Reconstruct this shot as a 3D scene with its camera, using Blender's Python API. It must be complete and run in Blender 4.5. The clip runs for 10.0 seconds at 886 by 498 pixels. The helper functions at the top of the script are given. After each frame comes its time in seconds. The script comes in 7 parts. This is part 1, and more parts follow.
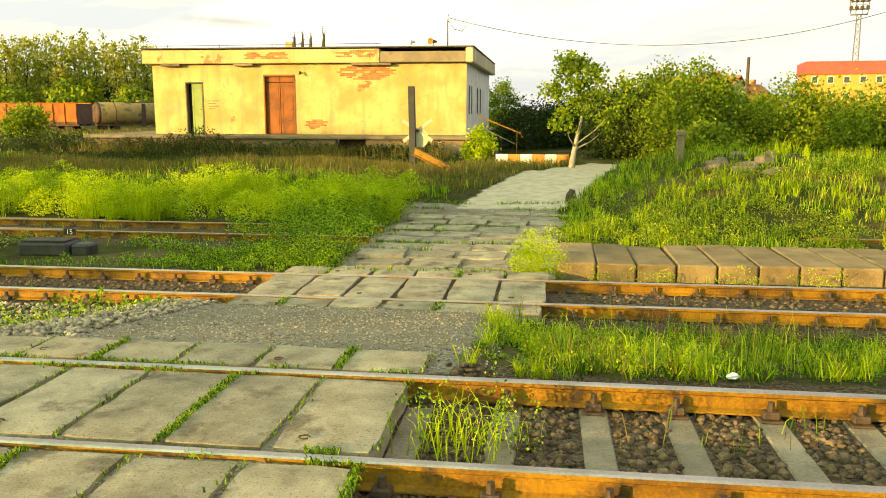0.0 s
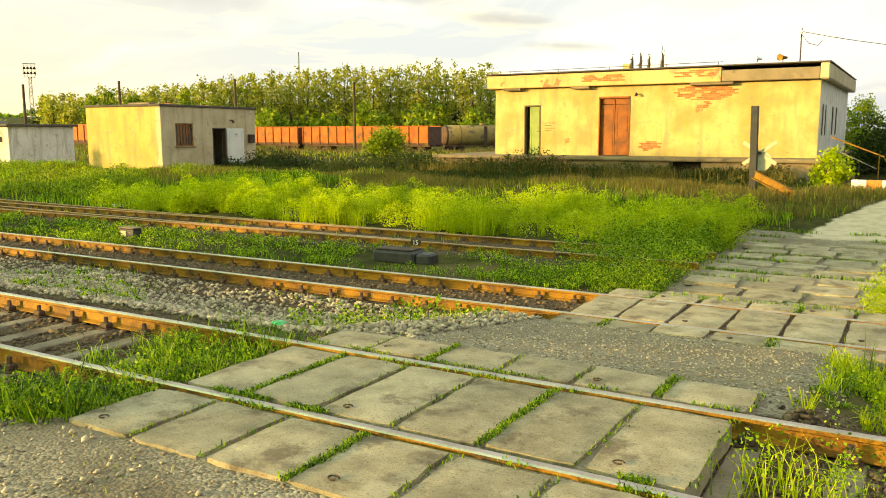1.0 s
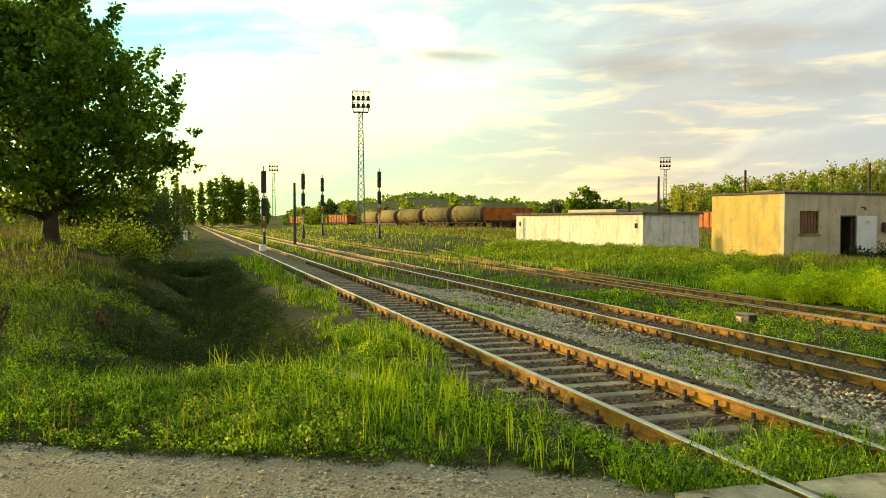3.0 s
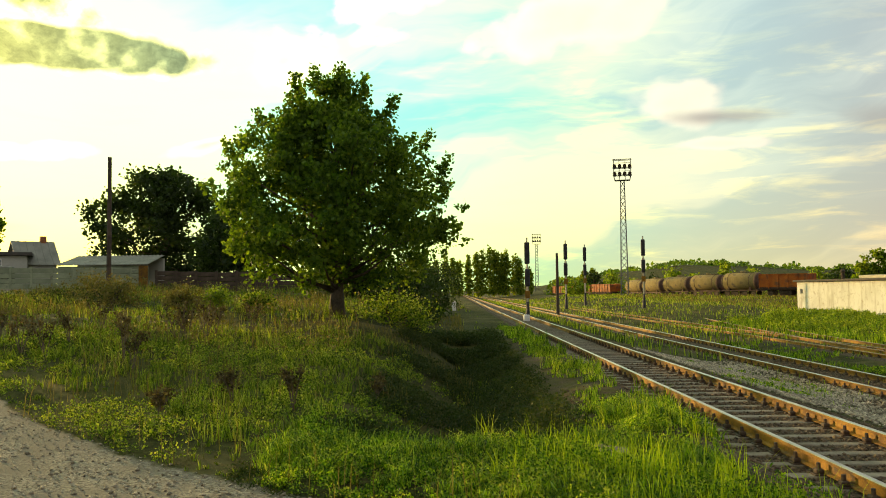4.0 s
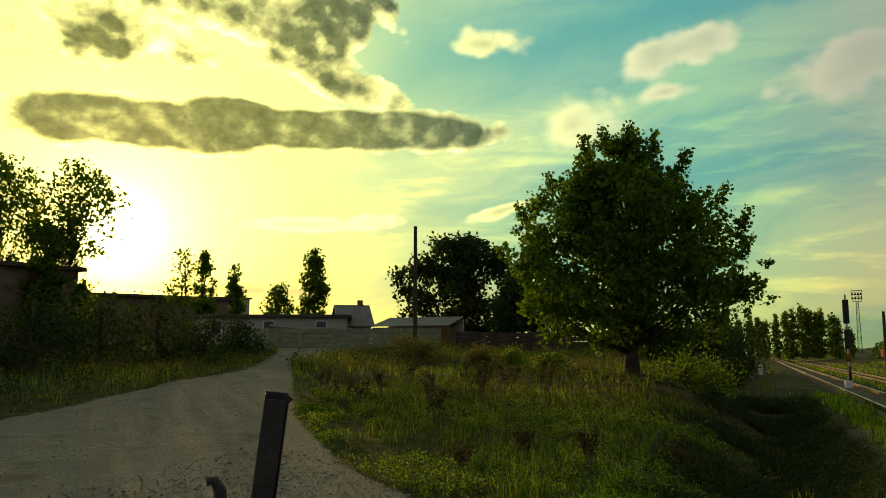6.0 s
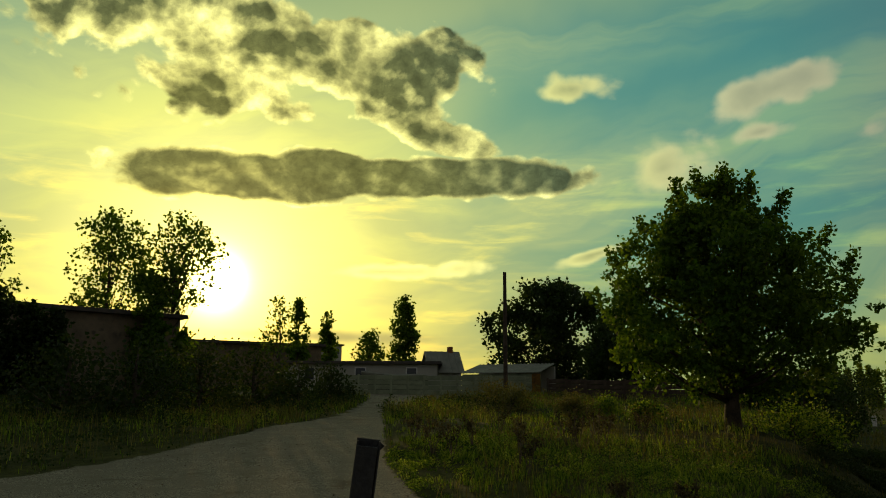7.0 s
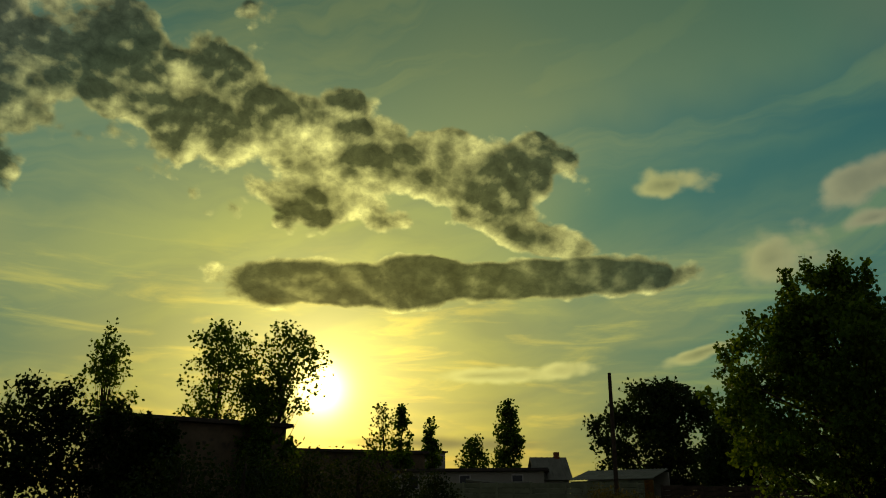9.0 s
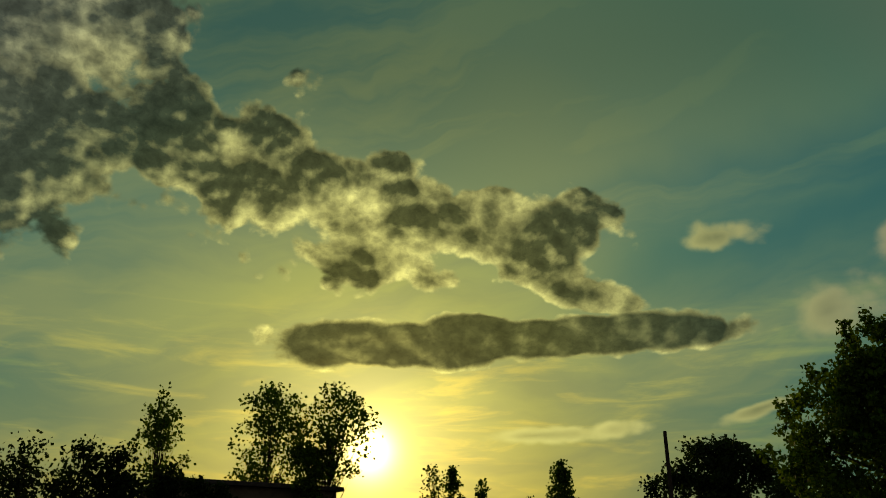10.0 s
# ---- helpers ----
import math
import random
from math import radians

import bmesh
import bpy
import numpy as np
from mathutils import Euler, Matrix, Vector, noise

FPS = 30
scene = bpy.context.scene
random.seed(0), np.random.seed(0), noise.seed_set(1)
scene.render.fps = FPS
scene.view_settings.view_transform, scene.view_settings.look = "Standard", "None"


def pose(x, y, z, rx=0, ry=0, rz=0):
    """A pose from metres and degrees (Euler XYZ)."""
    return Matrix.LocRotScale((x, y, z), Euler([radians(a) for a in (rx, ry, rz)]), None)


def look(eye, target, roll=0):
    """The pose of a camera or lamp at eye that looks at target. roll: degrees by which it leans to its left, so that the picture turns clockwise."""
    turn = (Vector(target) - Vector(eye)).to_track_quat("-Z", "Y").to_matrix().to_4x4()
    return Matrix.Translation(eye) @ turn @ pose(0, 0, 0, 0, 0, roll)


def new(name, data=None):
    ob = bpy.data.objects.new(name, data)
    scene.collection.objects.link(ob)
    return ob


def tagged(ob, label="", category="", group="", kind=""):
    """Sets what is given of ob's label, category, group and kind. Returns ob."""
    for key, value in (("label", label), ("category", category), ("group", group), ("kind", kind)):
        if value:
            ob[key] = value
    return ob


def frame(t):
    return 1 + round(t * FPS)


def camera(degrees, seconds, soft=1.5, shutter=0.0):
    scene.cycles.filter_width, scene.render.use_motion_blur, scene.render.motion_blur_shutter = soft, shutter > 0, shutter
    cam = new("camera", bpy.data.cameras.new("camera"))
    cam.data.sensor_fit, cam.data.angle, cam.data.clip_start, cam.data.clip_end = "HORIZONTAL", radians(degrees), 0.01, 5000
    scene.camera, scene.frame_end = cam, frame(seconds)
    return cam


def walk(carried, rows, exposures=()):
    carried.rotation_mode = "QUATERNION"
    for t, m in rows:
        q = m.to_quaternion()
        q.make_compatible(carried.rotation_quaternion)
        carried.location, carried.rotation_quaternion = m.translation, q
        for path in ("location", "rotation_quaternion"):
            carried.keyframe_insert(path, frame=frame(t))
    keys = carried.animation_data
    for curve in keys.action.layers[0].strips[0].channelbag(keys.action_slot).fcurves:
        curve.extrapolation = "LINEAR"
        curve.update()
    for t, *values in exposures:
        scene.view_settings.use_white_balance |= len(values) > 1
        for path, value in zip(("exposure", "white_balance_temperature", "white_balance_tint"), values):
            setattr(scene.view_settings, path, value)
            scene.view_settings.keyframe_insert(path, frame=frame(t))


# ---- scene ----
EYE = 1.99
cam = camera(57.4, 10.0, soft=1.0)
PATH = [
    (0, pose(0, 0, EYE, 80.23, -0.07, 7.37)),
    (0.5, pose(0, 0, EYE, 80.59, 0.04, 18.61)),
    (1, pose(0, 0, EYE, 81.74, 0.15, 30.39)),
    (1.5, pose(0, 0, EYE, 83.33, 0.42, 42.11)),
    (2, pose(0, 0, EYE, 84.50, 0.53, 52.94)),
    (2.5, pose(0, 0, EYE, 85.31, 0.25, 62.79)),
    (3, pose(0, 0, EYE, 87.93, -0.01, 72.28)),
    (4.3, pose(0, 0, EYE, 94.21, 0.76, 95.08)),
    (4.5, pose(0, 0, EYE, 94.97, 0.68, 97.52)),
    (5, pose(0, 0, EYE, 96.57, 0.39, 103.15)),
    (5.5, pose(0, 0, EYE, 96.68, 0.21, 107.56)),
    (7, pose(0, 0, EYE, 100.66, -0.26, 117.49)),
    (7.5, pose(0, 0, EYE, 102.86, -0.23, 120.07)),
    (8, pose(0, 0, EYE, 104.57, -0.24, 122.05)),
    (8.5, pose(0, 0, EYE, 106.26, -0.24, 123.67)),
    (9, pose(0, 0, EYE, 107.91, 0.05, 124.76)),
    (9.5, pose(0, 0, EYE, 109.85, 0.16, 126.38)),
    (10, pose(0, 0, EYE, 112.06, 0.15, 128.31)),
]
walk(cam, PATH, exposures=[(0, 0.93, 7700, 12), (1.5, 0.84, 7700, 12), (2.5, 0.6, 7400, 12), (3.0, 0.42, 7200, 12), (4.3, -0.15, 7100, 18), (5.0, -0.55, 7000, 20), (5.5, -0.95, 6900, 16), (7.0, -2.08, 6900, 12),
                           (7.5, -2.34, 6900, 11), (8.5, -2.8, 6900, 11), (10.0, -3.16, 6900, 11)])

# ---- sun and sky ----
SUN_YAW, SUN_EL = 133.4, 8.0


def heading(yaw, el=0.0):
    a, e = radians(yaw), radians(el)
    return Vector((-math.sin(a) * math.cos(e), math.cos(a) * math.cos(e), math.sin(e)))


SUN_DIR = heading(SUN_YAW, SUN_EL)
sun = new("sun", bpy.data.lights.new("sun", "SUN"))
sun.data.energy, sun.data.angle, sun.data.color = 5.0, radians(0.6), (1.0, 0.7, 0.32)
sun.matrix_world = look(SUN_DIR * 50, (0, 0, 0))


class Nodes:
    """A short way to write node trees."""

    def __init__(self, tree):
        self.tree = tree
        tree.nodes.clear()

    def add(self, kind, **values):
        node = self.tree.nodes.new(kind)
        for key, value in values.items():
            if key in ("operation", "blend_type", "data_type", "sky_type", "sun_disc", "sun_elevation", "sun_rotation", "attribute_name",
                       "air_density", "dust_density", "ozone_density", "feature", "wave_type", "bands_direction", "interpolation_type", "altitude", "clamp", "use_clamp"):
                if key == "operation": node.operation = value
                elif key == "blend_type": node.blend_type = value
                elif key == "data_type": node.data_type = value
                elif key == "sky_type": node.sky_type = value
                elif key == "sun_disc": node.sun_disc = value
                elif key == "sun_elevation": node.sun_elevation = value
                elif key == "sun_rotation": node.sun_rotation = value
                elif key == "attribute_name": node.attribute_name = value
                elif key == "air_density": node.air_density = value
                elif key == "dust_density": node.dust_density = value
                elif key == "ozone_density": node.ozone_density = value
                elif key == "feature": node.feature = value
                elif key == "interpolation_type": node.interpolation_type = value
                elif key == "use_clamp": node.use_clamp = value
                elif key == "altitude": node.altitude = value
            else:
                self.feed(node, key, value)
        return node

    def feed(self, node, key, value):
        socket = node.inputs[int(key[1:])] if key[0] == "i" and key[1:].isdigit() else node.inputs[key.replace("_", " ")]
        if isinstance(value, bpy.types.NodeSocket):
            self.tree.links.new(value, socket)
        elif isinstance(value, bpy.types.Node):
            self.tree.links.new(value.outputs[0], socket)
        else:
            socket.default_value = value

    def math(self, op, a, b=0.0, clamp=False):
        return self.add("ShaderNodeMath", operation=op, i0=a, i1=b, use_clamp=clamp).outputs[0]

    def mix(self, fac, a, b, blend="MIX"):
        return self.add("ShaderNodeMixRGB", blend_type=blend, i0=fac, i1=a, i2=b).outputs[0]

    def noise(self, vec, scale, detail=4.0, rough=0.55, distort=0.0):
        return self.add("ShaderNodeTexNoise", Vector=vec, Scale=scale, Detail=detail, Roughness=rough, Distortion=distort).outputs["Fac"]

    def ramp(self, fac, *stops):
        node = self.add("ShaderNodeValToRGB", i0=fac)
        while len(node.color_ramp.elements) < len(stops):
            node.color_ramp.elements.new(0.5)
        for e, (p, c) in zip(node.color_ramp.elements, stops):
            e.position, e.color = p, (c, c, c, 1) if isinstance(c, (int, float)) else (*c, 1)
        return node.outputs[0]

    def smooth(self, v, lo, hi):
        return self.add("ShaderNodeMapRange", interpolation_type="SMOOTHSTEP", i0=v, i1=lo, i2=hi, i3=0.0, i4=1.0).outputs[0]


def make_sky():
    """Evening sky: clear air low over a haze, a bank of broken cumulus and one long flat cloud."""
    world = bpy.data.worlds.new("evening_sky")
    scene.world = world
    world.use_nodes = True
    n = Nodes(world.node_tree)
    way = n.add("ShaderNodeTexCoord").outputs["Generated"]
    sky = n.add("ShaderNodeTexSky", sky_type="NISHITA", sun_disc=False, sun_elevation=radians(SUN_EL), sun_rotation=radians(-SUN_YAW),
                air_density=1.6, dust_density=3.0, ozone_density=3.0).outputs[0]
    sep = n.add("ShaderNodeSeparateXYZ", i0=way)
    x, y, z = sep.outputs
    # yaw and height above the horizon, in degrees
    flat = n.math("SQRT", n.math("ADD", n.math("MULTIPLY", x, x), n.math("MULTIPLY", y, y)))
    el = n.math("MULTIPLY", n.math("ARCTAN2", z, flat), 57.2958)
    # yaw counted from the sun, so that the seam lies behind
    c, s = math.cos(radians(SUN_YAW)), math.sin(radians(SUN_YAW))
    along = n.math("SUBTRACT", n.math("MULTIPLY", y, c), n.math("MULTIPLY", x, s))
    side = n.math("ADD", n.math("MULTIPLY", x, -c), n.math("MULTIPLY", y, -s))
    yaw = n.math("MULTIPLY", n.math("ARCTAN2", side, along), 57.2958)
    spot = n.add("ShaderNodeCombineXYZ", i0=yaw, i1=el, i2=0.0).outputs[0]
    # angle from the sun
    dot = n.add("ShaderNodeVectorMath", operation="DOT_PRODUCT", i0=way, i1=SUN_DIR).outputs["Value"]
    far = n.math("MULTIPLY", n.math("ARCCOSINE", n.math("MINIMUM", dot, 1.0)), 57.2958)

    def oval(yaw0, el0, a, b, tilt=0.0):
        """One in the middle of an oval, nought on its rim and less outside."""
        ct, st = math.cos(radians(tilt)), math.sin(radians(tilt))
        dx, dy = n.math("SUBTRACT", yaw, yaw0), n.math("SUBTRACT", el, el0)
        u = n.math("ADD", n.math("MULTIPLY", dx, ct / a), n.math("MULTIPLY", dy, st / a))
        v = n.math("SUBTRACT", n.math("MULTIPLY", dy, ct / b), n.math("MULTIPLY", dx, st / b))
        return n.math("SUBTRACT", 1.0, n.math("SQRT", n.math("ADD", n.math("MULTIPLY", u, u), n.math("MULTIPLY", v, v))))

    def union(*rows):
        m = oval(*rows[0])
        for q in rows[1:]:
            m = n.add("ShaderNodeMath", operation="SMOOTH_MAX", i0=m, i1=oval(*q), i2=0.25).outputs[0]
        return m

    def billows(vec):
        """Heaped vapour at four sizes, about nought on average."""
        soft = n.math("MULTIPLY", n.math("SUBTRACT", n.noise(vec, 0.17, 8, 0.56, 0.25), 0.5), 1.9)
        for scale, k in ((0.22, 0.9), (0.48, 0.52), (1.05, 0.26)):
            heap = n.add("ShaderNodeTexVoronoi", Vector=vec, Scale=scale).outputs["Distance"]
            soft = n.math("ADD", soft, n.math("MULTIPLY", n.math("SUBTRACT", 0.46, heap), k))
        return soft

    # haze: the colour of the air by the angle from the low sun, over the clear sky
    def tones(*rows):
        node = n.add("ShaderNodeValToRGB", i0=n.math("DIVIDE", far, 130.0))
        while len(node.color_ramp.elements) < len(rows):
            node.color_ramp.elements.new(0.5)
        for e, (angle, c) in zip(node.color_ramp.elements, rows):
            e.position, e.color = angle / 130.0, (*c, 1)
        return node.outputs[0]

    air = tones((0, (8.5, 7.6, 2.0)), (6, (6.0, 5.4, 1.3)), (12, (3.7, 3.6, 0.95)), (20, (1.85, 2.3, 1.05)), (30, (0.98, 1.65, 1.3)), (40, (0.64, 1.38, 1.24)), (52, (0.66, 1.05, 1.0)), (75, (0.62, 0.66, 0.65)), (130, (0.6, 0.61, 0.6)))
    base = n.mix(0.93, n.mix(1.0, sky, (0.3, 0.33, 0.33, 1), "MULTIPLY"), air)
    # thin high veil in slanting streaks, with a clear lane below it
    drift = n.math("MULTIPLY", n.math("SUBTRACT", n.noise(spot, 0.06, 4, 0.55), 0.5), 9.0)
    across = n.math("ADD", n.math("ADD", el, n.math("MULTIPLY", yaw, 0.2)), drift)
    slant = n.add("ShaderNodeCombineXYZ", i0=n.math("MULTIPLY", yaw, 0.03), i1=n.math("MULTIPLY", across, 0.17), i2=2.0).outputs[0]
    veil = n.smooth(n.noise(slant, 1.25, 6, 0.55, 0.35), 0.38, 0.66)
    lane = n.math("MULTIPLY", n.math("EXPONENT", n.math("MULTIPLY", n.math("POWER", n.math("DIVIDE", n.math("SUBTRACT", across, 15.6), 2.6), 2.0), -1.0)), n.math("SUBTRACT", 1.0, n.smooth(yaw, -22.0, -12.0)))
    high = n.math("MULTIPLY", n.smooth(n.math("SUBTRACT", across, 19.0), 0.0, 5.0), n.math("SUBTRACT", 1.0, n.smooth(yaw, -14.0, 6.0)))
    veil = n.math("MAXIMUM", n.math("MULTIPLY", veil, n.math("SUBTRACT", 1.0, n.math("MULTIPLY", lane, 0.9))), n.math("MULTIPLY", high, 0.8))
    wisp = n.smooth(n.noise(n.add("ShaderNodeCombineXYZ", i0=n.math("MULTIPLY", yaw, 0.1), i1=n.math("MULTIPLY", el, 0.62), i2=5.0).outputs[0], 1.2, 7, 0.6, 0.5), 0.48, 0.72)
    low = n.math("SUBTRACT", 1.0, n.smooth(el, 12.0, 20.0))
    warm = n.mix(n.smooth(far, 14.0, 32.0), (1.35, 1.3, 1.0, 1), (2.5, 1.5, 1.0, 1))
    warm = n.mix(n.smooth(far, 48.0, 66.0), warm, (1.4, 1.34, 1.22, 1))
    clear = n.mix(n.smooth(far, 14.0, 32.0), (0.74, 0.86, 1.05, 1), (0.58, 0.87, 0.85, 1))
    col = n.mix(1.0, base, n.mix(n.smooth(far, 40.0, 62.0), clear, (0.78, 0.845, 0.9, 1)), "MULTIPLY")
    col = n.mix(1.0, col, n.mix(n.math("MULTIPLY", veil, 0.9), (1, 1, 1, 1), warm), "MULTIPLY")
    col = n.mix(1.0, col, n.mix(n.math("MULTIPLY", lane, 0.6), (1, 1, 1, 1), (0.5, 0.82, 0.95, 1)), "MULTIPLY")
    col = n.mix(1.0, col, n.mix(n.math("MULTIPLY", wisp, low), (0.94, 0.96, 1, 1), (1.6, 1.36, 0.98, 1)), "MULTIPLY")
    haze = n.math("MULTIPLY", n.math("EXPONENT", n.math("DIVIDE", n.math("MAXIMUM", el, 0.0), -6.0)), n.math("SUBTRACT", 1.0, n.smooth(far, 62.0, 100.0)))
    col = n.mix(1.0, col, n.mix(haze, (1, 1, 1, 1), (1.6, 1.1, 0.5, 1)), "MULTIPLY")
    col = n.mix(1.0, col, n.mix(n.math("MULTIPLY", n.smooth(el, 22.0, 36.0), n.math("SUBTRACT", 1.0, n.smooth(far, 36.0, 58.0))), (1, 1, 1, 1), (0.66, 0.68, 0.66, 1)), "MULTIPLY")
    # glow round the sun
    g1 = n.math("MULTIPLY", n.math("EXPONENT", n.math("MULTIPLY", n.math("POWER", n.math("DIVIDE", far, 1.5), 2.0), -1.0)), 60.0)
    g2 = n.math("MULTIPLY", n.math("EXPONENT", n.math("DIVIDE", far, -2.8)), 12.0)
    glow = n.math("ADD", g1, g2)
    glow_colour = n.mix(1.0, (1.0, 0.76, 0.22, 1), n.add("ShaderNodeCombineXYZ", i0=glow, i1=glow, i2=glow).outputs[0], "MULTIPLY")
    col = n.mix(1.0, col, glow_colour, "ADD")
    # clouds: heaps that are dark where thick, and bright where thin or turned to the sun
    flat_spot = n.add("ShaderNodeCombineXYZ", i0=n.math("MULTIPLY", yaw, 0.8), i1=el, i2=0.0).outputs[0]
    aim = n.add("ShaderNodeVectorMath", operation="NORMALIZE", i0=n.add("ShaderNodeCombineXYZ", i0=n.math("MULTIPLY", yaw, -1.0), i1=n.math("SUBTRACT", SUN_EL, el), i2=0.0).outputs[0]).outputs[0]
    step = n.add("ShaderNodeVectorMath", operation="MULTIPLY", i0=aim, i1=(0.6, 0.6, 0.0)).outputs[0]
    heap = billows(flat_spot)
    lit = n.math("SUBTRACT", heap, billows(n.add("ShaderNodeVectorMath", operation="ADD", i0=flat_spot, i1=step).outputs[0]))
    bank = union((11.0, 26.8, 14.0, 6.3, 16), (25.0, 27.0, 12.0, 7.5, 10), (0.0, 24.6, 9.5, 4.3, 12), (-9.5, 24.0, 9.5, 3.9, 8), (-13.0, 20.4, 6.5, 2.4, 28), (-16.5, 18.3, 4.5, 1.7, 16), (23.0, 34.0, 13.0, 5.5, 24), (25.0, 31.0, 9.0, 5.0, 15), (0.0, 21.0, 9.0, 1.8, 8))
    long_cloud = union((-1.5, 15.2, 12.0, 2.0, 0.0), (-15.0, 15.6, 14.0, 1.9, -1.0), (-7.5, 16.4, 4.5, 1.5, 0.0))
    puffs = union((-31.5, 15.8, 5.6, 2.6, -8), (-25.4, 21.6, 3.6, 1.3, -4), (-39.3, 20.4, 4.6, 1.7, -12), (-38.2, 17.7, 2.6, 0.8, -10), (-52.5, 18.3, 7.5, 2.6, -6), (-58.5, 12.6, 4.0, 2.3, 0), (-11.5, 9.0, 7.0, 0.75, -2), (-26.8, 10.2, 3.6, 0.6, -14), (-62.0, 9.6, 5.0, 0.5, 2))
    streaks = union((-61.5, 11.4, 6.0, 0.7, 2), (-75.0, 10.3, 9.0, 1.3, 3), (-86.5, 8.9, 13.0, 2.0, 5), (-83.0, 11.8, 12.0, 1.4, 3), (-100.0, 9.2, 11.0, 1.4, 4), (-107.0, 7.6, 8.0, 0.7, 5), (-112.0, 5.7, 5.0, 0.5, 3), (-8.0, 4.4, 13.0, 0.6, 1))
    thick = n.math("MAXIMUM", n.math("ADD", n.math("MULTIPLY", bank, 1.15), n.math("MULTIPLY", heap, 0.95)), n.math("ADD", n.math("MULTIPLY", long_cloud, 1.6), n.math("MULTIPLY", heap, 0.85)))
    fluff = n.math("ADD", n.math("MULTIPLY", puffs, 1.1), n.math("MULTIPLY", heap, 0.95))
    smear = n.math("ADD", n.math("MULTIPLY", streaks, 0.8), n.math("MULTIPLY", heap, 0.4))
    deep = n.math("ADD", n.math("ADD", n.math("MULTIPLY", heap, 1.25), n.math("MULTIPLY", n.math("MINIMUM", bank, 0.45), 0.9)), n.math("MULTIPLY", n.smooth(yaw, 2.0, 22.0), 0.32))
    deep = n.math("MAXIMUM", n.smooth(deep, -0.22, 0.5), n.smooth(n.math("ADD", n.math("MULTIPLY", long_cloud, 1.6), n.math("MULTIPLY", heap, 0.6)), -0.05, 0.45))
    core = n.math("SUBTRACT", deep, n.math("MULTIPLY", n.math("SUBTRACT", lit, 0.03), n.mix(n.smooth(long_cloud, 0.0, 0.3), (1.5, 1.5, 1.5, 1), (0.5, 0.5, 0.5, 1))), True)
    dark = tones((0, (0.75, 0.72, 0.22)), (14, (0.72, 0.77, 0.24)), (26, (0.32, 0.46, 0.25)), (40, (0.6, 0.7, 0.55)), (130, (0.5, 0.55, 0.5)))
    pale = tones((0, (8.5, 7.4, 1.6)), (12, (6.4, 6.2, 1.9)), (20, (4.6, 4.6, 1.6)), (28, (3.2, 3.3, 1.3)), (36, (2.45, 2.55, 1.45)), (50, (1.35, 1.38, 1.05)), (66, (1.0, 0.97, 0.82)), (130, (0.8, 0.78, 0.7)))
    grain = n.noise(flat_spot, 1.5, 5, 0.65, 0.4)
    cloud = n.mix(1.0, n.mix(core, pale, dark), n.mix(n.smooth(grain, 0.3, 0.7), (0.75, 0.76, 0.78, 1), (1.25, 1.25, 1.22, 1)), "MULTIPLY")
    relief = n.math("MINIMUM", n.math("MAXIMUM", n.math("ADD", 1.0, n.math("MULTIPLY", lit, 1.1)), 0.65), 1.8)
    cloud = n.mix(1.0, cloud, n.add("ShaderNodeCombineXYZ", i0=relief, i1=relief, i2=relief).outputs[0], "MULTIPLY")
    cloud = n.mix(1.0, cloud, n.mix(1.0, glow_colour, (0.12, 0.12, 0.12, 1), "MULTIPLY"), "ADD")
    col = n.mix(n.math("MULTIPLY", n.smooth(thick, 0.0, 0.22), 0.97), col, cloud)
    soft_core = n.math("SUBTRACT", n.smooth(fluff, 0.25, 1.2), n.math("MULTIPLY", lit, 0.7), True)
    soft_cloud = n.mix(n.math("MULTIPLY", soft_core, 0.6), pale, n.mix(1.0, dark, (1.5, 1.5, 1.4, 1), "MULTIPLY"))
    col = n.mix(n.math("MULTIPLY", n.smooth(fluff, 0.0, 0.6), 0.88), col, soft_cloud)
    grey = tones((0, (2.2, 1.9, 0.6)), (30, (1.2, 1.2, 0.7)), (60, (0.42, 0.43, 0.4)), (130, (0.34, 0.37, 0.36)))
    col = n.mix(n.math("MULTIPLY", n.smooth(smear, 0.0, 0.9), 0.8), col, grey)
    n.add("ShaderNodeOutputWorld", Surface=n.add("ShaderNodeBackground", Color=col, Strength=1.0).outputs[0])


make_sky()

# ---- materials ----


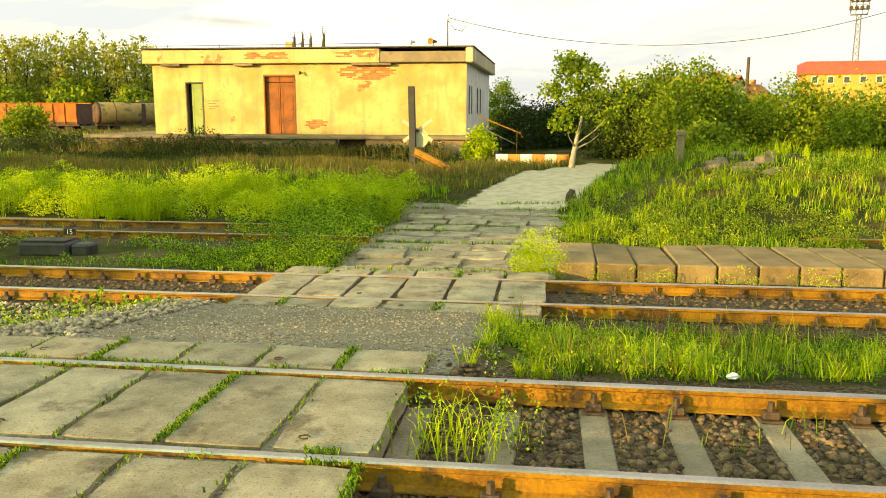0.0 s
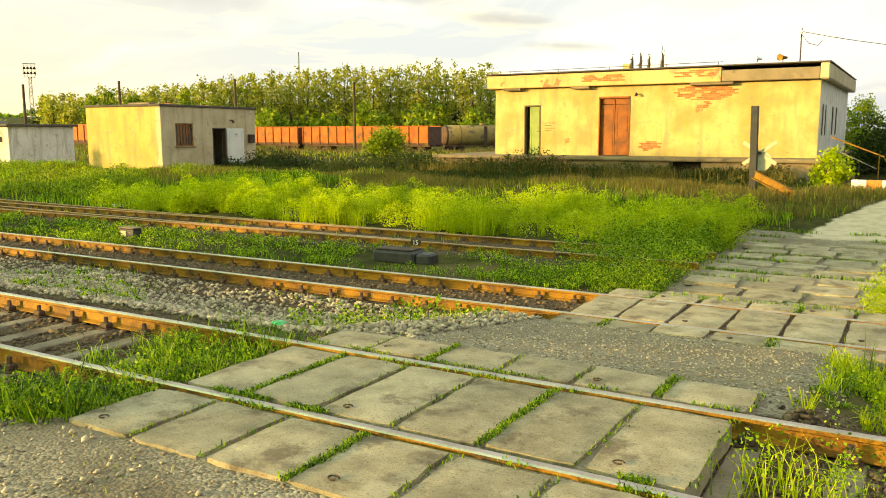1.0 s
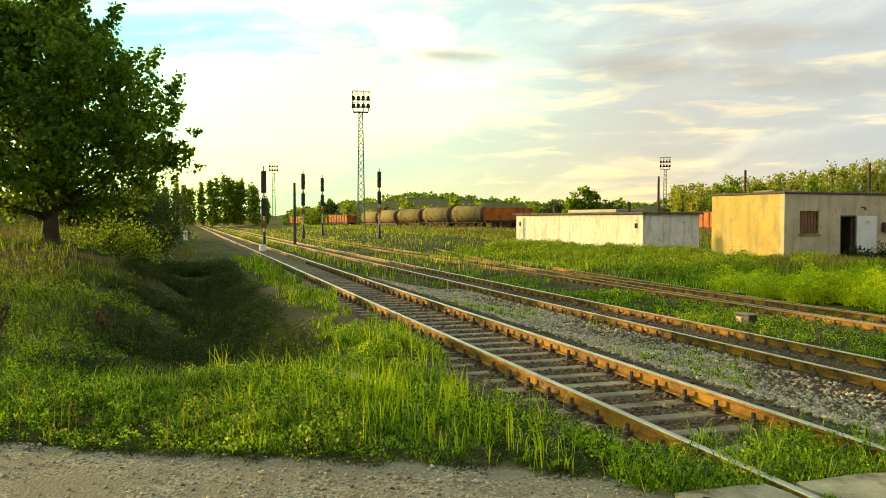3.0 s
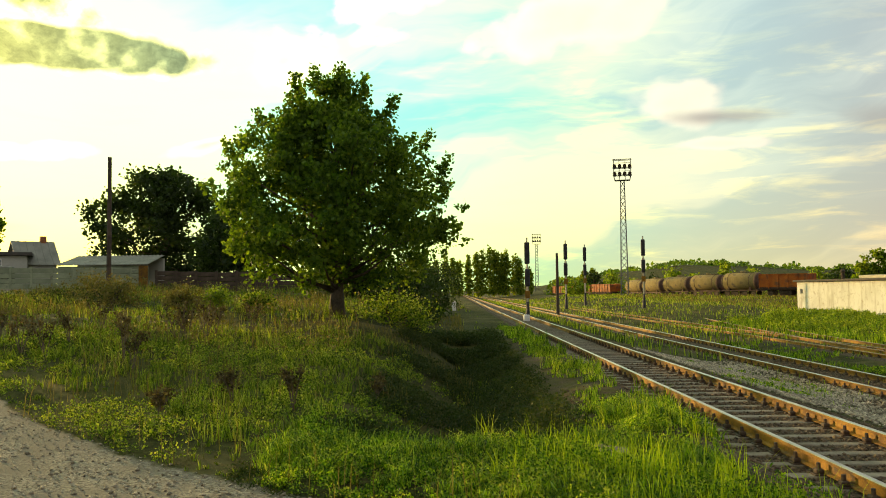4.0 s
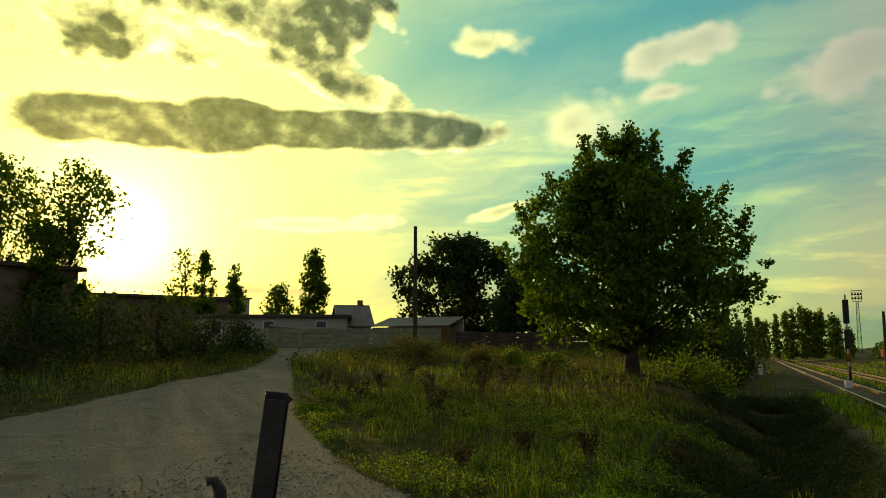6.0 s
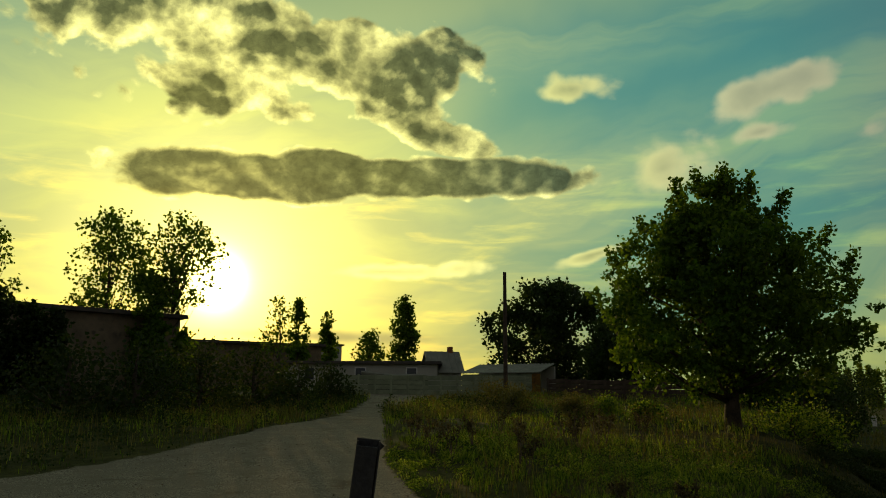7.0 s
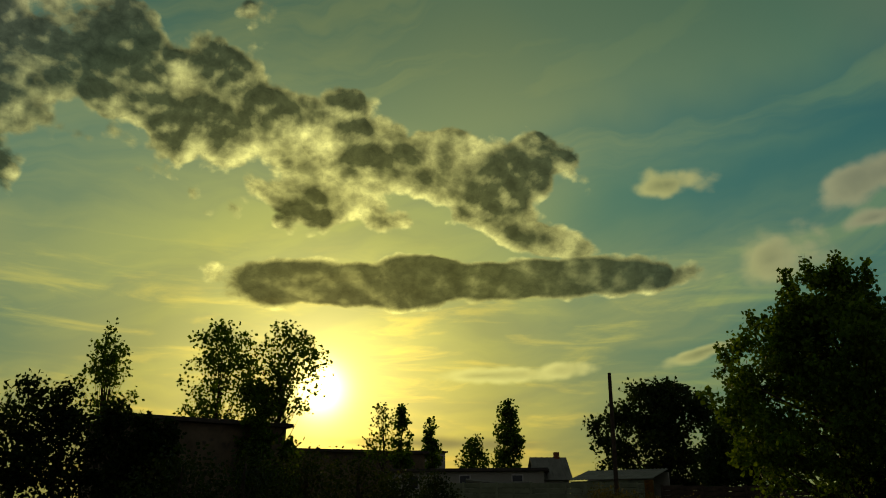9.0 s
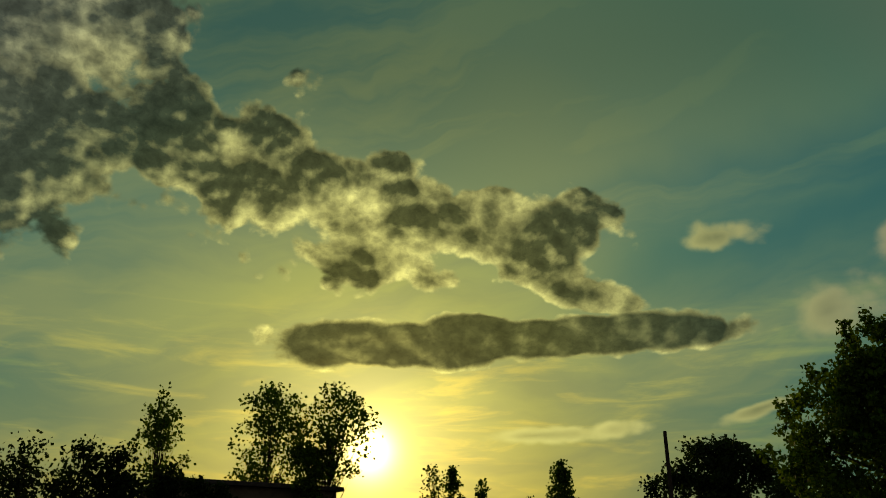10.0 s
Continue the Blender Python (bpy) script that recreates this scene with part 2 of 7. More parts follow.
def surface(name, c1, c2, scale=3.0, rough=0.85, bump=0.3, metal=0.0, fine=40.0, stain=None, stain_at=(0.55, 0.7), stain_scale=1.0, vary=0.0, island=0.0, sheen=0.0, through_light=0.0, spec=0.35, grit=0.0):
    """A plain surface: two tones mixed by a broad and a fine noise, with stains and a fine relief."""
    m = bpy.data.materials.new(name)
    m.use_nodes = True
    n = Nodes(m.node_tree)
    pos = n.add("ShaderNodeTexCoord").outputs["Object"]
    if vary:
        shift = n.add("ShaderNodeObjectInfo").outputs["Random"]
        pos = n.add("ShaderNodeVectorMath", operation="ADD", i0=pos, i1=n.add("ShaderNodeCombineXYZ", i0=n.math("MULTIPLY", shift, 37.0), i1=n.math("MULTIPLY", shift, 11.0), i2=0.0)).outputs[0]
    broad = n.noise(pos, scale, 5, 0.6)
    grain = n.noise(pos, fine, 3, 0.6)
    fac = n.smooth(n.math("ADD", n.math("MULTIPLY", broad, 0.65), n.math("MULTIPLY", grain, 0.35)), 0.34, 0.66)
    col = n.mix(fac, (*c1, 1), (*c2, 1))
    if stain:
        col = n.mix(n.smooth(n.noise(pos, stain_scale, 6, 0.65), *stain_at), col, (*stain, 1))
    if grit:
        pits = n.smooth(n.noise(pos, 55.0, 4, 0.7), 0.54, 0.66)
        scuffs = n.smooth(n.noise(pos, 9.0, 6, 0.7, 0.6), 0.52, 0.68)
        col = n.mix(n.math("MULTIPLY", pits, grit), col, n.mix(1.0, col, (0.4, 0.38, 0.35, 1), "MULTIPLY"))
        col = n.mix(n.math("MULTIPLY", scuffs, grit * 0.7), col, n.mix(1.0, col, (1.4, 1.38, 1.34, 1), "MULTIPLY"))
    if vary or island:
        r = n.add("ShaderNodeObjectInfo").outputs["Random"] if vary else n.add("ShaderNodeNewGeometry").outputs["Random Per Island"]
        k = n.math("ADD", 1.0 - (vary or island) / 2, n.math("MULTIPLY", r, vary or island))
        col = n.mix(1.0, col, n.add("ShaderNodeCombineXYZ", i0=k, i1=k, i2=k).outputs[0], "MULTIPLY")
    relief = n.add("ShaderNodeBump", Strength=bump, Distance=0.02, Height=n.math("ADD", grain, n.math("MULTIPLY", broad, 0.8))).outputs[0]
    shader = n.add("ShaderNodeBsdfPrincipled", Base_Color=col, Roughness=rough, Metallic=metal, Normal=relief)
    shader.inputs["Specular IOR Level"].default_value = spec
    out = shader.outputs[0]
    if through_light:
        out = n.add("ShaderNodeMixShader", i0=through_light, i1=out, i2=n.add("ShaderNodeBsdfTranslucent", Color=col).outputs[0]).outputs[0]
    n.add("ShaderNodeOutputMaterial", Surface=out)
    return m


def foliage(name, *tones, glow=0.45):
    """Leaves or blades: each island takes a tone of its own, and light shines through."""
    m = bpy.data.materials.new(name)
    m.use_nodes = True
    n = Nodes(m.node_tree)
    r = n.add("ShaderNodeNewGeometry").outputs["Random Per Island"]
    stops = [(i / max(1, len(tones) - 1), t) for i, t in enumerate(tones)]
    col = n.ramp(r, *stops)
    patch = n.noise(n.add("ShaderNodeTexCoord").outputs["Object"], 0.35, 3, 0.6)
    col = n.mix(n.smooth(patch, 0.35, 0.7), n.mix(1.0, col, (0.6, 0.7, 0.58, 1), "MULTIPLY"), col)
    clump = n.noise(n.add("ShaderNodeTexCoord").outputs["Object"], 2.6, 3, 0.6)
    col = n.mix(n.smooth(clump, 0.38, 0.6), n.mix(1.0, col, (0.6, 0.66, 0.58, 1), "MULTIPLY"), col)
    shader = n.add("ShaderNodeBsdfPrincipled", Base_Color=col, Roughness=0.6)
    shader.inputs["Specular IOR Level"].default_value = 0.25
    out = n.add("ShaderNodeMixShader", i0=glow, i1=shader.outputs[0], i2=n.add("ShaderNodeBsdfTranslucent", Color=n.mix(1.0, col, (1.25, 1.25, 0.6, 1), "MULTIPLY")).outputs[0]).outputs[0]
    n.add("ShaderNodeOutputMaterial", Surface=out)
    return m


def ground_material():
    """Soil, gravel, ballast and path, told apart by the zones that are stored on the ground."""
    m = bpy.data.materials.new("ground")
    m.use_nodes = True
    n = Nodes(m.node_tree)
    pos = n.add("ShaderNodeTexCoord").outputs["Object"]
    zone = n.add("ShaderNodeSeparateXYZ", i0=n.add("ShaderNodeAttribute", attribute_name="zones").outputs["Color"])
    edge = n.math("MULTIPLY", n.math("SUBTRACT", n.noise(pos, 2.2, 5, 0.65), 0.5), 1.1)
    broad, mid, grain = n.noise(pos, 0.25, 4, 0.6), n.noise(pos, 3.0, 5, 0.65), n.noise(pos, 38.0, 3, 0.7)
    cells = n.add("ShaderNodeTexVoronoi", Vector=pos, Scale=40.0)
    stone_tone = n.add("ShaderNodeSeparateXYZ", i0=cells.outputs["Color"]).outputs[0]
    grass = n.mix(n.smooth(n.math("ADD", n.math("MULTIPLY", mid, 0.6), n.math("MULTIPLY", broad, 0.4)), 0.4, 0.62), (0.032, 0.034, 0.008, 1), (0.075, 0.075, 0.016, 1))
    grass = n.mix(n.smooth(broad, 0.5, 0.68), grass, (0.11, 0.09, 0.035, 1))
    gravel = n.mix(stone_tone, (0.1, 0.086, 0.06, 1), (0.37, 0.325, 0.235, 1))
    gravel = n.mix(n.smooth(n.noise(pos, 1.3, 5, 0.65), 0.4, 0.62), gravel, (0.21, 0.178, 0.125, 1))
    gravel = n.mix(n.smooth(n.noise(pos, 0.6, 4, 0.6), 0.55, 0.7), gravel, (0.15, 0.12, 0.08, 1))
    ballast = n.mix(stone_tone, (0.035, 0.025, 0.016, 1), (0.14, 0.1, 0.062, 1))
    path = n.mix(n.smooth(mid, 0.35, 0.65), (0.42, 0.35, 0.24, 1), (0.54, 0.46, 0.33, 1))
    col = n.mix(n.smooth(n.math("ADD", zone.outputs[1], edge), 0.35, 0.65), grass, ballast)
    col = n.mix(n.smooth(n.math("ADD", zone.outputs[0], edge), 0.35, 0.65), col, gravel)
    col = n.mix(n.smooth(n.math("ADD", zone.outputs[2], edge), 0.35, 0.65), col, path)
    height = n.math("ADD", n.math("MULTIPLY", grain, 0.5), n.math("SUBTRACT", 1.0, cells.outputs["Distance"]))
    relief = n.add("ShaderNodeBump", Strength=0.6, Distance=0.02, Height=height).outputs[0]
    n.add("ShaderNodeOutputMaterial", Surface=n.add("ShaderNodeBsdfPrincipled", Base_Color=col, Roughness=0.95, Normal=relief, Specular_IOR_Level=0.08).outputs[0])
    return m


def plaster_material(name, light, dark, brick_at=0.64):
    """Old limewash: patches fallen off to the brick, streaks and grey damp."""
    m = bpy.data.materials.new(name)
    m.use_nodes = True
    n = Nodes(m.node_tree)
    pos = n.add("ShaderNodeTexCoord").outputs["Object"]
    long = n.add("ShaderNodeVectorMath", operation="MULTIPLY", i0=pos, i1=(3.0, 3.0, 0.5)).outputs[0]
    streak, broad, grain = n.noise(long, 0.9, 5, 0.6), n.noise(pos, 0.7, 5, 0.6), n.noise(pos, 30.0, 3, 0.6)
    col = n.mix(n.smooth(broad, 0.35, 0.66), (*light, 1), (*dark, 1))
    col = n.mix(n.math("MULTIPLY", n.smooth(streak, 0.48, 0.7), 0.5), col, (0.24, 0.2, 0.12, 1))
    col = n.mix(n.math("MULTIPLY", n.smooth(n.noise(pos, 2.3, 6, 0.7), 0.56, 0.64), 0.6), col, (0.3, 0.24, 0.15, 1))
    crack = n.add("ShaderNodeTexVoronoi", Vector=n.add("ShaderNodeVectorMath", operation="ADD", i0=pos, i1=n.add("ShaderNodeCombineXYZ", i0=broad, i1=streak, i2=broad)).outputs[0], Scale=0.55, feature="DISTANCE_TO_EDGE").outputs["Distance"]
    col = n.mix(n.math("MULTIPLY", n.math("SUBTRACT", 1.0, n.smooth(crack, 0.0, 0.008)), 0.35), col, (0.16, 0.13, 0.09, 1))
    gone = n.smooth(n.noise(pos, 0.85, 6, 0.62), brick_at, brick_at + 0.02)
    col = n.mix(gone, col, (0.42, 0.17, 0.08, 1))
    relief = n.add("ShaderNodeBump", Strength=0.5, Distance=0.03, Height=n.math("SUBTRACT", n.math("MULTIPLY", grain, 0.4), gone)).outputs[0]
    n.add("ShaderNodeOutputMaterial", Surface=n.add("ShaderNodeBsdfPrincipled", Base_Color=col, Roughness=0.92, Normal=relief).outputs[0])
    return m


GROUND = ground_material()
CONCRETE = surface("worn_concrete", (0.2, 0.168, 0.105), (0.38, 0.325, 0.215), 2.3, 0.94, 0.3, fine=140, stain=(0.14, 0.11, 0.07), stain_at=(0.5, 0.66), stain_scale=2.2, vary=0.35, grit=0.8)
OLD_CONCRETE = surface("old_concrete", (0.15, 0.115, 0.075), (0.25, 0.19, 0.12), 1.2, 0.95, 0.6, stain=(0.1, 0.085, 0.06), stain_scale=1.4, vary=0.25)
PLATFORM = surface("weathered_platform_concrete", (0.15, 0.1, 0.045), (0.27, 0.19, 0.085), 1.6, 0.95, 0.6, stain=(0.1, 0.08, 0.04), stain_scale=1.8, vary=0.3)
SLEEPER = surface("sleeper_concrete", (0.15, 0.12, 0.08), (0.28, 0.23, 0.158), 3.0, 0.95, 0.5, stain=(0.13, 0.085, 0.05), vary=0.3)
RUST = surface("rusty_rail", (0.13, 0.056, 0.004), (0.35, 0.17, 0.009), 1.8, 0.72, 0.35, metal=0.1, stain=(0.06, 0.032, 0.012), stain_at=(0.5, 0.68), stain_scale=2.4)
RAIL_TOP = surface("worn_rail_head", (0.3, 0.25, 0.2), (0.48, 0.42, 0.36), 2.0, 0.32, 0.1, metal=0.9, spec=0.5)
RAIL_DULL = surface("dull_rail_head", (0.25, 0.16, 0.09), (0.36, 0.24, 0.14), 2.0, 0.5, 0.2, metal=0.6)
IRON = surface("dark_iron", (0.035, 0.028, 0.022), (0.1, 0.06, 0.035), 4.0, 0.75, 0.4, metal=0.2)
# black steel paint; also paints the unlit face of the wooden sign post
BLACK_STEEL_AND_SHADE = surface("black_steel_and_unlit_post", (0.02, 0.02, 0.022), (0.045, 0.042, 0.04), 5.0, 0.55, 0.3, stain=(0.09, 0.06, 0.04), stain_at=(0.66, 0.74), stain_scale=6)
STONE = surface("ballast_stone", (0.06, 0.039, 0.022), (0.18, 0.12, 0.066), 5.0, 0.95, 0.6, island=1.1)
GRAVEL_STONE = surface("pale_gravel_stone", (0.22, 0.18, 0.12), (0.44, 0.375, 0.255), 5.0, 0.95, 0.5, island=1.0)
LIMEWASH = plaster_material("yellow_limewash", (0.5, 0.4, 0.16), (0.38, 0.27, 0.085), 0.655)
CORNICE = plaster_material("cracked_cornice_plaster", (0.62, 0.45, 0.2), (0.52, 0.33, 0.13), 0.6)
GREY_PLASTER = plaster_material("grey_plaster", (0.52, 0.46, 0.3), (0.42, 0.36, 0.22), 0.72)
WHITEWASH = plaster_material("whitewash", (0.66, 0.66, 0.6), (0.56, 0.56, 0.5), 0.75)
OCHRE = plaster_material("ochre_plaster", (0.55, 0.4, 0.12), (0.47, 0.33, 0.09), 0.76)
BRICK = surface("bare_brick", (0.36, 0.13, 0.055), (0.48, 0.2, 0.085), 6.0, 0.95, 0.5, vary=0.5)
ROOF_FELT = surface("roofing_felt", (0.06, 0.055, 0.05), (0.12, 0.1, 0.08), 2.0, 0.95, 0.5)
RED_DOOR = surface("red_brown_door_paint", (0.16, 0.036, 0.002), (0.3, 0.085, 0.004), 2.0, 0.55, 0.25, stain=(0.09, 0.035, 0.012), stain_scale=3)
GREEN_DOOR = surface("faded_green_door_paint", (0.17, 0.24, 0.06), (0.25, 0.31, 0.09), 2.0, 0.6, 0.2)
PALE_DOOR = surface("pale_blue_door_paint", (0.6, 0.64, 0.6), (0.7, 0.72, 0.66), 1.5, 0.6, 0.2, stain=(0.4, 0.36, 0.28), stain_at=(0.6, 0.7), stain_scale=2)
# near-black that paints the shade inside doorways, vents and openings
INSIDE_SHADE = surface("painted_inside_shade", (0.015, 0.013, 0.011), (0.03, 0.026, 0.02), 3.0, 0.95, 0.2)
WOOD = surface("weathered_wood", (0.09, 0.065, 0.04), (0.17, 0.125, 0.08), 3.0, 0.9, 0.5, fine=60)
POLE_WOOD = surface("tarred_pole_wood", (0.05, 0.035, 0.025), (0.1, 0.07, 0.045), 2.0, 0.9, 0.4)
ORANGE = surface("orange_wagon_paint", (0.3, 0.058, 0.002), (0.45, 0.115, 0.004), 0.8, 0.7, 0.2, stain=(0.13, 0.045, 0.015), stain_at=(0.47, 0.66), stain_scale=0.9)
# dark underframe steel; also paints the shade on wagon and barrel ends
WAGON_DARK = surface("dark_wagon_steel_and_end_shade", (0.06, 0.035, 0.025), (0.12, 0.06, 0.035), 1.5, 0.8, 0.3)
TANK = surface("grimy_tank_paint", (0.19, 0.135, 0.045), (0.33, 0.235, 0.085), 0.9, 0.88, 0.2, stain=(0.09, 0.07, 0.05), stain_at=(0.5, 0.66), stain_scale=0.9)
GALVANISED = surface("galvanised_steel", (0.13, 0.125, 0.11), (0.2, 0.19, 0.17), 3.0, 0.55, 0.15, metal=0.5)
WHITE_PAINT = surface("white_paint", (0.72, 0.7, 0.64), (0.8, 0.78, 0.72), 4.0, 0.6, 0.2, stain=(0.5, 0.42, 0.3), stain_at=(0.62, 0.72), stain_scale=4)
SIGN_PAINT = surface("faded_sign_paint", (0.42, 0.38, 0.24), (0.52, 0.47, 0.31), 4.0, 0.7, 0.2, stain=(0.25, 0.2, 0.12), stain_at=(0.58, 0.7), stain_scale=4)
ORANGE_PAINT = surface("orange_sign_paint", (0.7, 0.2, 0.04), (0.78, 0.26, 0.06), 4.0, 0.55, 0.2)
BARK = surface("bark", (0.05, 0.038, 0.025), (0.12, 0.09, 0.06), 3.0, 0.95, 0.9, fine=18)
PALE_BARK = surface("limed_bark", (0.2, 0.17, 0.13), (0.42, 0.37, 0.29), 3.0, 0.95, 0.6, stain=(0.2, 0.15, 0.1), stain_scale=3)
TILE = surface("red_roof_tiles", (0.42, 0.11, 0.045), (0.52, 0.17, 0.07), 1.5, 0.85, 0.4)
RED_ROOF = surface("red_sheet_roof", (0.62, 0.06, 0.05), (0.7, 0.09, 0.07), 1.0, 0.6, 0.1)
FLAT_ORANGE = surface("orange_render", (0.62, 0.24, 0.06), (0.7, 0.3, 0.085), 0.6, 0.9, 0.2)
FENCE = surface("fence_concrete", (0.2, 0.23, 0.14), (0.32, 0.35, 0.22), 0.9, 0.95, 0.4, stain=(0.14, 0.14, 0.11), stain_scale=0.8, vary=0.25)
SHEET = surface("corrugated_sheet", (0.19, 0.185, 0.145), (0.31, 0.3, 0.24), 0.8, 0.65, 0.2, metal=0.2, stain=(0.2, 0.15, 0.1), stain_at=(0.6, 0.72), stain_scale=0.7)
FAR_WALL = surface("far_plaster", (0.42, 0.4, 0.33), (0.52, 0.5, 0.42), 0.5, 0.9, 0.2)
GLASS = surface("old_window_glass", (0.03, 0.035, 0.04), (0.06, 0.065, 0.07), 2.0, 0.12, 0.05, spec=0.6)
HILL = surface("far_wooded_slope", (0.06, 0.075, 0.035), (0.11, 0.115, 0.06), 0.02, 0.95, 0.2, fine=0.2)
LITTER = surface("crumpled_white_plastic", (0.75, 0.75, 0.73), (0.85, 0.85, 0.83), 8, 0.4, 0.3)
GREEN_PLASTIC = surface("green_plastic", (0.02, 0.35, 0.12), (0.05, 0.45, 0.18), 8, 0.3, 0.3)
BLADES = foliage("grass_blades", (0.022, 0.06, 0.005), (0.12, 0.25, 0.01), (0.36, 0.54, 0.022), (0.66, 0.68, 0.08), glow=0.5)
BANK_BLADES = foliage("rough_bank_grass", (0.03, 0.055, 0.006), (0.14, 0.22, 0.016), (0.36, 0.45, 0.038), (0.62, 0.58, 0.1), glow=0.5)
# colour of the yellow weeds; some grass takes it as painted sunlight
YELLOW_WEED_AND_LIT = foliage("yellow_green_weed_and_lit_grass", (0.36, 0.45, 0.01), (0.6, 0.68, 0.02), (0.74, 0.75, 0.055), glow=0.5)
DRY = foliage("dry_grass", (0.18, 0.12, 0.035), (0.36, 0.26, 0.085), (0.16, 0.16, 0.035), glow=0.4)
DEAD_LEAF = foliage("dead_seed_heads", (0.06, 0.04, 0.02), (0.16, 0.1, 0.045), (0.28, 0.19, 0.08), glow=0.35)
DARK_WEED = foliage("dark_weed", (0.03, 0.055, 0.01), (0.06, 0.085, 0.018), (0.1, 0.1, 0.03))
LEAF = foliage("tree_leaf", (0.07, 0.13, 0.012), (0.16, 0.25, 0.022), (0.28, 0.38, 0.04), glow=0.55)
POPLAR_LEAF = foliage("poplar_leaf", (0.28, 0.28, 0.04), (0.46, 0.43, 0.07), (0.6, 0.54, 0.13), glow=0.5)
BUSH_LEAF = foliage("bush_leaf", (0.1, 0.165, 0.012), (0.28, 0.36, 0.024), (0.5, 0.52, 0.05), glow=0.5)
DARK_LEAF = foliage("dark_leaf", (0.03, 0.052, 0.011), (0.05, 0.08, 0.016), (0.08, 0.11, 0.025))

# ---- building blocks ----
rng = np.random.default_rng(7)


def part(name, bm, material, parent=None, label="", smooth=False):
    """One bmesh as one mesh object, under parent."""
    me = bpy.data.meshes.new(name)
    if smooth:
        for f in bm.faces:
            f.smooth = True
    bm.to_mesh(me)
    bm.free()
    for one in material if isinstance(material, (list, tuple)) else (material,):
        me.materials.append(one)
    ob = new(name, me)
    if parent:
        ob.parent = parent
    if label:
        ob["label"] = label
    return ob


def share(name, me, parent, m):
    """One more object on a mesh that is already there."""
    ob = new(name, me)
    ob.parent = parent
    ob.matrix_basis = m
    return ob


def thing(name, m, label, category, group="", kind=""):
    ob = new(name)
    ob.matrix_basis = m
    return tagged(ob, label, category, group, kind)


def add_box(bm, x0, x1, y0, y1, z0, z1, bevel=0.0):
    r = bmesh.ops.create_cube(bm, size=1.0, matrix=Matrix.LocRotScale(((x0 + x1) / 2, (y0 + y1) / 2, (z0 + z1) / 2), None, (x1 - x0, y1 - y0, z1 - z0)))
    if bevel:
        edges = {e for v in r["verts"] for e in v.link_edges}
        bmesh.ops.bevel(bm, geom=list(edges), offset=bevel, segments=1, affect="EDGES")
    return bm


def box(x0, x1, y0, y1, z0, z1, bevel=0.0):
    return add_box(bmesh.new(), x0, x1, y0, y1, z0, z1, bevel)


def add_tube(bm, points, radii, sides=8):
    """A tapered tube along points."""
    rings = []
    for i, p in enumerate(points):
        p = Vector(p)
        d = (Vector(points[min(i + 1, len(points) - 1)]) - Vector(points[max(i - 1, 0)])).normalized()
        u = d.orthogonal().normalized() if abs(d.z) < 0.9 else Vector((1, 0, 0)).cross(d).normalized()
        v = d.cross(u)
        rings.append([bm.verts.new(p + (u * math.cos(a) + v * math.sin(a)) * radii[i]) for a in (2 * math.pi * k / sides for k in range(sides))])
    for a, b in zip(rings, rings[1:]):
        for k in range(sides):
            bm.faces.new((a[k], a[(k + 1) % sides], b[(k + 1) % sides], b[k]))
    bm.faces.new(rings[0][::-1])
    bm.faces.new(rings[-1])
    return bm


def tube(points, radii, sides=8):
    return add_tube(bmesh.new(), points, radii, sides)


def np_mesh(name, verts, faces, material):
    """A mesh from arrays: faces is an array of rows of equal length."""
    me = bpy.data.meshes.new(name)
    verts, faces = np.ascontiguousarray(verts, dtype=np.float32), np.ascontiguousarray(faces, dtype=np.int32)
    k = faces.shape[1]
    me.vertices.add(len(verts))
    me.vertices.foreach_set("co", verts.ravel())
    me.loops.add(faces.size)
    me.loops.foreach_set("vertex_index", faces.ravel())
    me.polygons.add(len(faces))
    me.polygons.foreach_set("loop_start", np.arange(0, faces.size, k, dtype=np.int32))
    me.update(calc_edges=True)
    me.materials.append(material)
    return me


def polar(yaw, d, z=0.0):
    a = radians(yaw)
    return Vector((-math.sin(a) * d, math.cos(a) * d, z))


def sm(a, b, x):
    t = np.clip((x - a) / (b - a), 0, 1)
    return t * t * (3 - 2 * t)


# ---- the ground ----
T1, T2, T3 = 4.31, 10.58, 15.62  # near rail of each track
Z1, Z2, Z3 = 0.0, -0.55, -0.5    # rail tops


def wave(x, y, k, s):
    return np.sin(x * k + s) * np.cos(y * k * 1.3 + 2 * s) + 0.5 * np.sin(x * k * 2.3 + y * k * 1.7 + s * 3)


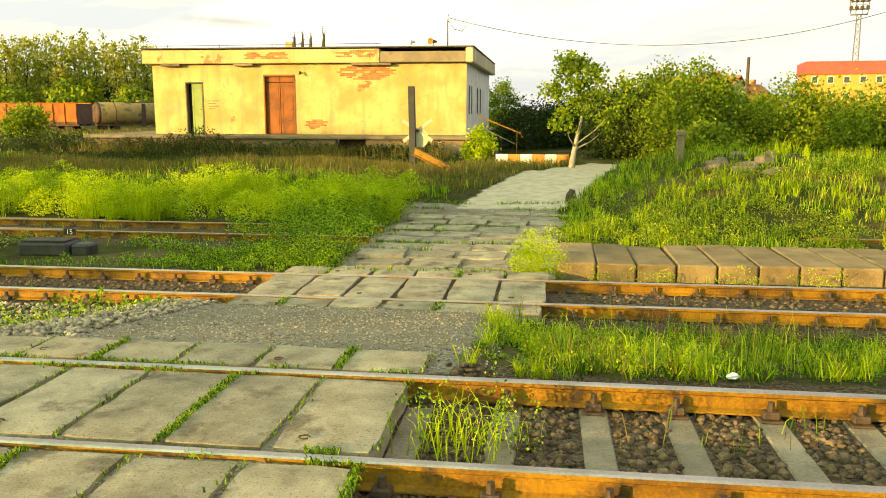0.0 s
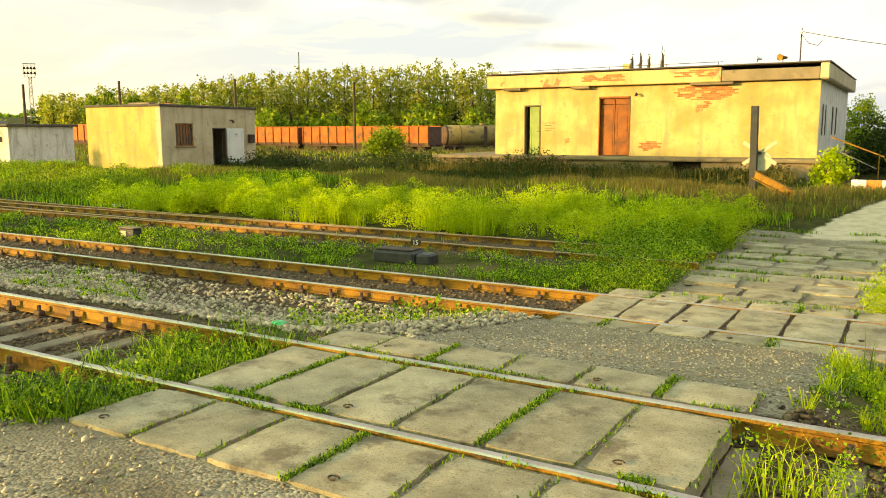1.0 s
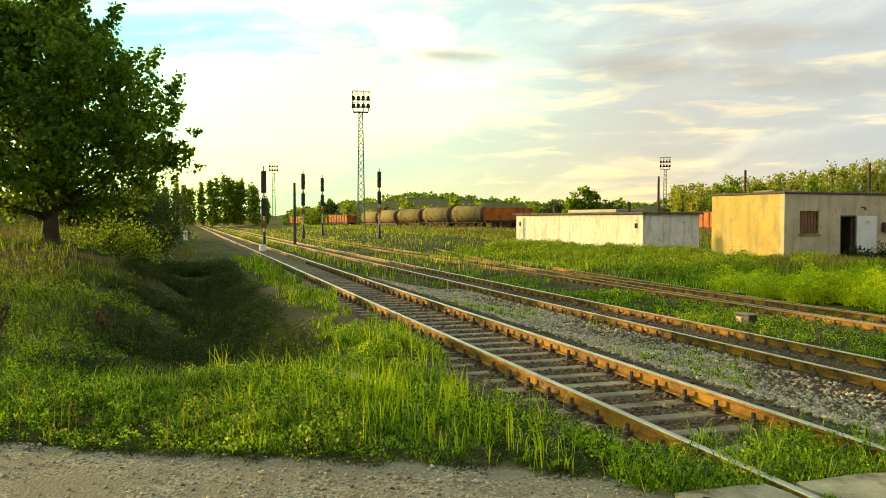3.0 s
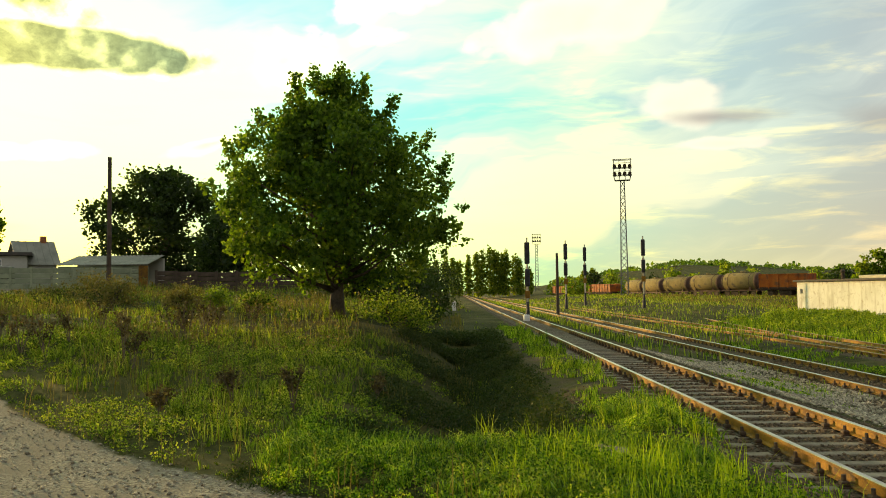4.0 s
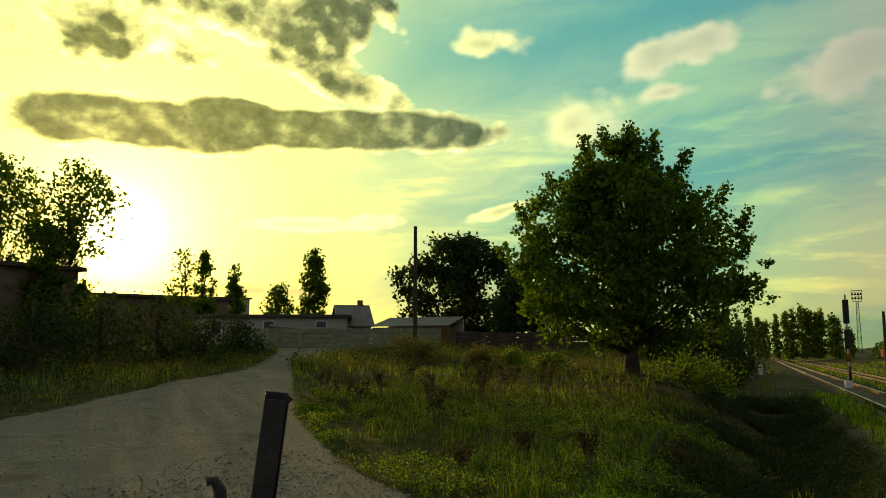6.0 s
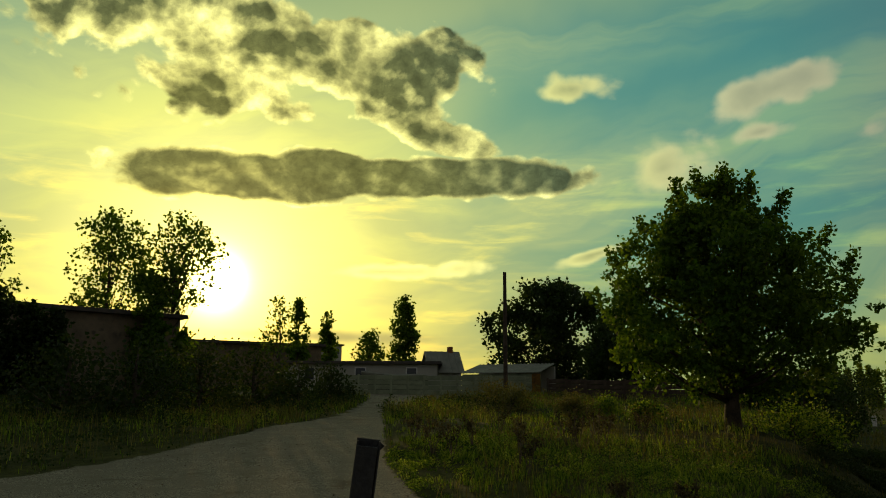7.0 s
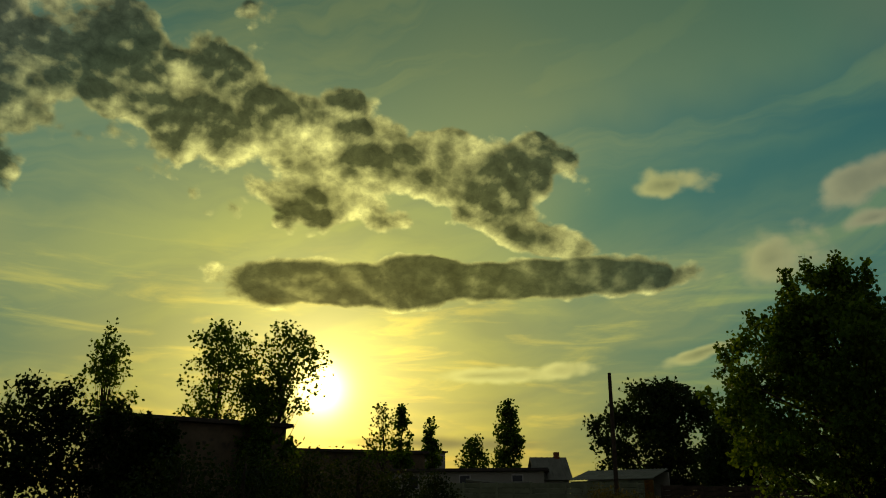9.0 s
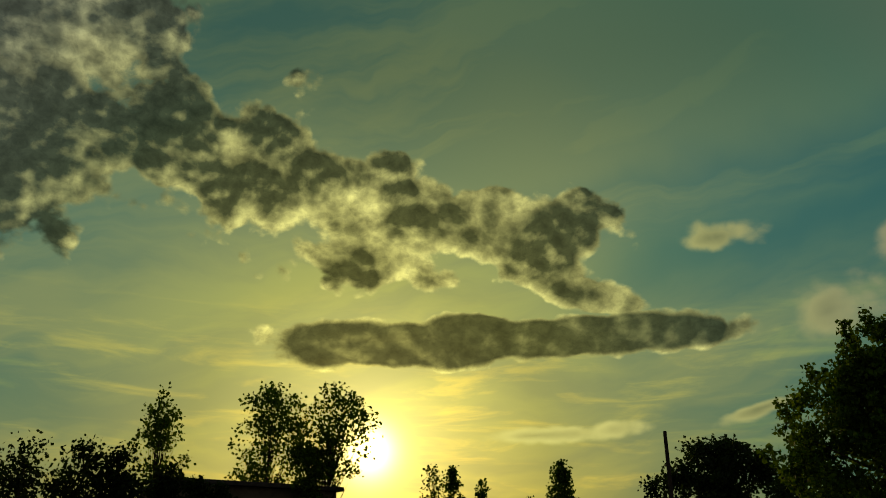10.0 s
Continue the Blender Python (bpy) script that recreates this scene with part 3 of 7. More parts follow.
def terrain(x, y):
    x, y = np.asarray(x, float), np.asarray(y, float)
    d = np.hypot(x, y)
    prof = np.interp(y, [2.6, 3.45, 3.8, 6.7, 8.0, 9.4, 13.0, 14.3, 14.8, 17.8, 19.0, 27.0, 34.0, 60.0, 100.0, 300.0], [-0.03, -0.03, -0.2, -0.2, -0.5, -0.74, -0.72, -0.7, -0.64, -0.64, -0.66, 0.0, -0.3, 0.0, -0.9, 0.0])
    # far to the left the yard climbs a little
    prof = prof + 0.8 * sm(-55, -160, x) * sm(12, 40, y)
    # the crossing: the way between the tracks
    way = sm(-6.0, -4.9, x) * (1 - sm(-0.9, 0.2, x)) * sm(5.6, 6.4, y) * (1 - sm(10.0, 10.4, y))
    prof = prof + way * (np.interp(y, [6.0, 7.0, 10.3], [-0.06, -0.1, -0.58]) - prof)
    # earth packed under and between the crossing slabs
    for xa, xb, ya, yb, zc in ((-5.0, -1.2, 3.4, 6.45, -0.04), (-4.15, -0.2, 10.05, 12.7, Z2 - 0.035)):
        packed = sm(xa - 0.2, xa, x) * (1 - sm(xb, xb + 0.2, x)) * sm(ya - 0.2, ya, y) * (1 - sm(yb, yb + 0.2, y))
        prof = prof + packed * (zc - prof)
    # grassy heap beside the path
    prof = prof + 0.62 * sm(1.5, 4.5, x) * (1 - sm(14, 22, x)) * sm(15.5, 21, y) * (1 - sm(26, 31, y))
    south = sm(3.2, 2.2, y)
    rise = -0.03 + 0.044 * np.clip(d - 9, 0, 66) * sm(1.5, -4.5, y) * sm(6, -6, x) * (1 - (1 - sm(91, 98, np.degrees(np.arctan2(-x, y)) % 360)) * sm(24, 40, d))
    ditch = 0.8 * np.exp(-((y - 0.3) / 1.3) ** 2) * sm(-9.8, -13.0, x) * sm(-42, -28, x)
    low = rise - ditch + 0.25 * np.exp(-((d - 27) / 9) ** 2) * sm(1.0, -4.0, y) * sm(-12, -20, x)
    z = prof * (1 - south) + low * south
    bumps = 0.03 * wave(x, y, 1.1, 0.4) + 0.05 * wave(x, y, 0.35, 1.9)
    z = z + bumps * (1 - zones(x, y)[..., 0]) * sm(3.0, 9.0, d) * (1 - sm(3.0, 3.6, y) * (1 - sm(18, 20, y)))
    # wooded hills far off
    yaw = np.degrees(np.arctan2(-x, y))
    crest = np.interp(yaw, [15, 25, 40, 50, 60, 67, 71, 74, 78, 83, 92], [0, 30, 30, 26, 17, 20, 26, 30, 22, 8, 0]) + 1.6 * np.sin(yaw * 1.7) + 1.1 * np.sin(yaw * 4.3 + 1)
    hill = np.clip(crest, 0, 60) * sm(500, 1000, d) * sm(15, 25, yaw) * (1 - sm(84, 92, yaw))
    return z + hill


EDGE_Y = [-30.0, -24.0, -10.4, -6.6, -4.06, -1.1, 2.5, 3.4]
EDGE_X = [-66.0, -39.0, -17.1, -12.4, -9.97, -7.9, -6.1, -5.5]


def zones(x, y):
    """Gravel, ballast and path, 0 to 1."""
    x, y = np.asarray(x, float), np.asarray(y, float)
    right = sm(-0.3, 0.5, x - np.interp(y, EDGE_Y, EDGE_X))
    left = sm(-0.4, 0.6, y - np.interp(x, [-70.0, -59.4, -33.7, -20.0, -15.7, 0.0, 20.0], [-42.0, -37.1, -23.0, -17.5, -16.5, -14.0, -12.0]))
    road = right * left * (1 - sm(3.3, 3.7, y)) * (1 - sm(6, 12, x))
    turn = sm(0.0, 2.0, 6.0 - np.abs(np.hypot(x, y) - 66)) * sm(0, 2, -x - 40) * sm(-24, -28, y)
    gap = sm(-5.6, -4.9, x) * (1 - sm(-1.1, -0.4, x - 0.12 * (y - 6))) * sm(5.9, 6.3, y) * (1 - sm(10.2, 10.6, y))
    packed = sm(-5.1, -4.9, x) * (1 - sm(-1.2, -0.9, x)) * sm(3.2, 3.5, y) * (1 - sm(6.3, 6.6, y))
    gravel = np.clip(road + turn + gap + packed, 0, 1)
    ballast = np.maximum.reduce([0.45 * sm(1.6, 2.0, y) * (1 - sm(3.0, 3.5, y)) * sm(-8.6, -10.5, x) * sm(-48, -30, x), sm(3.0, 3.5, y) * (1 - sm(6.3, 6.9, y)), sm(6.8, 8.0, y) * (1 - sm(12.6, 13.4, y)) * (1 - sm(-4.5, -3.0, x)) * sm(-30, -18, x),
                                 sm(9.9, 10.2, y) * (1 - sm(12.3, 12.7, y)) * sm(-140, -60, x), sm(14.6, 15.1, y) * (1 - sm(17.6, 18.3, y)) * (1 - sm(-5.0, -3.0, x)) * sm(-50, -30, x)]) * sm(-380, -300, x)
    mid = np.interp(y, [20.0, 25.0, 33.0, 40.0], [-1.1, 0.0, 2.1, 5.0])
    path = sm(-0.4, 0.3, np.interp(y, [20.0, 26.0, 33.0], [1.45, 1.35, 1.0]) - np.abs(x - mid)) * sm(20.0, 21.5, y) * (1 - sm(34, 37, y))
    slabs = sm(-3.9, -3.4, x) * (1 - sm(0.1, 0.5, x)) * sm(12.4, 12.8, y) * (1 - sm(20.5, 22, y))
    return np.stack([np.maximum(gravel, slabs * 0.9), ballast, path], -1)


def graded(lo, hi, fine, reach, grow=1.13):
    """Grid lines: even between lo and hi, then wider and wider."""
    line = list(np.arange(lo, hi + 1e-6, fine))
    step = fine
    while line[-1] < reach:
        step *= grow
        line.append(line[-1] + step)
    step = fine
    while line[0] > -reach:
        step *= grow
        line.insert(0, line[0] - step)
    return np.array(line)


def build_ground():
    gx, gy = graded(-34, 12, 0.25, 3000), graded(-16, 36, 0.22, 3000)
    X, Y = np.meshgrid(gx, gy)
    v = np.stack([X, Y, terrain(X, Y)], -1).reshape(-1, 3)
    i = np.arange(len(gx) * len(gy)).reshape(len(gy), len(gx))
    f = np.stack([i[:-1, :-1], i[:-1, 1:], i[1:, 1:], i[1:, :-1]], -1).reshape(-1, 4)
    me = np_mesh("ground", v, f, GROUND)
    me.polygons.foreach_set("use_smooth", np.ones(len(f), dtype=bool))
    col = me.attributes.new("zones", "FLOAT_COLOR", "POINT")
    z = zones(X, Y).reshape(-1, 3)
    col.data.foreach_set("color", np.concatenate([z, np.ones((len(z), 1))], 1).astype(np.float32).ravel())
    tagged(new("ground", me), "uneven ground of grass, gravel road and track ballast", "ground", kind="structure")


build_ground()


# ---- the tracks ----
def rail_mesh(name, x0, x1, path, top, height=0.17, head=RAIL_TOP):
    """One rail: foot, web and head, swept along the path y(x); the running face is another material."""
    section = [(-0.065, 0.0), (-0.065, 0.012), (-0.012, 0.032), (-0.010, 0.115), (-0.036, 0.13), (-0.036, 0.158), (-0.026, 0.17), (0.026, 0.17), (0.036, 0.158), (0.036, 0.13), (0.010, 0.115), (0.012, 0.032), (0.065, 0.012), (0.065, 0.0)]
    xs = np.unique(np.concatenate([np.linspace(x0, x1, 2), np.arange(max(x0, -120), min(x1, 60), 4.0), np.linspace(x0, x1, 20)]))
    bm = bmesh.new()
    rings = [[bm.verts.new((x, path(x) + sy, top - height + sz * height / 0.17)) for sy, sz in section] for x in xs]
    k = len(section)
    for a, b in zip(rings, rings[1:]):
        for j in range(k):
            f = bm.faces.new((a[j], a[(j + 1) % k], b[(j + 1) % k], b[j]))
            f.material_index = 1 if j in (5, 6, 7) else 0
    bm.faces.new(rings[0][::-1]), bm.faces.new(rings[-1])
    bmesh.ops.recalc_face_normals(bm, faces=bm.faces)
    return bm, [RUST, head]


def sleeper_mesh():
    bm = box(-0.11, 0.11, -1.25, 1.25, -0.2, 0.0, 0.02)
    me = bpy.data.meshes.new("sleeper")
    bm.to_mesh(me)
    bm.free()
    me.materials.append(SLEEPER)
    return me


def clip_mesh():
    """Base plate with two screws and clamps, for one rail seat."""
    bm = box(-0.08, 0.08, -0.17, 0.17, 0.0, 0.018, 0.005)
    for s in (-1, 1):
        add_box(bm, -0.06, 0.06, s * 0.1 - 0.045, s * 0.1 + 0.045, 0.018, 0.075, 0.012)
        add_tube(bm, [(0, s * 0.1, 0.06), (0, s * 0.1, 0.14)], [0.03, 0.024], 6)
    me = bpy.data.meshes.new("rail_clip")
    bm.to_mesh(me)
    bm.free()
    me.materials.append(IRON)
    return me


SLEEPER_ME, CLIP_ME = sleeper_mesh(), clip_mesh()


def build_track(label, near, top, x0, x1, head, keep, skip=None, path=None, height=0.17):
    path = path or (lambda x: near)
    track = thing("railway_track", pose(0, 0, 0), label, "railway track", kind="structure")
    for off in (0.0, 1.505):
        bm, mats = rail_mesh("rail", x0, x1, lambda x: path(x) + off, top, height, head)
        part("rail", bm, mats, track)
    rest, k = [], 0
    for x in np.arange(x0, x1, 0.62):
        if skip and skip[0] < x < skip[1]:
            continue
        y = path(x) + 0.75
        place = pose(x + rng.normal(0, 0.01), y, top - height - 0.018, 0, rng.normal(0, 0.4), rng.normal(0, 0.6))
        if keep[0] < x < keep[1]:
            s = share("sleeper", SLEEPER_ME, track, place)
            for off in (-0.7525, 0.7525):
                share("rail_clip", CLIP_ME, s, pose(0, off, 0))
        elif x > -220:
            rest.append((x, y))
    if rest:
        bm = bmesh.new()
        for x, y in rest:
            add_box(bm, x - 0.13, x + 0.13, y - 1.25, y + 1.25, top - height - 0.2, top - height - 0.015)
        tagged(part("sleepers_far", bm, SLEEPER, track), kind="stuff")
    return track


build_track("single railway track with rusty rails and polished heads on concrete sleepers", T1, Z1, -420, 60, RAIL_TOP, (-40, 14), (-5.0, -0.9))
build_track("second railway track with rusty rails on dark ballast", T2, Z2, -420, 60, RAIL_TOP, (-45, 16), (-4.2, 0.1))
build_track("rusty siding track half sunk in weeds", T3, Z3, -330, -3.5, RAIL_DULL, (-34, -4), height=0.15)
build_track("rusty diverging siding of a turnout", T3, Z3 + 0.004, -260, -10.0, RAIL_DULL, (-60, -40), (-40, -9), path=lambda x: T3 + 0.12 + 0.0016 * max(0.0, -x - 10) ** 2 if x > -60 else T3 + 4.12 + 0.16 * (-60 - x) ** 0.93, height=0.15)
build_track("old rails in grass beyond the low platform", 16.6, -0.5, 5.2, 60, RAIL_DULL, (5, 20), height=0.15)


# ---- crossings and paving ----
def slab_mesh(w, l, h, seed, chip=0.02):
    """A cast slab with worn, chipped edges and lifting loops' pits."""
    r = random.Random(seed)
    bm = bmesh.new()
    nx, ny = 5, 6
    grid = {}
    for i in range(nx + 1):
        for j in range(ny + 1):
            x, y = (i / nx - 0.5) * w, (j / ny - 0.5) * l
            rim = i in (0, nx) or j in (0, ny)
            corner = i in (0, nx) and j in (0, ny)
            if rim:
                x -= math.copysign(r.uniform(0, chip), x) if i in (0, nx) else 0
                y -= math.copysign(r.uniform(0, chip), y) if j in (0, ny) else 0
            if corner:
                x, y = x * (1 - r.uniform(0, 2 * chip)), y * (1 - r.uniform(0, 2 * chip))
            grid[i, j] = bm.verts.new((x, y, -r.uniform(0.004, 0.014) if rim else r.uniform(-0.004, 0.002)))
    for i in range(nx):
        for j in range(ny):
            bm.faces.new((grid[i, j], grid[i + 1, j], grid[i + 1, j + 1], grid[i, j + 1]))
    rim = [grid[i, 0] for i in range(nx)] + [grid[nx, j] for j in range(ny)] + [grid[i, ny] for i in range(nx, 0, -1)] + [grid[0, j] for j in range(ny, 0, -1)]
    low = [bm.verts.new((v.co.x * 1.012, v.co.y * 1.012, -h)) for v in rim]
    for k in range(len(rim)):
        j = (k + 1) % len(rim)
        bm.faces.new((rim[j], rim[k], low[k], low[j]))
    bm.faces.new(low[::-1])
    me = bpy.data.meshes.new("slab")
    bm.to_mesh(me)
    bm.free()
    me.materials.append(CONCRETE)
    return me


def build_crossing(label, x0, pitch, columns, rows, top, gap=0.04):
    """A level crossing of concrete slabs: rows of (near y, far y)."""
    site = thing("level_crossing", pose(0, 0, 0), label, "level crossing", kind="structure")
    for k, (ya, yb) in enumerate(rows):
        for c in range(columns):
            me = slab_mesh(pitch - gap, yb - ya - 0.02, 0.16, 100 * k + c)
            x = x0 + (c + 0.5) * pitch + (0.05 * (k - 1))
            share("slab", me, site, pose(x + rng.normal(0, 0.008), (ya + yb) / 2, top + rng.normal(0, 0.006), rng.normal(0, 0.35), rng.normal(0, 0.4), rng.normal(0, 0.5)))
    # a few lifting eyes stand in the slabs
    for c in range(columns):
        for k, (ya, yb) in enumerate(rows):
            if (c + k) % 3 == 0:
                x, y = x0 + (c + 0.3) * pitch, ya + 0.16
                ring = [(x + 0.035 * math.cos(a), y + 0.03 * math.sin(a), top + 0.006) for a in np.linspace(0.4, 5.6, 8)]
                part("lifting_eye", tube(ring, [0.006] * 8, 5), IRON, site)
    return site


build_crossing("worn concrete slabs between and beside the first rails", -5.05, 0.68, 6, ((3.36, 4.22), (4.4, 5.72), (5.92, 6.5)), 0.0)
build_crossing("grey concrete slabs of the second rail crossing", -4.2, 0.706, 6, ((10.02, 10.5), (10.66, 12.0), (12.16, 12.72)), Z2 + 0.004)

paving = thing("footpath", pose(0, 0, 0), "footpath of old square concrete slabs with grassy joints", "footpath", kind="structure")
PAVER = [slab_mesh(0.88, 0.74, 0.08, 900 + k, 0.03) for k in range(6)]
y = 12.95
for row in range(11):
    shift = 0.2 * (row % 2) - 0.07 * row * 0.2
    for c in range(4):
        x = -3.05 + shift + c * 0.93 + 0.03 * row
        share("paving_slab", PAVER[(row * 5 + c * 3) % 6], paving, pose(x, y, -0.675 + 0.0075 * row * row * 0.12 + rng.normal(0, 0.012) + 0.05, rng.normal(0, 1.0), rng.normal(0, 1.0), rng.normal(0, 1.6)))
    y += 0.8

platform = thing("low_platform", pose(0, 0, 0), "low platform edge of weathered concrete blocks", "platform", kind="structure")
bm = bmesh.new()
add_box(bm, -0.3, 0.3, 0.0, 1.95, -0.36, 0.0, 0.025)
BLOCK = bpy.data.meshes.new("platform_block")
bm.to_mesh(BLOCK)
bm.free()
BLOCK.materials.append(PLATFORM)
for k in range(46):
    share("platform_block", BLOCK, platform, pose(0.5 + 0.63 * k, 12.95 + 0.012 * k + rng.normal(0, 0.015), -0.43 + rng.normal(0, 0.005), rng.normal(0, 0.3), rng.normal(0, 0.3), rng.normal(0, 0.8)))


# ---- buildings ----
def wall_with_holes(w, h, t, holes):
    """A wall in the plane y = 0 to t, x = 0 to w, with openings (x0, x1, z0, z1)."""
    bm = bmesh.new()
    xs = sorted({0.0, w, *(v for q in holes for v in q[:2])})
    zs = sorted({0.0, h, *(v for q in holes for v in q[2:])})
    for a, b in zip(xs, xs[1:]):
        for c, d in zip(zs, zs[1:]):
            mx, mz = (a + b) / 2, (c + d) / 2
            if not any(q[0] < mx < q[1] and q[2] < mz < q[3] for q in holes):
                add_box(bm, a, b, 0, t, c, d)
    bmesh.ops.remove_doubles(bm, verts=bm.verts, dist=1e-4)
    seen, drop = {}, []
    for f in bm.faces:
        key = tuple(round(v, 3) for v in f.calc_center_median())
        if key in seen:
            drop += [f, seen[key]]
        seen[key] = f
    bmesh.ops.delete(bm, geom=drop, context="FACES")
    return bm


def door_leaf(parent, name, x0, x1, z0, z1, y, material, panels=2, label=""):
    leaf = part(name, box(x0, x1, y, y + 0.05, z0, z1, 0.006), material, parent, label)
    hgt, wid = (z1 - z0), (x1 - x0)
    for k in range(panels):
        a = z0 + hgt * (0.06 + k * 0.92 / panels)
        b = a + hgt * 0.92 / panels - 0.09
        bm = bmesh.new()
        for q in ((x0 + 0.12 * wid, x0 + 0.12 * wid + 0.03, a, b), (x1 - 0.12 * wid - 0.03, x1 - 0.12 * wid, a, b), (x0 + 0.12 * wid, x1 - 0.12 * wid, a, a + 0.03), (x0 + 0.12 * wid, x1 - 0.12 * wid, b - 0.03, b)):
            add_box(bm, q[0], q[1], y - 0.015, y + 0.004, q[2], q[3])
        part("panel_moulding", bm, material, leaf)
    part("handle", tube([(x1 - 0.06, y - 0.05, z0 + hgt * 0.48), (x1 - 0.16, y - 0.05, z0 + hgt * 0.48)], [0.012, 0.01], 6), IRON, leaf)
    return leaf


def build_freight_shed():
    """Long limewashed store on a loading dock, with a cracked cornice and two doors."""
    w, d, h = 14.5, 13.5, 3.12
    house = thing("freight_shed", pose(-18.12, 36.0, 0.88), "long yellow limewashed store with peeling cornice on a loading dock", "building")
    doors = [(1.55, 2.37, 0.0, 2.3), (5.3, 6.72, 0.0, 2.62)]
    part("front_wall", wall_with_holes(w, h, 0.35, doors), LIMEWASH, house)
    side = part("end_wall", wall_with_holes(d, h + 0.02, 0.35, [(1.0, 1.7, 0.9, 2.2), (2.2, 2.8, 0.9, 2.2), (5.2, 6.0, 0.9, 2.2), (7.0, 7.8, 0.9, 2.2)]), WHITEWASH, house, "pale whitewashed end wall")
    side.matrix_basis = pose(w + 0.003, 0.02, 0, 0, 0, 90)
    for a, b in ((1.0, 1.7), (2.2, 2.8), (5.2, 6.0), (7.0, 7.8)):
        frame_bm = bmesh.new()
        for q in ((a, b, 0.9, 0.96), (a, b, 2.14, 2.2), (a, a + 0.06, 0.96, 2.14), (b - 0.06, b, 0.96, 2.14), ((a + b) / 2 - 0.02, (a + b) / 2 + 0.02, 0.96, 2.14)):
            add_box(frame_bm, q[0], q[1], 0.02, 0.1, q[2], q[3])
        win = part("window", frame_bm, WOOD, house)
        win.matrix_basis = pose(w + 0.003, 0.02, 0, 0, 0, 90)
        part("pane", box(a + 0.06, b - 0.06, 0.06, 0.07, 0.96, 2.14), GLASS, win)
    part("back_wall", box(0.0, w, d - 0.35, d, 0, h), GREY_PLASTER, house)
    part("end_wall", box(-0.002, 0.35, 0.37, d - 0.37, 0, h), LIMEWASH, house)
    # cornice band: plaster, and bare at its right end
    part("cornice", box(-0.32, 10.7, -0.32, d + 0.2, h + 0.02, h + 0.62, 0.03), CORNICE, house, "cracked plaster cornice with bricks showing")
    part("cornice", box(10.71, w - 0.02, -0.3, d + 0.18, h + 0.03, h + 0.5, 0.03), OLD_CONCRETE, house, "bare dark concrete cornice")
    part("cornice", box(w - 0.018, w + 0.34, -0.34, d + 0.22, h + 0.015, h + 0.66, 0.05), GREY_PLASTER, house, "plastered cornice corner")
    part("drip_edge", box(-0.36, w + 0.36, -0.36, d + 0.25, h + 0.665, h + 0.72, 0.01), ROOF_FELT, house, "dark roofing felt edge")
    for x in (0.55, 4.0, 9.4, 10.3):
        part("beam_end", box(x, x + 0.9, -0.3, -0.005, h - 0.09, h + 0.015, 0.02), OLD_CONCRETE, house)
    # bricks where the plaster has dropped
    bm = bmesh.new()
    add_box(bm, -0.12, 0.12, -0.012, 0.02, -0.032, 0.032, 0.006)
    brick = bpy.data.meshes.new("brick")
    bm.to_mesh(brick)
    bm.free()
    brick.materials.append(BRICK)
    pick = random.Random(4)
    for cx, cz, a, b in ((10.05, 2.75, 1.25, 0.3), (9.95, 2.25, 0.3, 0.14), (7.75, 0.45, 0.48, 0.19)):
        rows = int(2 * b / 0.075) + 1
        for r in range(rows):
            z = cz - b + r * 0.075
            half = a * math.sqrt(max(0.0, 1 - ((z - cz) / (b + 0.03)) ** 2))
            x = cx - half + 0.125 * (r % 2)
            while x < cx + half:
                if pick.random() < 0.86:
                    share("brick", brick, house, pose(x, -0.006, z))
                x += 0.255
    for cx, cz, a, b in ((5.6, h + 0.38, 0.95, 0.14), (9.6, h + 0.42, 0.75, 0.12)):
        for r in range(int(2 * b / 0.075) + 1):
            z = cz - b + r * 0.075
            x = cx - a + 0.125 * (r % 2)
            while x < cx + a:
                if pick.random() < 0.8:
                    share("brick", brick, house, pose(x, -0.325, z))
                x += 0.255
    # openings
    # near-black sheet painted as the shade behind the half-open door
    part("door_recess", box(1.55, 2.37, 0.36, 0.42, 0, 2.3), INSIDE_SHADE, house)
    door_leaf(house, "door", 1.8, 2.35, 0.02, 2.27, 0.1, GREEN_DOOR, 2, "faded green door leaf, half open")
    frame_bm = bmesh.new()
    for q in ((1.55, 1.6, 0, 2.3), (2.35, 2.4, 0, 2.3), (1.55, 2.4, 2.28, 2.34)):
        add_box(frame_bm, q[0], q[1], -0.02, 0.2, q[2], q[3])
    part("door_frame", frame_bm, WOOD, house)
    for a, b in ((5.34, 6.0), (6.02, 6.68)):
        door_leaf(house, "door", a, b, 0.02, 2.3, 0.12, RED_DOOR, 3, "red-brown panelled door leaf")
        part("transom", box(a, b, 0.12, 0.16, 2.32, 2.58, 0.01), RED_DOOR, house)
    frame_bm = bmesh.new()
    for q in ((5.28, 5.335, 0, 2.62), (6.685, 6.74, 0, 2.62), (5.28, 6.74, 2.58, 2.66)):
        add_box(frame_bm, q[0], q[1], -0.03, 0.2, q[2], q[3])
    part("door_frame", frame_bm, RED_DOOR, house)
    part("wall_lamp", tube([(7.05, -0.02, 2.72), (7.05, -0.18, 2.78), (7.05, -0.22, 2.66)], [0.03, 0.03, 0.07], 8), IRON, house)
    for k in range(4):
        part("painted_line", box(2.62, 2.62 + 0.35 + 0.18 * (k % 2), -0.004, 0.002, 1.12 + 0.12 * k, 1.15 + 0.12 * k), WOOD, house, "faint line of faded stencil writing")
    # on the roof
    part("roof_rail", tube([(0.2, 0.4, h + 0.86), (10.6, 0.4, h + 0.9)], [0.012, 0.012], 5), IRON, house)
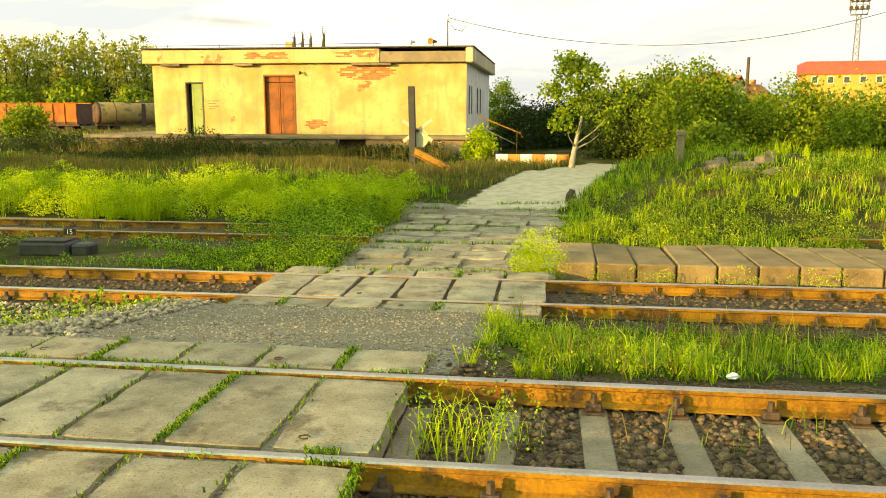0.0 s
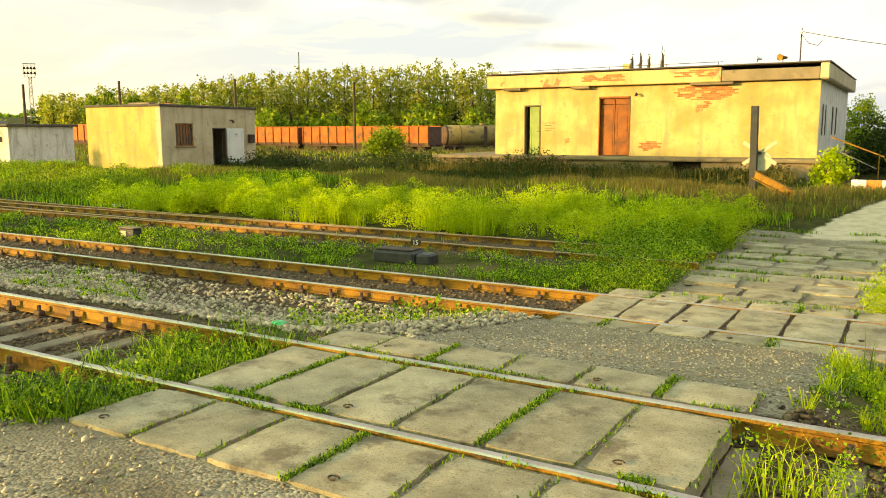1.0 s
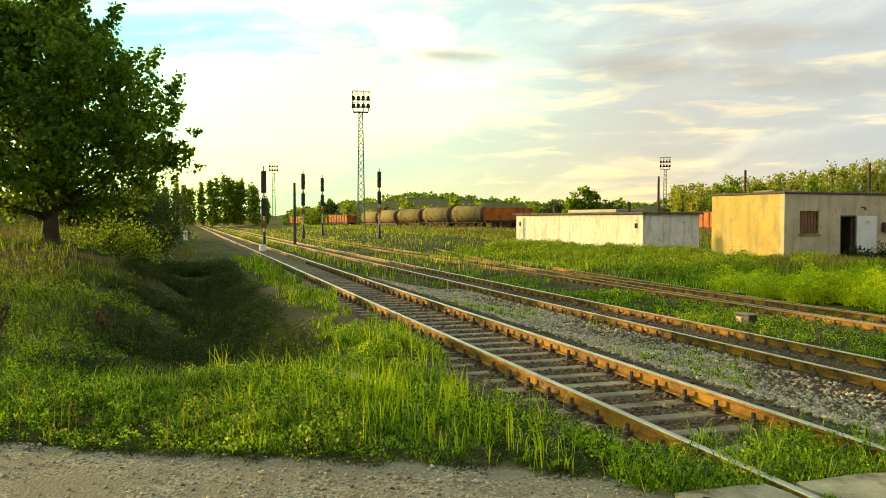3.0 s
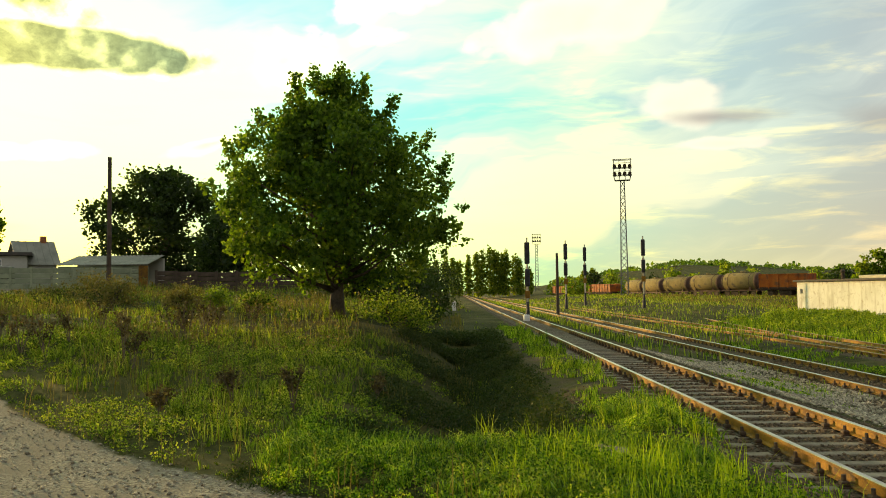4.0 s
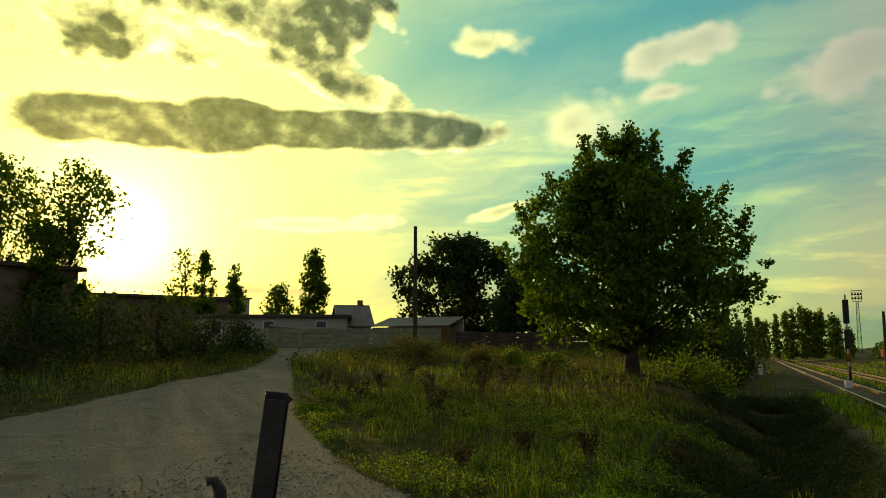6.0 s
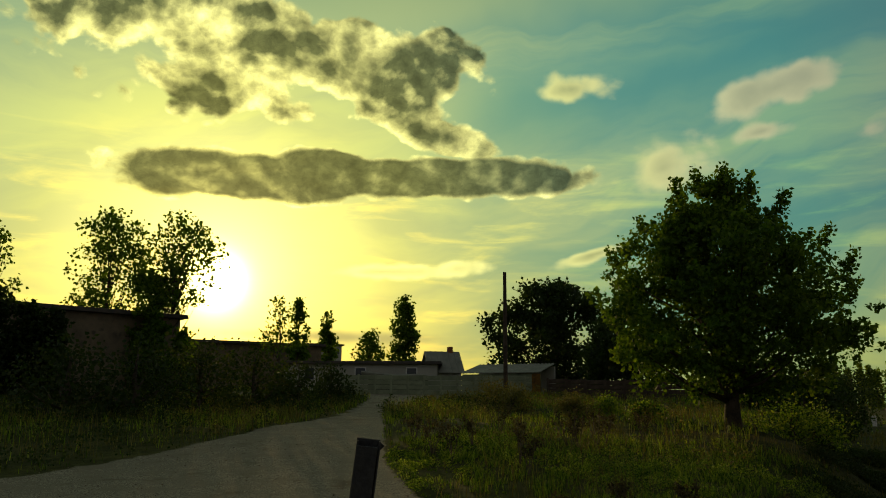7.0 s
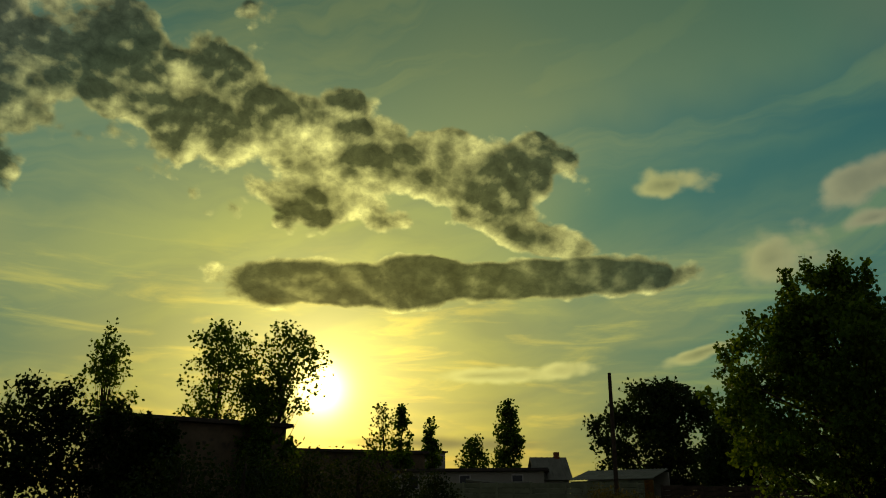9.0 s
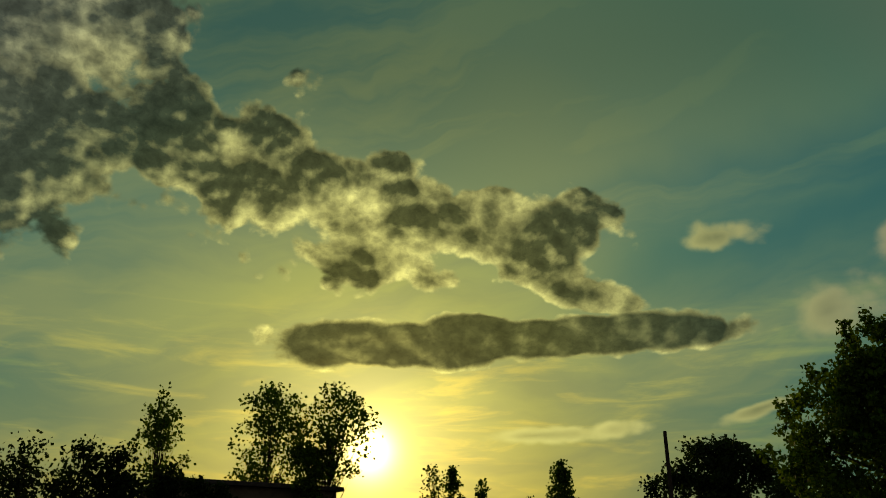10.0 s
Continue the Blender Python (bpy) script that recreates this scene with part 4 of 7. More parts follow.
    for x in (0.6, 3.1, 5.6, 8.2, 10.4):
        part("rail_post", tube([(x, 0.4, h + 0.72), (x, 0.4, h + 0.89)], [0.012, 0.012], 5), IRON, house)
    part("chimney", box(6.0, 6.35, 1.0, 1.4, h + 0.72, h + 1.05, 0.02), CORNICE, house)
    for x, m in ((11.9, WHITE_PAINT), (12.9, RUST)):
        horn = bmesh.new()
        add_tube(horn, [(x, 0.9, h + 0.72), (x, 0.9, h + 0.98)], [0.02, 0.02], 6)
        add_tube(horn, [(x + 0.12, 1.05, h + 1.0), (x + 0.02, 0.92, h + 1.0), (x - 0.05, 0.8, h + 1.0), (x - 0.1, 0.68, h + 1.0)], [0.05, 0.07, 0.1, 0.14], 12)
        part("roof_vent", horn, m, house)
    # dock
    dock = thing("loading_dock", pose(-18.12, 36.0, 0.88), "overgrown concrete loading dock with a worn edge", "loading dock")
    part("deck", box(-2.6, 14.9, -1.75, 13.6, -0.16, -0.004, 0.03), OLD_CONCRETE, dock)
    for a, b in ((-2.5, 4.4), (4.42, 9.0), (10.3, 14.8)):
        part("retaining_wall", box(a, b, -1.55, -1.2, -1.7, -0.165, 0.02), OLD_CONCRETE, dock)
    # the shade under the dock is a near-black panel
    part("opening", box(9.02, 10.28, -1.1, -1.0, -1.7, -0.17), INSIDE_SHADE, dock, "near-black panel painted as shade in the dock opening")
    part("handrail", tube([(14.95, 0.4, 0.85), (16.9, -0.2, 0.1), (17.0, -0.2, -0.1)], [0.03, 0.03, 0.03], 6), RUST, dock, "rusty bent stair rail")
    part("handrail", tube([(14.9, -0.3, 0.5), (16.7, -0.8, -0.35)], [0.025, 0.025], 6), GALVANISED, dock)
    part("rail_post", tube([(16.75, -0.3, -1.1), (16.75, -0.25, 0.12)], [0.025, 0.025], 6), RUST, dock)
    for k in range(4):
        part("step", box(15.0 + 0.3 * k, 15.3 + 0.3 * k, -1.2, 0.6, -1.5, -0.2 - 0.22 * k, 0.015), OLD_CONCRETE, dock)


def build_hut():
    """Small cube hut with a window and an open door."""
    hut = thing("yard_hut", pose(-33.45, 28.65, 0.1, 0, 0, 96.5), "small flat-roofed hut with pale plaster and an open doorway", "building")
    w, d, h = 7.8, 5.1, 3.2
    holes = [(1.05, 2.4, 1.15, 2.35), (3.95, 5.1, 0.0, 2.12)]
    part("front_wall", wall_with_holes(w, h, 0.3, holes), GREY_PLASTER, hut)
    part("end_wall", box(0.0, 0.3, 0.302, d, 0, h), OCHRE, hut, "sunlit ochre plaster wall")
    part("end_wall", box(w - 0.3, w, 0.302, d, 0, h), GREY_PLASTER, hut)
    part("back_wall", box(0.302, w - 0.302, d - 0.3, d, 0, h), GREY_PLASTER, hut)
    part("roof", box(-0.08, w + 0.08, -0.08, d + 0.08, h + 0.004, h + 0.12, 0.02), ROOF_FELT, hut)
    part("floor", box(0.31, w - 0.31, 0.31, d - 0.31, -0.05, 0.02), OLD_CONCRETE, hut)
    bm = bmesh.new()
    for q in ((1.05, 2.4, 1.15, 1.22), (1.05, 2.4, 2.28, 2.35), (1.05, 1.12, 1.22, 2.28), (2.33, 2.4, 1.22, 2.28)):
        add_box(bm, q[0], q[1], 0.05, 0.14, q[2], q[3])
    win = part("window", bm, RUST, hut, "rusty barred window")
    for k in range(5):
        part("window_bar", box(1.27 + 0.22 * k, 1.29 + 0.22 * k, 0.06, 0.08, 1.224, 2.276), RUST, win)
    part("pane", box(1.12, 2.33, 0.1, 0.11, 1.22, 2.28), GLASS, win)
    part("sill", box(0.98, 2.47, -0.08, 0.1, 1.08, 1.146, 0.01), OLD_CONCRETE, win)
    bm = bmesh.new()
    for q in ((3.95, 4.02, 0, 2.12), (5.03, 5.1, 0, 2.12), (3.95, 5.1, 2.06, 2.12)):
        add_box(bm, q[0], q[1], 0.0, 0.2, q[2], q[3])
    part("door_frame", bm, IRON, hut)
    leaf = door_leaf(hut, "door", 5.12, 6.6, 0.03, 2.1, -0.08, PALE_DOOR, 2, "pale blue sheet door swung open against the wall")
    part("wall_lamp", tube([(5.5, -0.01, 2.55), (5.5, -0.2, 2.55), (5.5, -0.24, 2.42)], [0.04, 0.03, 0.09], 8), IRON, hut)
    part("meter_box", box(7.05, 7.5, -0.2, -0.004, 1.25, 1.75, 0.02), IRON, hut)
    pick = random.Random(3)
    for k in range(7):
        x = pick.uniform(0.3, 6.8)
        part("roof_rubble", box(x, x + pick.uniform(0.2, 0.5), pick.uniform(0.4, 2), pick.uniform(2.2, 2.8), h + 0.124, h + pick.uniform(0.16, 0.24), 0.03), BRICK if k % 3 == 0 else OLD_CONCRETE, hut)


def build_low_store():
    store = thing("whitewashed_store", pose(-48.95, 30.1, -0.05, 0, 0, 7), "low whitewashed flat-roofed store standing in grass", "building")
    w, d, h = 17.4, 5.0, 2.42
    front = part("front_wall", wall_with_holes(w, h, 0.3, [(0.45, 0.8, 1.5, 1.85)]), WHITEWASH, store)
    front.matrix_basis = pose(-w, 0, 0)
    part("end_wall", box(-0.3, 0.0, 0.302, d, 0, h), WHITEWASH, store)
    part("end_wall", box(-w, -w + 0.3, 0.302, d, 0, h), WHITEWASH, store)
    part("back_wall", box(-w + 0.302, -0.302, d - 0.3, d, 0, h), WHITEWASH, store)
    part("roof", box(-w - 0.25, 0.25, -0.25, d + 0.25, h + 0.004, h + 0.16, 0.03), ROOF_FELT, store)
    part("parapet", box(-w * 0.62, -w * 0.25, 1.0, 3.5, h + 0.164, h + 0.42, 0.03), SHEET, store)
    # both vents are near-black panels that paint their shade
    part("vent_opening", box(-w + 0.44, -w + 0.81, 0.12, 0.16, 1.49, 1.86), INSIDE_SHADE, store)
    part("vent_opening", box(-0.9, -0.55, -0.006, 0.02, 1.45, 1.8), INSIDE_SHADE, store, "small vent painted near-black as its shade")
    for x in (-3.5, -13.5):
        part("chimney_pipe", tube([(x, 1.5, h + 0.16), (x, 1.5, h + 0.75)], [0.14, 0.14], 8), IRON, store)
        part("chimney_cap", tube([(x, 1.5, h + 0.76), (x, 1.5, h + 0.95)], [0.24, 0.06], 8), IRON, store)


build_freight_shed()
build_hut()
build_low_store()


def slab_mesh_block(a, b, h):
    """A broken flat lump with an uneven outline."""
    r = random.Random(12)
    bm = bmesh.new()
    ring = [(a * math.cos(t) * r.uniform(0.75, 1.05), b * math.sin(t) * r.uniform(0.75, 1.05)) for t in np.linspace(0, 2 * math.pi, 11)[:-1]]
    up, low = [bm.verts.new((x * 0.94, y * 0.94, r.uniform(-0.01, 0.01))) for x, y in ring], [bm.verts.new((x, y, -h)) for x, y in ring]
    bm.faces.new(up), bm.faces.new(low[::-1])
    for k in range(10):
        bm.faces.new((low[k], low[(k + 1) % 10], up[(k + 1) % 10], up[k]))
    return bm


def ground_at(x, y):
    return float(terrain(x, y))


# ---- beside the path ----
def build_crossing_post():
    x, y = polar(9.45, 28.0)[:2]
    z = ground_at(x, y)
    post = thing("crossing_sign", pose(x, y, z, 0, -1.2, 0), "wooden post coloured black as its unlit face, carrying a pale warning cross and disc", "road sign")
    # wood coloured near-black to stand for the post's unlit face
    part("post", box(-0.11, 0.11, -0.1, 0.1, -0.3, 2.85, 0.015), BLACK_STEEL_AND_SHADE, post)
    for a in (35, -35):
        arm = part("cross_arm", box(-0.62, 0.62, 0.105, 0.13, -0.06, 0.06, 0.01), SIGN_PAINT, post)
        arm.matrix_basis = pose(0.16, 0, 1.35, 0, a, 0)
    disc = part("disc", tube([(0, 0.135, 0), (0, 0.15, 0)], [0.33, 0.33], 20), SIGN_PAINT, post, "faded white disc")
    disc.matrix_basis = pose(0.2, 0, 1.1)
    beam = thing("rusty_beam", pose(x + 0.75, y - 0.7, z + 0.42, 0, 22, -25), "rusty steel channel lying in the grass", "scrap metal")
    part("web", box(-0.75, 0.75, -0.02, 0.0, -0.12, 0.12, 0.006), RUST, beam)
    for s in (-0.12, 0.12):
        part("flange", box(-0.75, 0.75, -0.14, -0.021, s - 0.012, s + 0.012, 0.004), RUST, beam)


def build_barrier():
    bar = thing("barrier_block", pose(-2.1, 33.0, ground_at(-0.6, 33.0) - 0.02), "long low road barrier painted orange and white", "barrier")
    for k, m in enumerate((WHITE_PAINT, ORANGE_PAINT, WHITE_PAINT, ORANGE_PAINT, WHITE_PAINT, ORANGE_PAINT)):
        part("painted_block", box(k * 0.49, k * 0.49 + 0.488, -0.14, 0.14, 0.0, 0.46, 0.02), m, bar)


def concrete_post(x, y, h, label, lean=0.0):
    post = thing("concrete_post", pose(x, y, ground_at(x, y), 0, lean, 0), label, "post")
    part("shaft", box(-0.12, 0.12, -0.1, 0.1, -0.2, h, 0.03), OLD_CONCRETE, post)
    part("cap", box(-0.15, 0.15, -0.13, 0.13, h - 0.18, h - 0.02, 0.03), OLD_CONCRETE, post)


build_crossing_post()
build_barrier()
p = polar(-8.84, 26.0)
concrete_post(p.x, p.y, 0.95, "weathered concrete post on the grassy heap", 2)
p = polar(-1.6, 21.5)
rock = thing("stump", pose(p.x, p.y, ground_at(p.x, p.y)), "dark stump beside the path", "stump")
part("stump_body", tube([(0, 0, -0.1), (0.02, 0, 0.2), (0.06, 0.02, 0.34)], [0.16, 0.13, 0.07], 9), POLE_WOOD, rock)
for k in range(9):
    p = polar(-11.0 - 0.55 * k + (k % 3) * 0.3, 24.0 + (k % 4) * 0.8)
    lump = thing("rubble_block", pose(p.x, p.y, ground_at(p.x, p.y) + 0.05, rng.uniform(-15, 15), rng.uniform(-15, 15), rng.uniform(0, 90)), "broken concrete block in the weeds", "rubble", "rubble on the heap")
    part("block_body", box(-0.3, 0.3, -0.2, 0.2, -0.25, 0.08, 0.06), OLD_CONCRETE, lump)


# ---- things by the rails ----
def build_point_motor():
    m = thing("point_motor", pose(-9.2, 14.05, -0.76, 0, 0, 4), "black cast-iron point motor beside the siding", "point motor")
    part("case", box(-0.62, 0.35, -0.26, 0.26, 0.02, 0.3, 0.05), BLACK_STEEL_AND_SHADE, m)
    part("lid", box(-0.56, 0.3, -0.22, 0.22, 0.304, 0.335, 0.012), IRON, m)
    part("gear_box", box(0.37, 0.72, -0.2, 0.2, 0.02, 0.26, 0.04), BLACK_STEEL_AND_SHADE, m)
    for x in (-0.3, 0.1):
        part("throw_rod", tube([(x, 0.2, 0.12), (x, 2.9, 0.1)], [0.025, 0.025], 6), RUST, m)
    part("bed_plate", box(-0.85, 0.95, -0.34, 0.34, -0.12, 0.018, 0.01), IRON, m)


def build_marker(x, y, z, label):
    m = thing("track_marker", pose(x, y, z), label, "marker post")
    part("body", box(-0.28, 0.28, -0.13, 0.13, -0.1, 0.26, 0.02), BLACK_STEEL_AND_SHADE, m)
    part("plate", box(-0.2, 0.0, -0.145, -0.132, 0.08, 0.2, 0.004), SIGN_PAINT, m, "pale plate")
    part("cap", box(-0.3, 0.3, -0.15, 0.15, 0.262, 0.29, 0.01), OLD_CONCRETE, m)


build_point_motor()
build_marker(-17.2, 13.6, -0.68, "low black box with a white plate between tracks")
tag = thing("number_tag", pose(-9.5, 15.0, -0.5), "small dark tag with white digits on the siding rail", "tag")
part("plate", box(-0.13, 0.13, -0.02, 0.0, 0.0, 0.13, 0.004), IRON, tag)
digits = bpy.data.curves.new("digits", "FONT")
digits.body, digits.size, digits.extrude, digits.align_x = "15", 0.15, 0.002, "CENTER"
digits.materials.append(WHITE_PAINT)
mark = new("digits", digits)
mark.parent = tag
mark.matrix_basis = pose(0, -0.024, 0.014, 90)
for x, w in ((-6.6, 1.6), (-12.0, 1.9)):
    blade = thing("switch_blade", pose(x, T3 + 0.1, Z3 - 0.02, 0, 0, 0.7), "rusty switch blade lying along the stock rail", "switch blade")
    part("tongue", box(-w, w, -0.03, 0.03, -0.1, 0.0, 0.01), RUST, blade)
    part("foot", box(-w, w, -0.06, 0.06, -0.125, -0.101, 0.005), RUST, blade)
    for k in range(5):
        part("slide_plate", box(-w + 0.2 + 0.65 * k, -w + 0.4 + 0.65 * k, -0.2, 0.2, -0.14, -0.127, 0.003), IRON, blade)


def litter(x, y, z, size, material, label):
    r = random.Random(int(x * 100))
    bm = bmesh.new()
    bmesh.ops.create_icosphere(bm, subdivisions=2, radius=size)
    for v in bm.verts:
        v.co = Vector((v.co.x * 1.4, v.co.y, v.co.z * 0.5)) * r.uniform(0.65, 1.25)
    bag = part("litter", bm, material)
    bag.matrix_basis = pose(x, y, z, 0, 0, 30)
    tagged(bag, label, "litter")


litter(1.55, 6.62, -0.16, 0.045, LITTER, "crumpled white plastic litter in the grass")
litter(-6.25, 6.9, -0.2, 0.07, GREEN_PLASTIC, "crushed green plastic bottle on the stones")
litter(-24.5, 18.9, -0.58, 0.16, LITTER, "pale plastic sheet in the weeds")


# ---- yard: wagons, masts, signals ----
def wheelset(parent, x):
    for s in (-0.75, 0.75):
        part("wheel", tube([(x, s - 0.06, 0.46), (x, s + 0.06, 0.46)], [0.46, 0.46], 16), IRON, parent)


def build_gondola(m, length, body=ORANGE, label="rust-orange high-sided freight wagon with ribbed walls", top=3.1):
    w = thing("gondola_wagon", m, label, "freight wagon", "wagons in the yard")
    h = length / 2
    part("floor", box(-h, h, -1.4, 1.4, 1.05, 1.25), WAGON_DARK, w)
    for s in (-1, 1):
        part("side_wall", box(-h, h, s * 1.4 - 0.04, s * 1.4 + 0.04, 1.252, top, 0.01), body, w)
        # the +x end, turned from the sun, is painted dark as its shade
        part("end_wall", box(s * h - 0.04, s * h + 0.04, -1.355, 1.355, 1.252, top, 0.01), WAGON_DARK if s > 0 else body, w)
        for k in range(int(length / 1.3) + 1):
            x = -h + 0.05 + k * (length - 0.1) / int(length / 1.3)
            part("rib", box(x - 0.05, x + 0.05, s * 1.44 + min(0, s * 0.1), s * 1.44 + max(0, s * 0.1), 1.1, top - 0.004, 0.01), body, w)
        part("top_rail", box(-h, h, s * 1.4 - 0.09, s * 1.4 + 0.09, top + 0.002, top + 0.1, 0.01), body, w)
        part("sole_bar", box(-h, h, s * 1.1 - 0.06, s * 1.1 + 0.06, 0.82, 1.048, 0.01), WAGON_DARK, w)
        for e in (-0.8, 0.8):
            part("buffer", tube([(s * h, e, 0.98), (s * (h + 0.5), e, 0.98), (s * (h + 0.52), e, 0.98)], [0.09, 0.09, 0.2], 10), IRON, w)
    for x in (-h + 1.4, -h + 3.1, h - 3.1, h - 1.4):
        wheelset(w, x)
    return w


def build_tank(m, length, label="grimy yellow-brown tank wagon with a domed barrel"):
    w = thing("tank_wagon", m, label, "tank wagon", "wagons in the yard")
    h = length / 2
    xs = [-h, -h + 0.12, -h + 0.45, h - 0.45, h - 0.12, h]
    part("barrel", tube([(x, 0, 2.35) for x in xs], [0.9, 1.25, 1.42, 1.42, 1.25, 0.9], 24), TANK, w, smooth=True)
    # shading of the barrel ends, added as dark-coloured rings
    for e in (-1, 1):
        part("end_cap", tube([(e * (h - 0.43), 0, 2.35), (e * (h - 0.1), 0, 2.35), (e * (h + 0.02), 0, 2.35)], [1.435, 1.27, 0.92], 24), WAGON_DARK, w, "barrel end painted dark as shading", smooth=True)
    part("dome", tube([(0, 0, 3.7), (0, 0, 4.0), (0, 0, 4.06)], [0.4, 0.4, 0.3], 12), TANK, w)
    part("walkway", box(-2.2, 2.2, -0.35, 0.35, 3.79, 3.83), IRON, w)
    part("frame", box(-h - 0.1, h + 0.1, -1.0, 1.0, 0.8, 1.02, 0.02), WAGON_DARK, w)
    for x in (-h * 0.6, h * 0.6):
        part("saddle", box(x - 0.15, x + 0.15, -1.1, 1.1, 1.024, 1.5, 0.02), WAGON_DARK, w)
        part("band", tube([(x - 0.05, 0, 2.35), (x + 0.05, 0, 2.35)], [1.44, 1.44], 24), WAGON_DARK, w)
    part("ladder", box(-0.25, 0.25, -1.5, -1.44, 1.0, 3.6), IRON, w)
    for x in (-h + 0.9, -h + 2.5, h - 2.5, h - 0.9):
        wheelset(w, x)
    return w


def between(yaw_a, d_a, yaw_b, d_b, z):
    a, b = polar(yaw_a, d_a), polar(yaw_b, d_b)
    c = (a + b) / 2
    t = math.degrees(math.atan2((a - b).y, (a - b).x))
    return pose(c.x, c.y, z, 0, 0, t + 180), (a - b).length


for x0, x1, y, z in ((-86.0, -67.0, 80.0, -0.55), (-66.2, -48.0, 80.0, -0.55), (-110.0, -86.5, 66.0, -0.2)):
    build_gondola(pose((x0 + x1) / 2, y, z), x1 - x0)
m, l = between(30.4, 114, 25.0, 118, -0.9)
build_tank(m, l, "rust-brown tank wagon at the end of the row")
for ya, da, yb, db, kind in ((66.2, 128, 69.1, 131, "box"), (69.25, 139, 71.45, 143, "tank"), (71.6, 148, 73.45, 153, "tank"), (73.6, 158, 75.2, 164, "tank"), (75.35, 170, 76.55, 178, "tank"), (76.65, 182, 77.7, 190, "tank"),
                             (78.7, 210, 80.0, 218, "box"), (80.1, 224, 81.2, 232, "box"), (81.3, 238, 82.7, 248, "box")):
    m, l = between(ya, da, yb, db, 1.99 - 0.0098 * (da + db) / 2 + (0.2 if da > 200 else 0))
    (build_tank if kind == "tank" else build_gondola)(m, l)


def build_mast(yaw, d, base, top, name="floodlight_mast", label="tall lattice floodlight mast with two rows of lamps"):
    p = polar(yaw, d)
    h = top - base
    mast = thing(name, pose(p.x, p.y, base, 0, 0, yaw), label, "floodlight mast", "masts of the yard")
    def half(z):
        return 0.75 - 0.45 * z / h
    for sx in (-1, 1):
        for sy in (-1, 1):
            part("leg", tube([(sx * half(0), sy * half(0), -0.5), (sx * half(h - 4.4), sy * half(h - 4.4), h - 4.4)], [0.13, 0.1], 5), GALVANISED, mast)
    n = max(6, int(h / 1.6))
    for face in range(4):
        for k in range(n):
            bm = bmesh.new()
            z0, z1 = (h - 4.4) * k / n, (h - 4.4) * (k + 1) / n
            a, b = half(z0), half(z1)
            s = 1 if k % 2 else -1
            ends = [(-s * a, -a, z0), (s * b, -b, z1)]
            turn = Matrix.Rotation(face * math.pi / 2, 3, "Z")
            add_tube(bm, [turn @ Vector(q) for q in ends], [0.075, 0.075], 4)
            part("brace", bm, GALVANISED, mast)
    part("head_platform", box(-1.5, 1.5, -0.8, 0.8, h - 4.4, h - 4.28), GALVANISED, mast)
    for sx in (-1.7, 1.7):
        for sy in (-0.7, 0.7):
            part("upright", tube([(sx * 0.85, sy, h - 4.4), (sx, sy, h - 3.4), (sx, sy, h)], [0.09, 0.08, 0.07], 5), GALVANISED, mast)
    for z, lamps in ((h - 3.3, 4), (h - 1.75, 4), (h - 0.1, 0)):
        for sy in (-0.7, 0.7):
            part("lamp_bar", box(-1.9, 1.9, sy - 0.05, sy + 0.05, z - 0.07, z + 0.07), GALVANISED, mast)
            for k in range(lamps):
                x = -1.5 + k
                part("floodlight", tube([(x, sy * 1.0, z + 0.06), (x, sy * 1.2, z + 0.34), (x, sy * 1.75, z + 0.24)], [0.14, 0.34, 0.38], 8), IRON, mast)
    for z in (h - 0.85, h - 2.5):
        part("guard_rail", box(-1.75, 1.75, -0.73, -0.67, z - 0.04, z + 0.04), GALVANISED, mast)
    for x in (-0.6, 0.6):
        part("upright", tube([(x, 0, h - 4.3), (x, 0, h - 0.1)], [0.07, 0.06], 5), GALVANISED, mast)


build_mast(78.05, 168, 0.6, 28.4)
build_mast(56.97, 300, 0.0, 24.2)
build_mast(84.07, 350, 2.0, 26.0)
build_mast(-19.05, 190, 0.0, 25.5)


def build_signal(yaw, d, base, top):
    p = polar(yaw, d)
    h = top - base
    s = thing("railway_signal", pose(p.x, p.y, base, 0, 0, yaw), "slim railway light signal with two dark lamp heads", "railway signal", "signals beside the tracks")
    part("mast", tube([(0, 0, 0.9), (0, 0, h)], [0.075, 0.06], 8), SIGN_PAINT, s)
    part("foot", tube([(0, 0, -0.4), (0, 0, 0.3), (0, 0, 1.1)], [0.2, 0.15, 0.08], 10), BLACK_STEEL_AND_SHADE, s)
    for z0, z1 in ((h - 2.0, h - 0.35), (h - 3.7, h - 2.4)):
        head = part("lamp_head", box(-0.2, 0.2, -0.16, 0.12, z0, z1, 0.05), BLACK_STEEL_AND_SHADE, s)
        for k in range(3):
            z = z0 + (z1 - z0) * (0.2 + 0.3 * k)
            part("hood", tube([(0, -0.16, z), (0, -0.34, z)], [0.11, 0.13], 10), BLACK_STEEL_AND_SHADE, head)
    part("number_plate", box(-0.2, 0.2, -0.1, -0.075, h - 4.6, h - 4.05, 0.01), RUST, s)
    part("ladder", box(-0.12, 0.12, 0.1, 0.14, 0.8, h - 2.2), GALVANISED, s)


for yaw, d, z, top in ((84.75, 62, 0.0, 5.98), (82.07, 86, 0.4, 7.15), (80.75, 98, 0.5, 7.35), (76.78, 84, 0.4, 7.3)):
    build_signal(yaw, d, z, top)


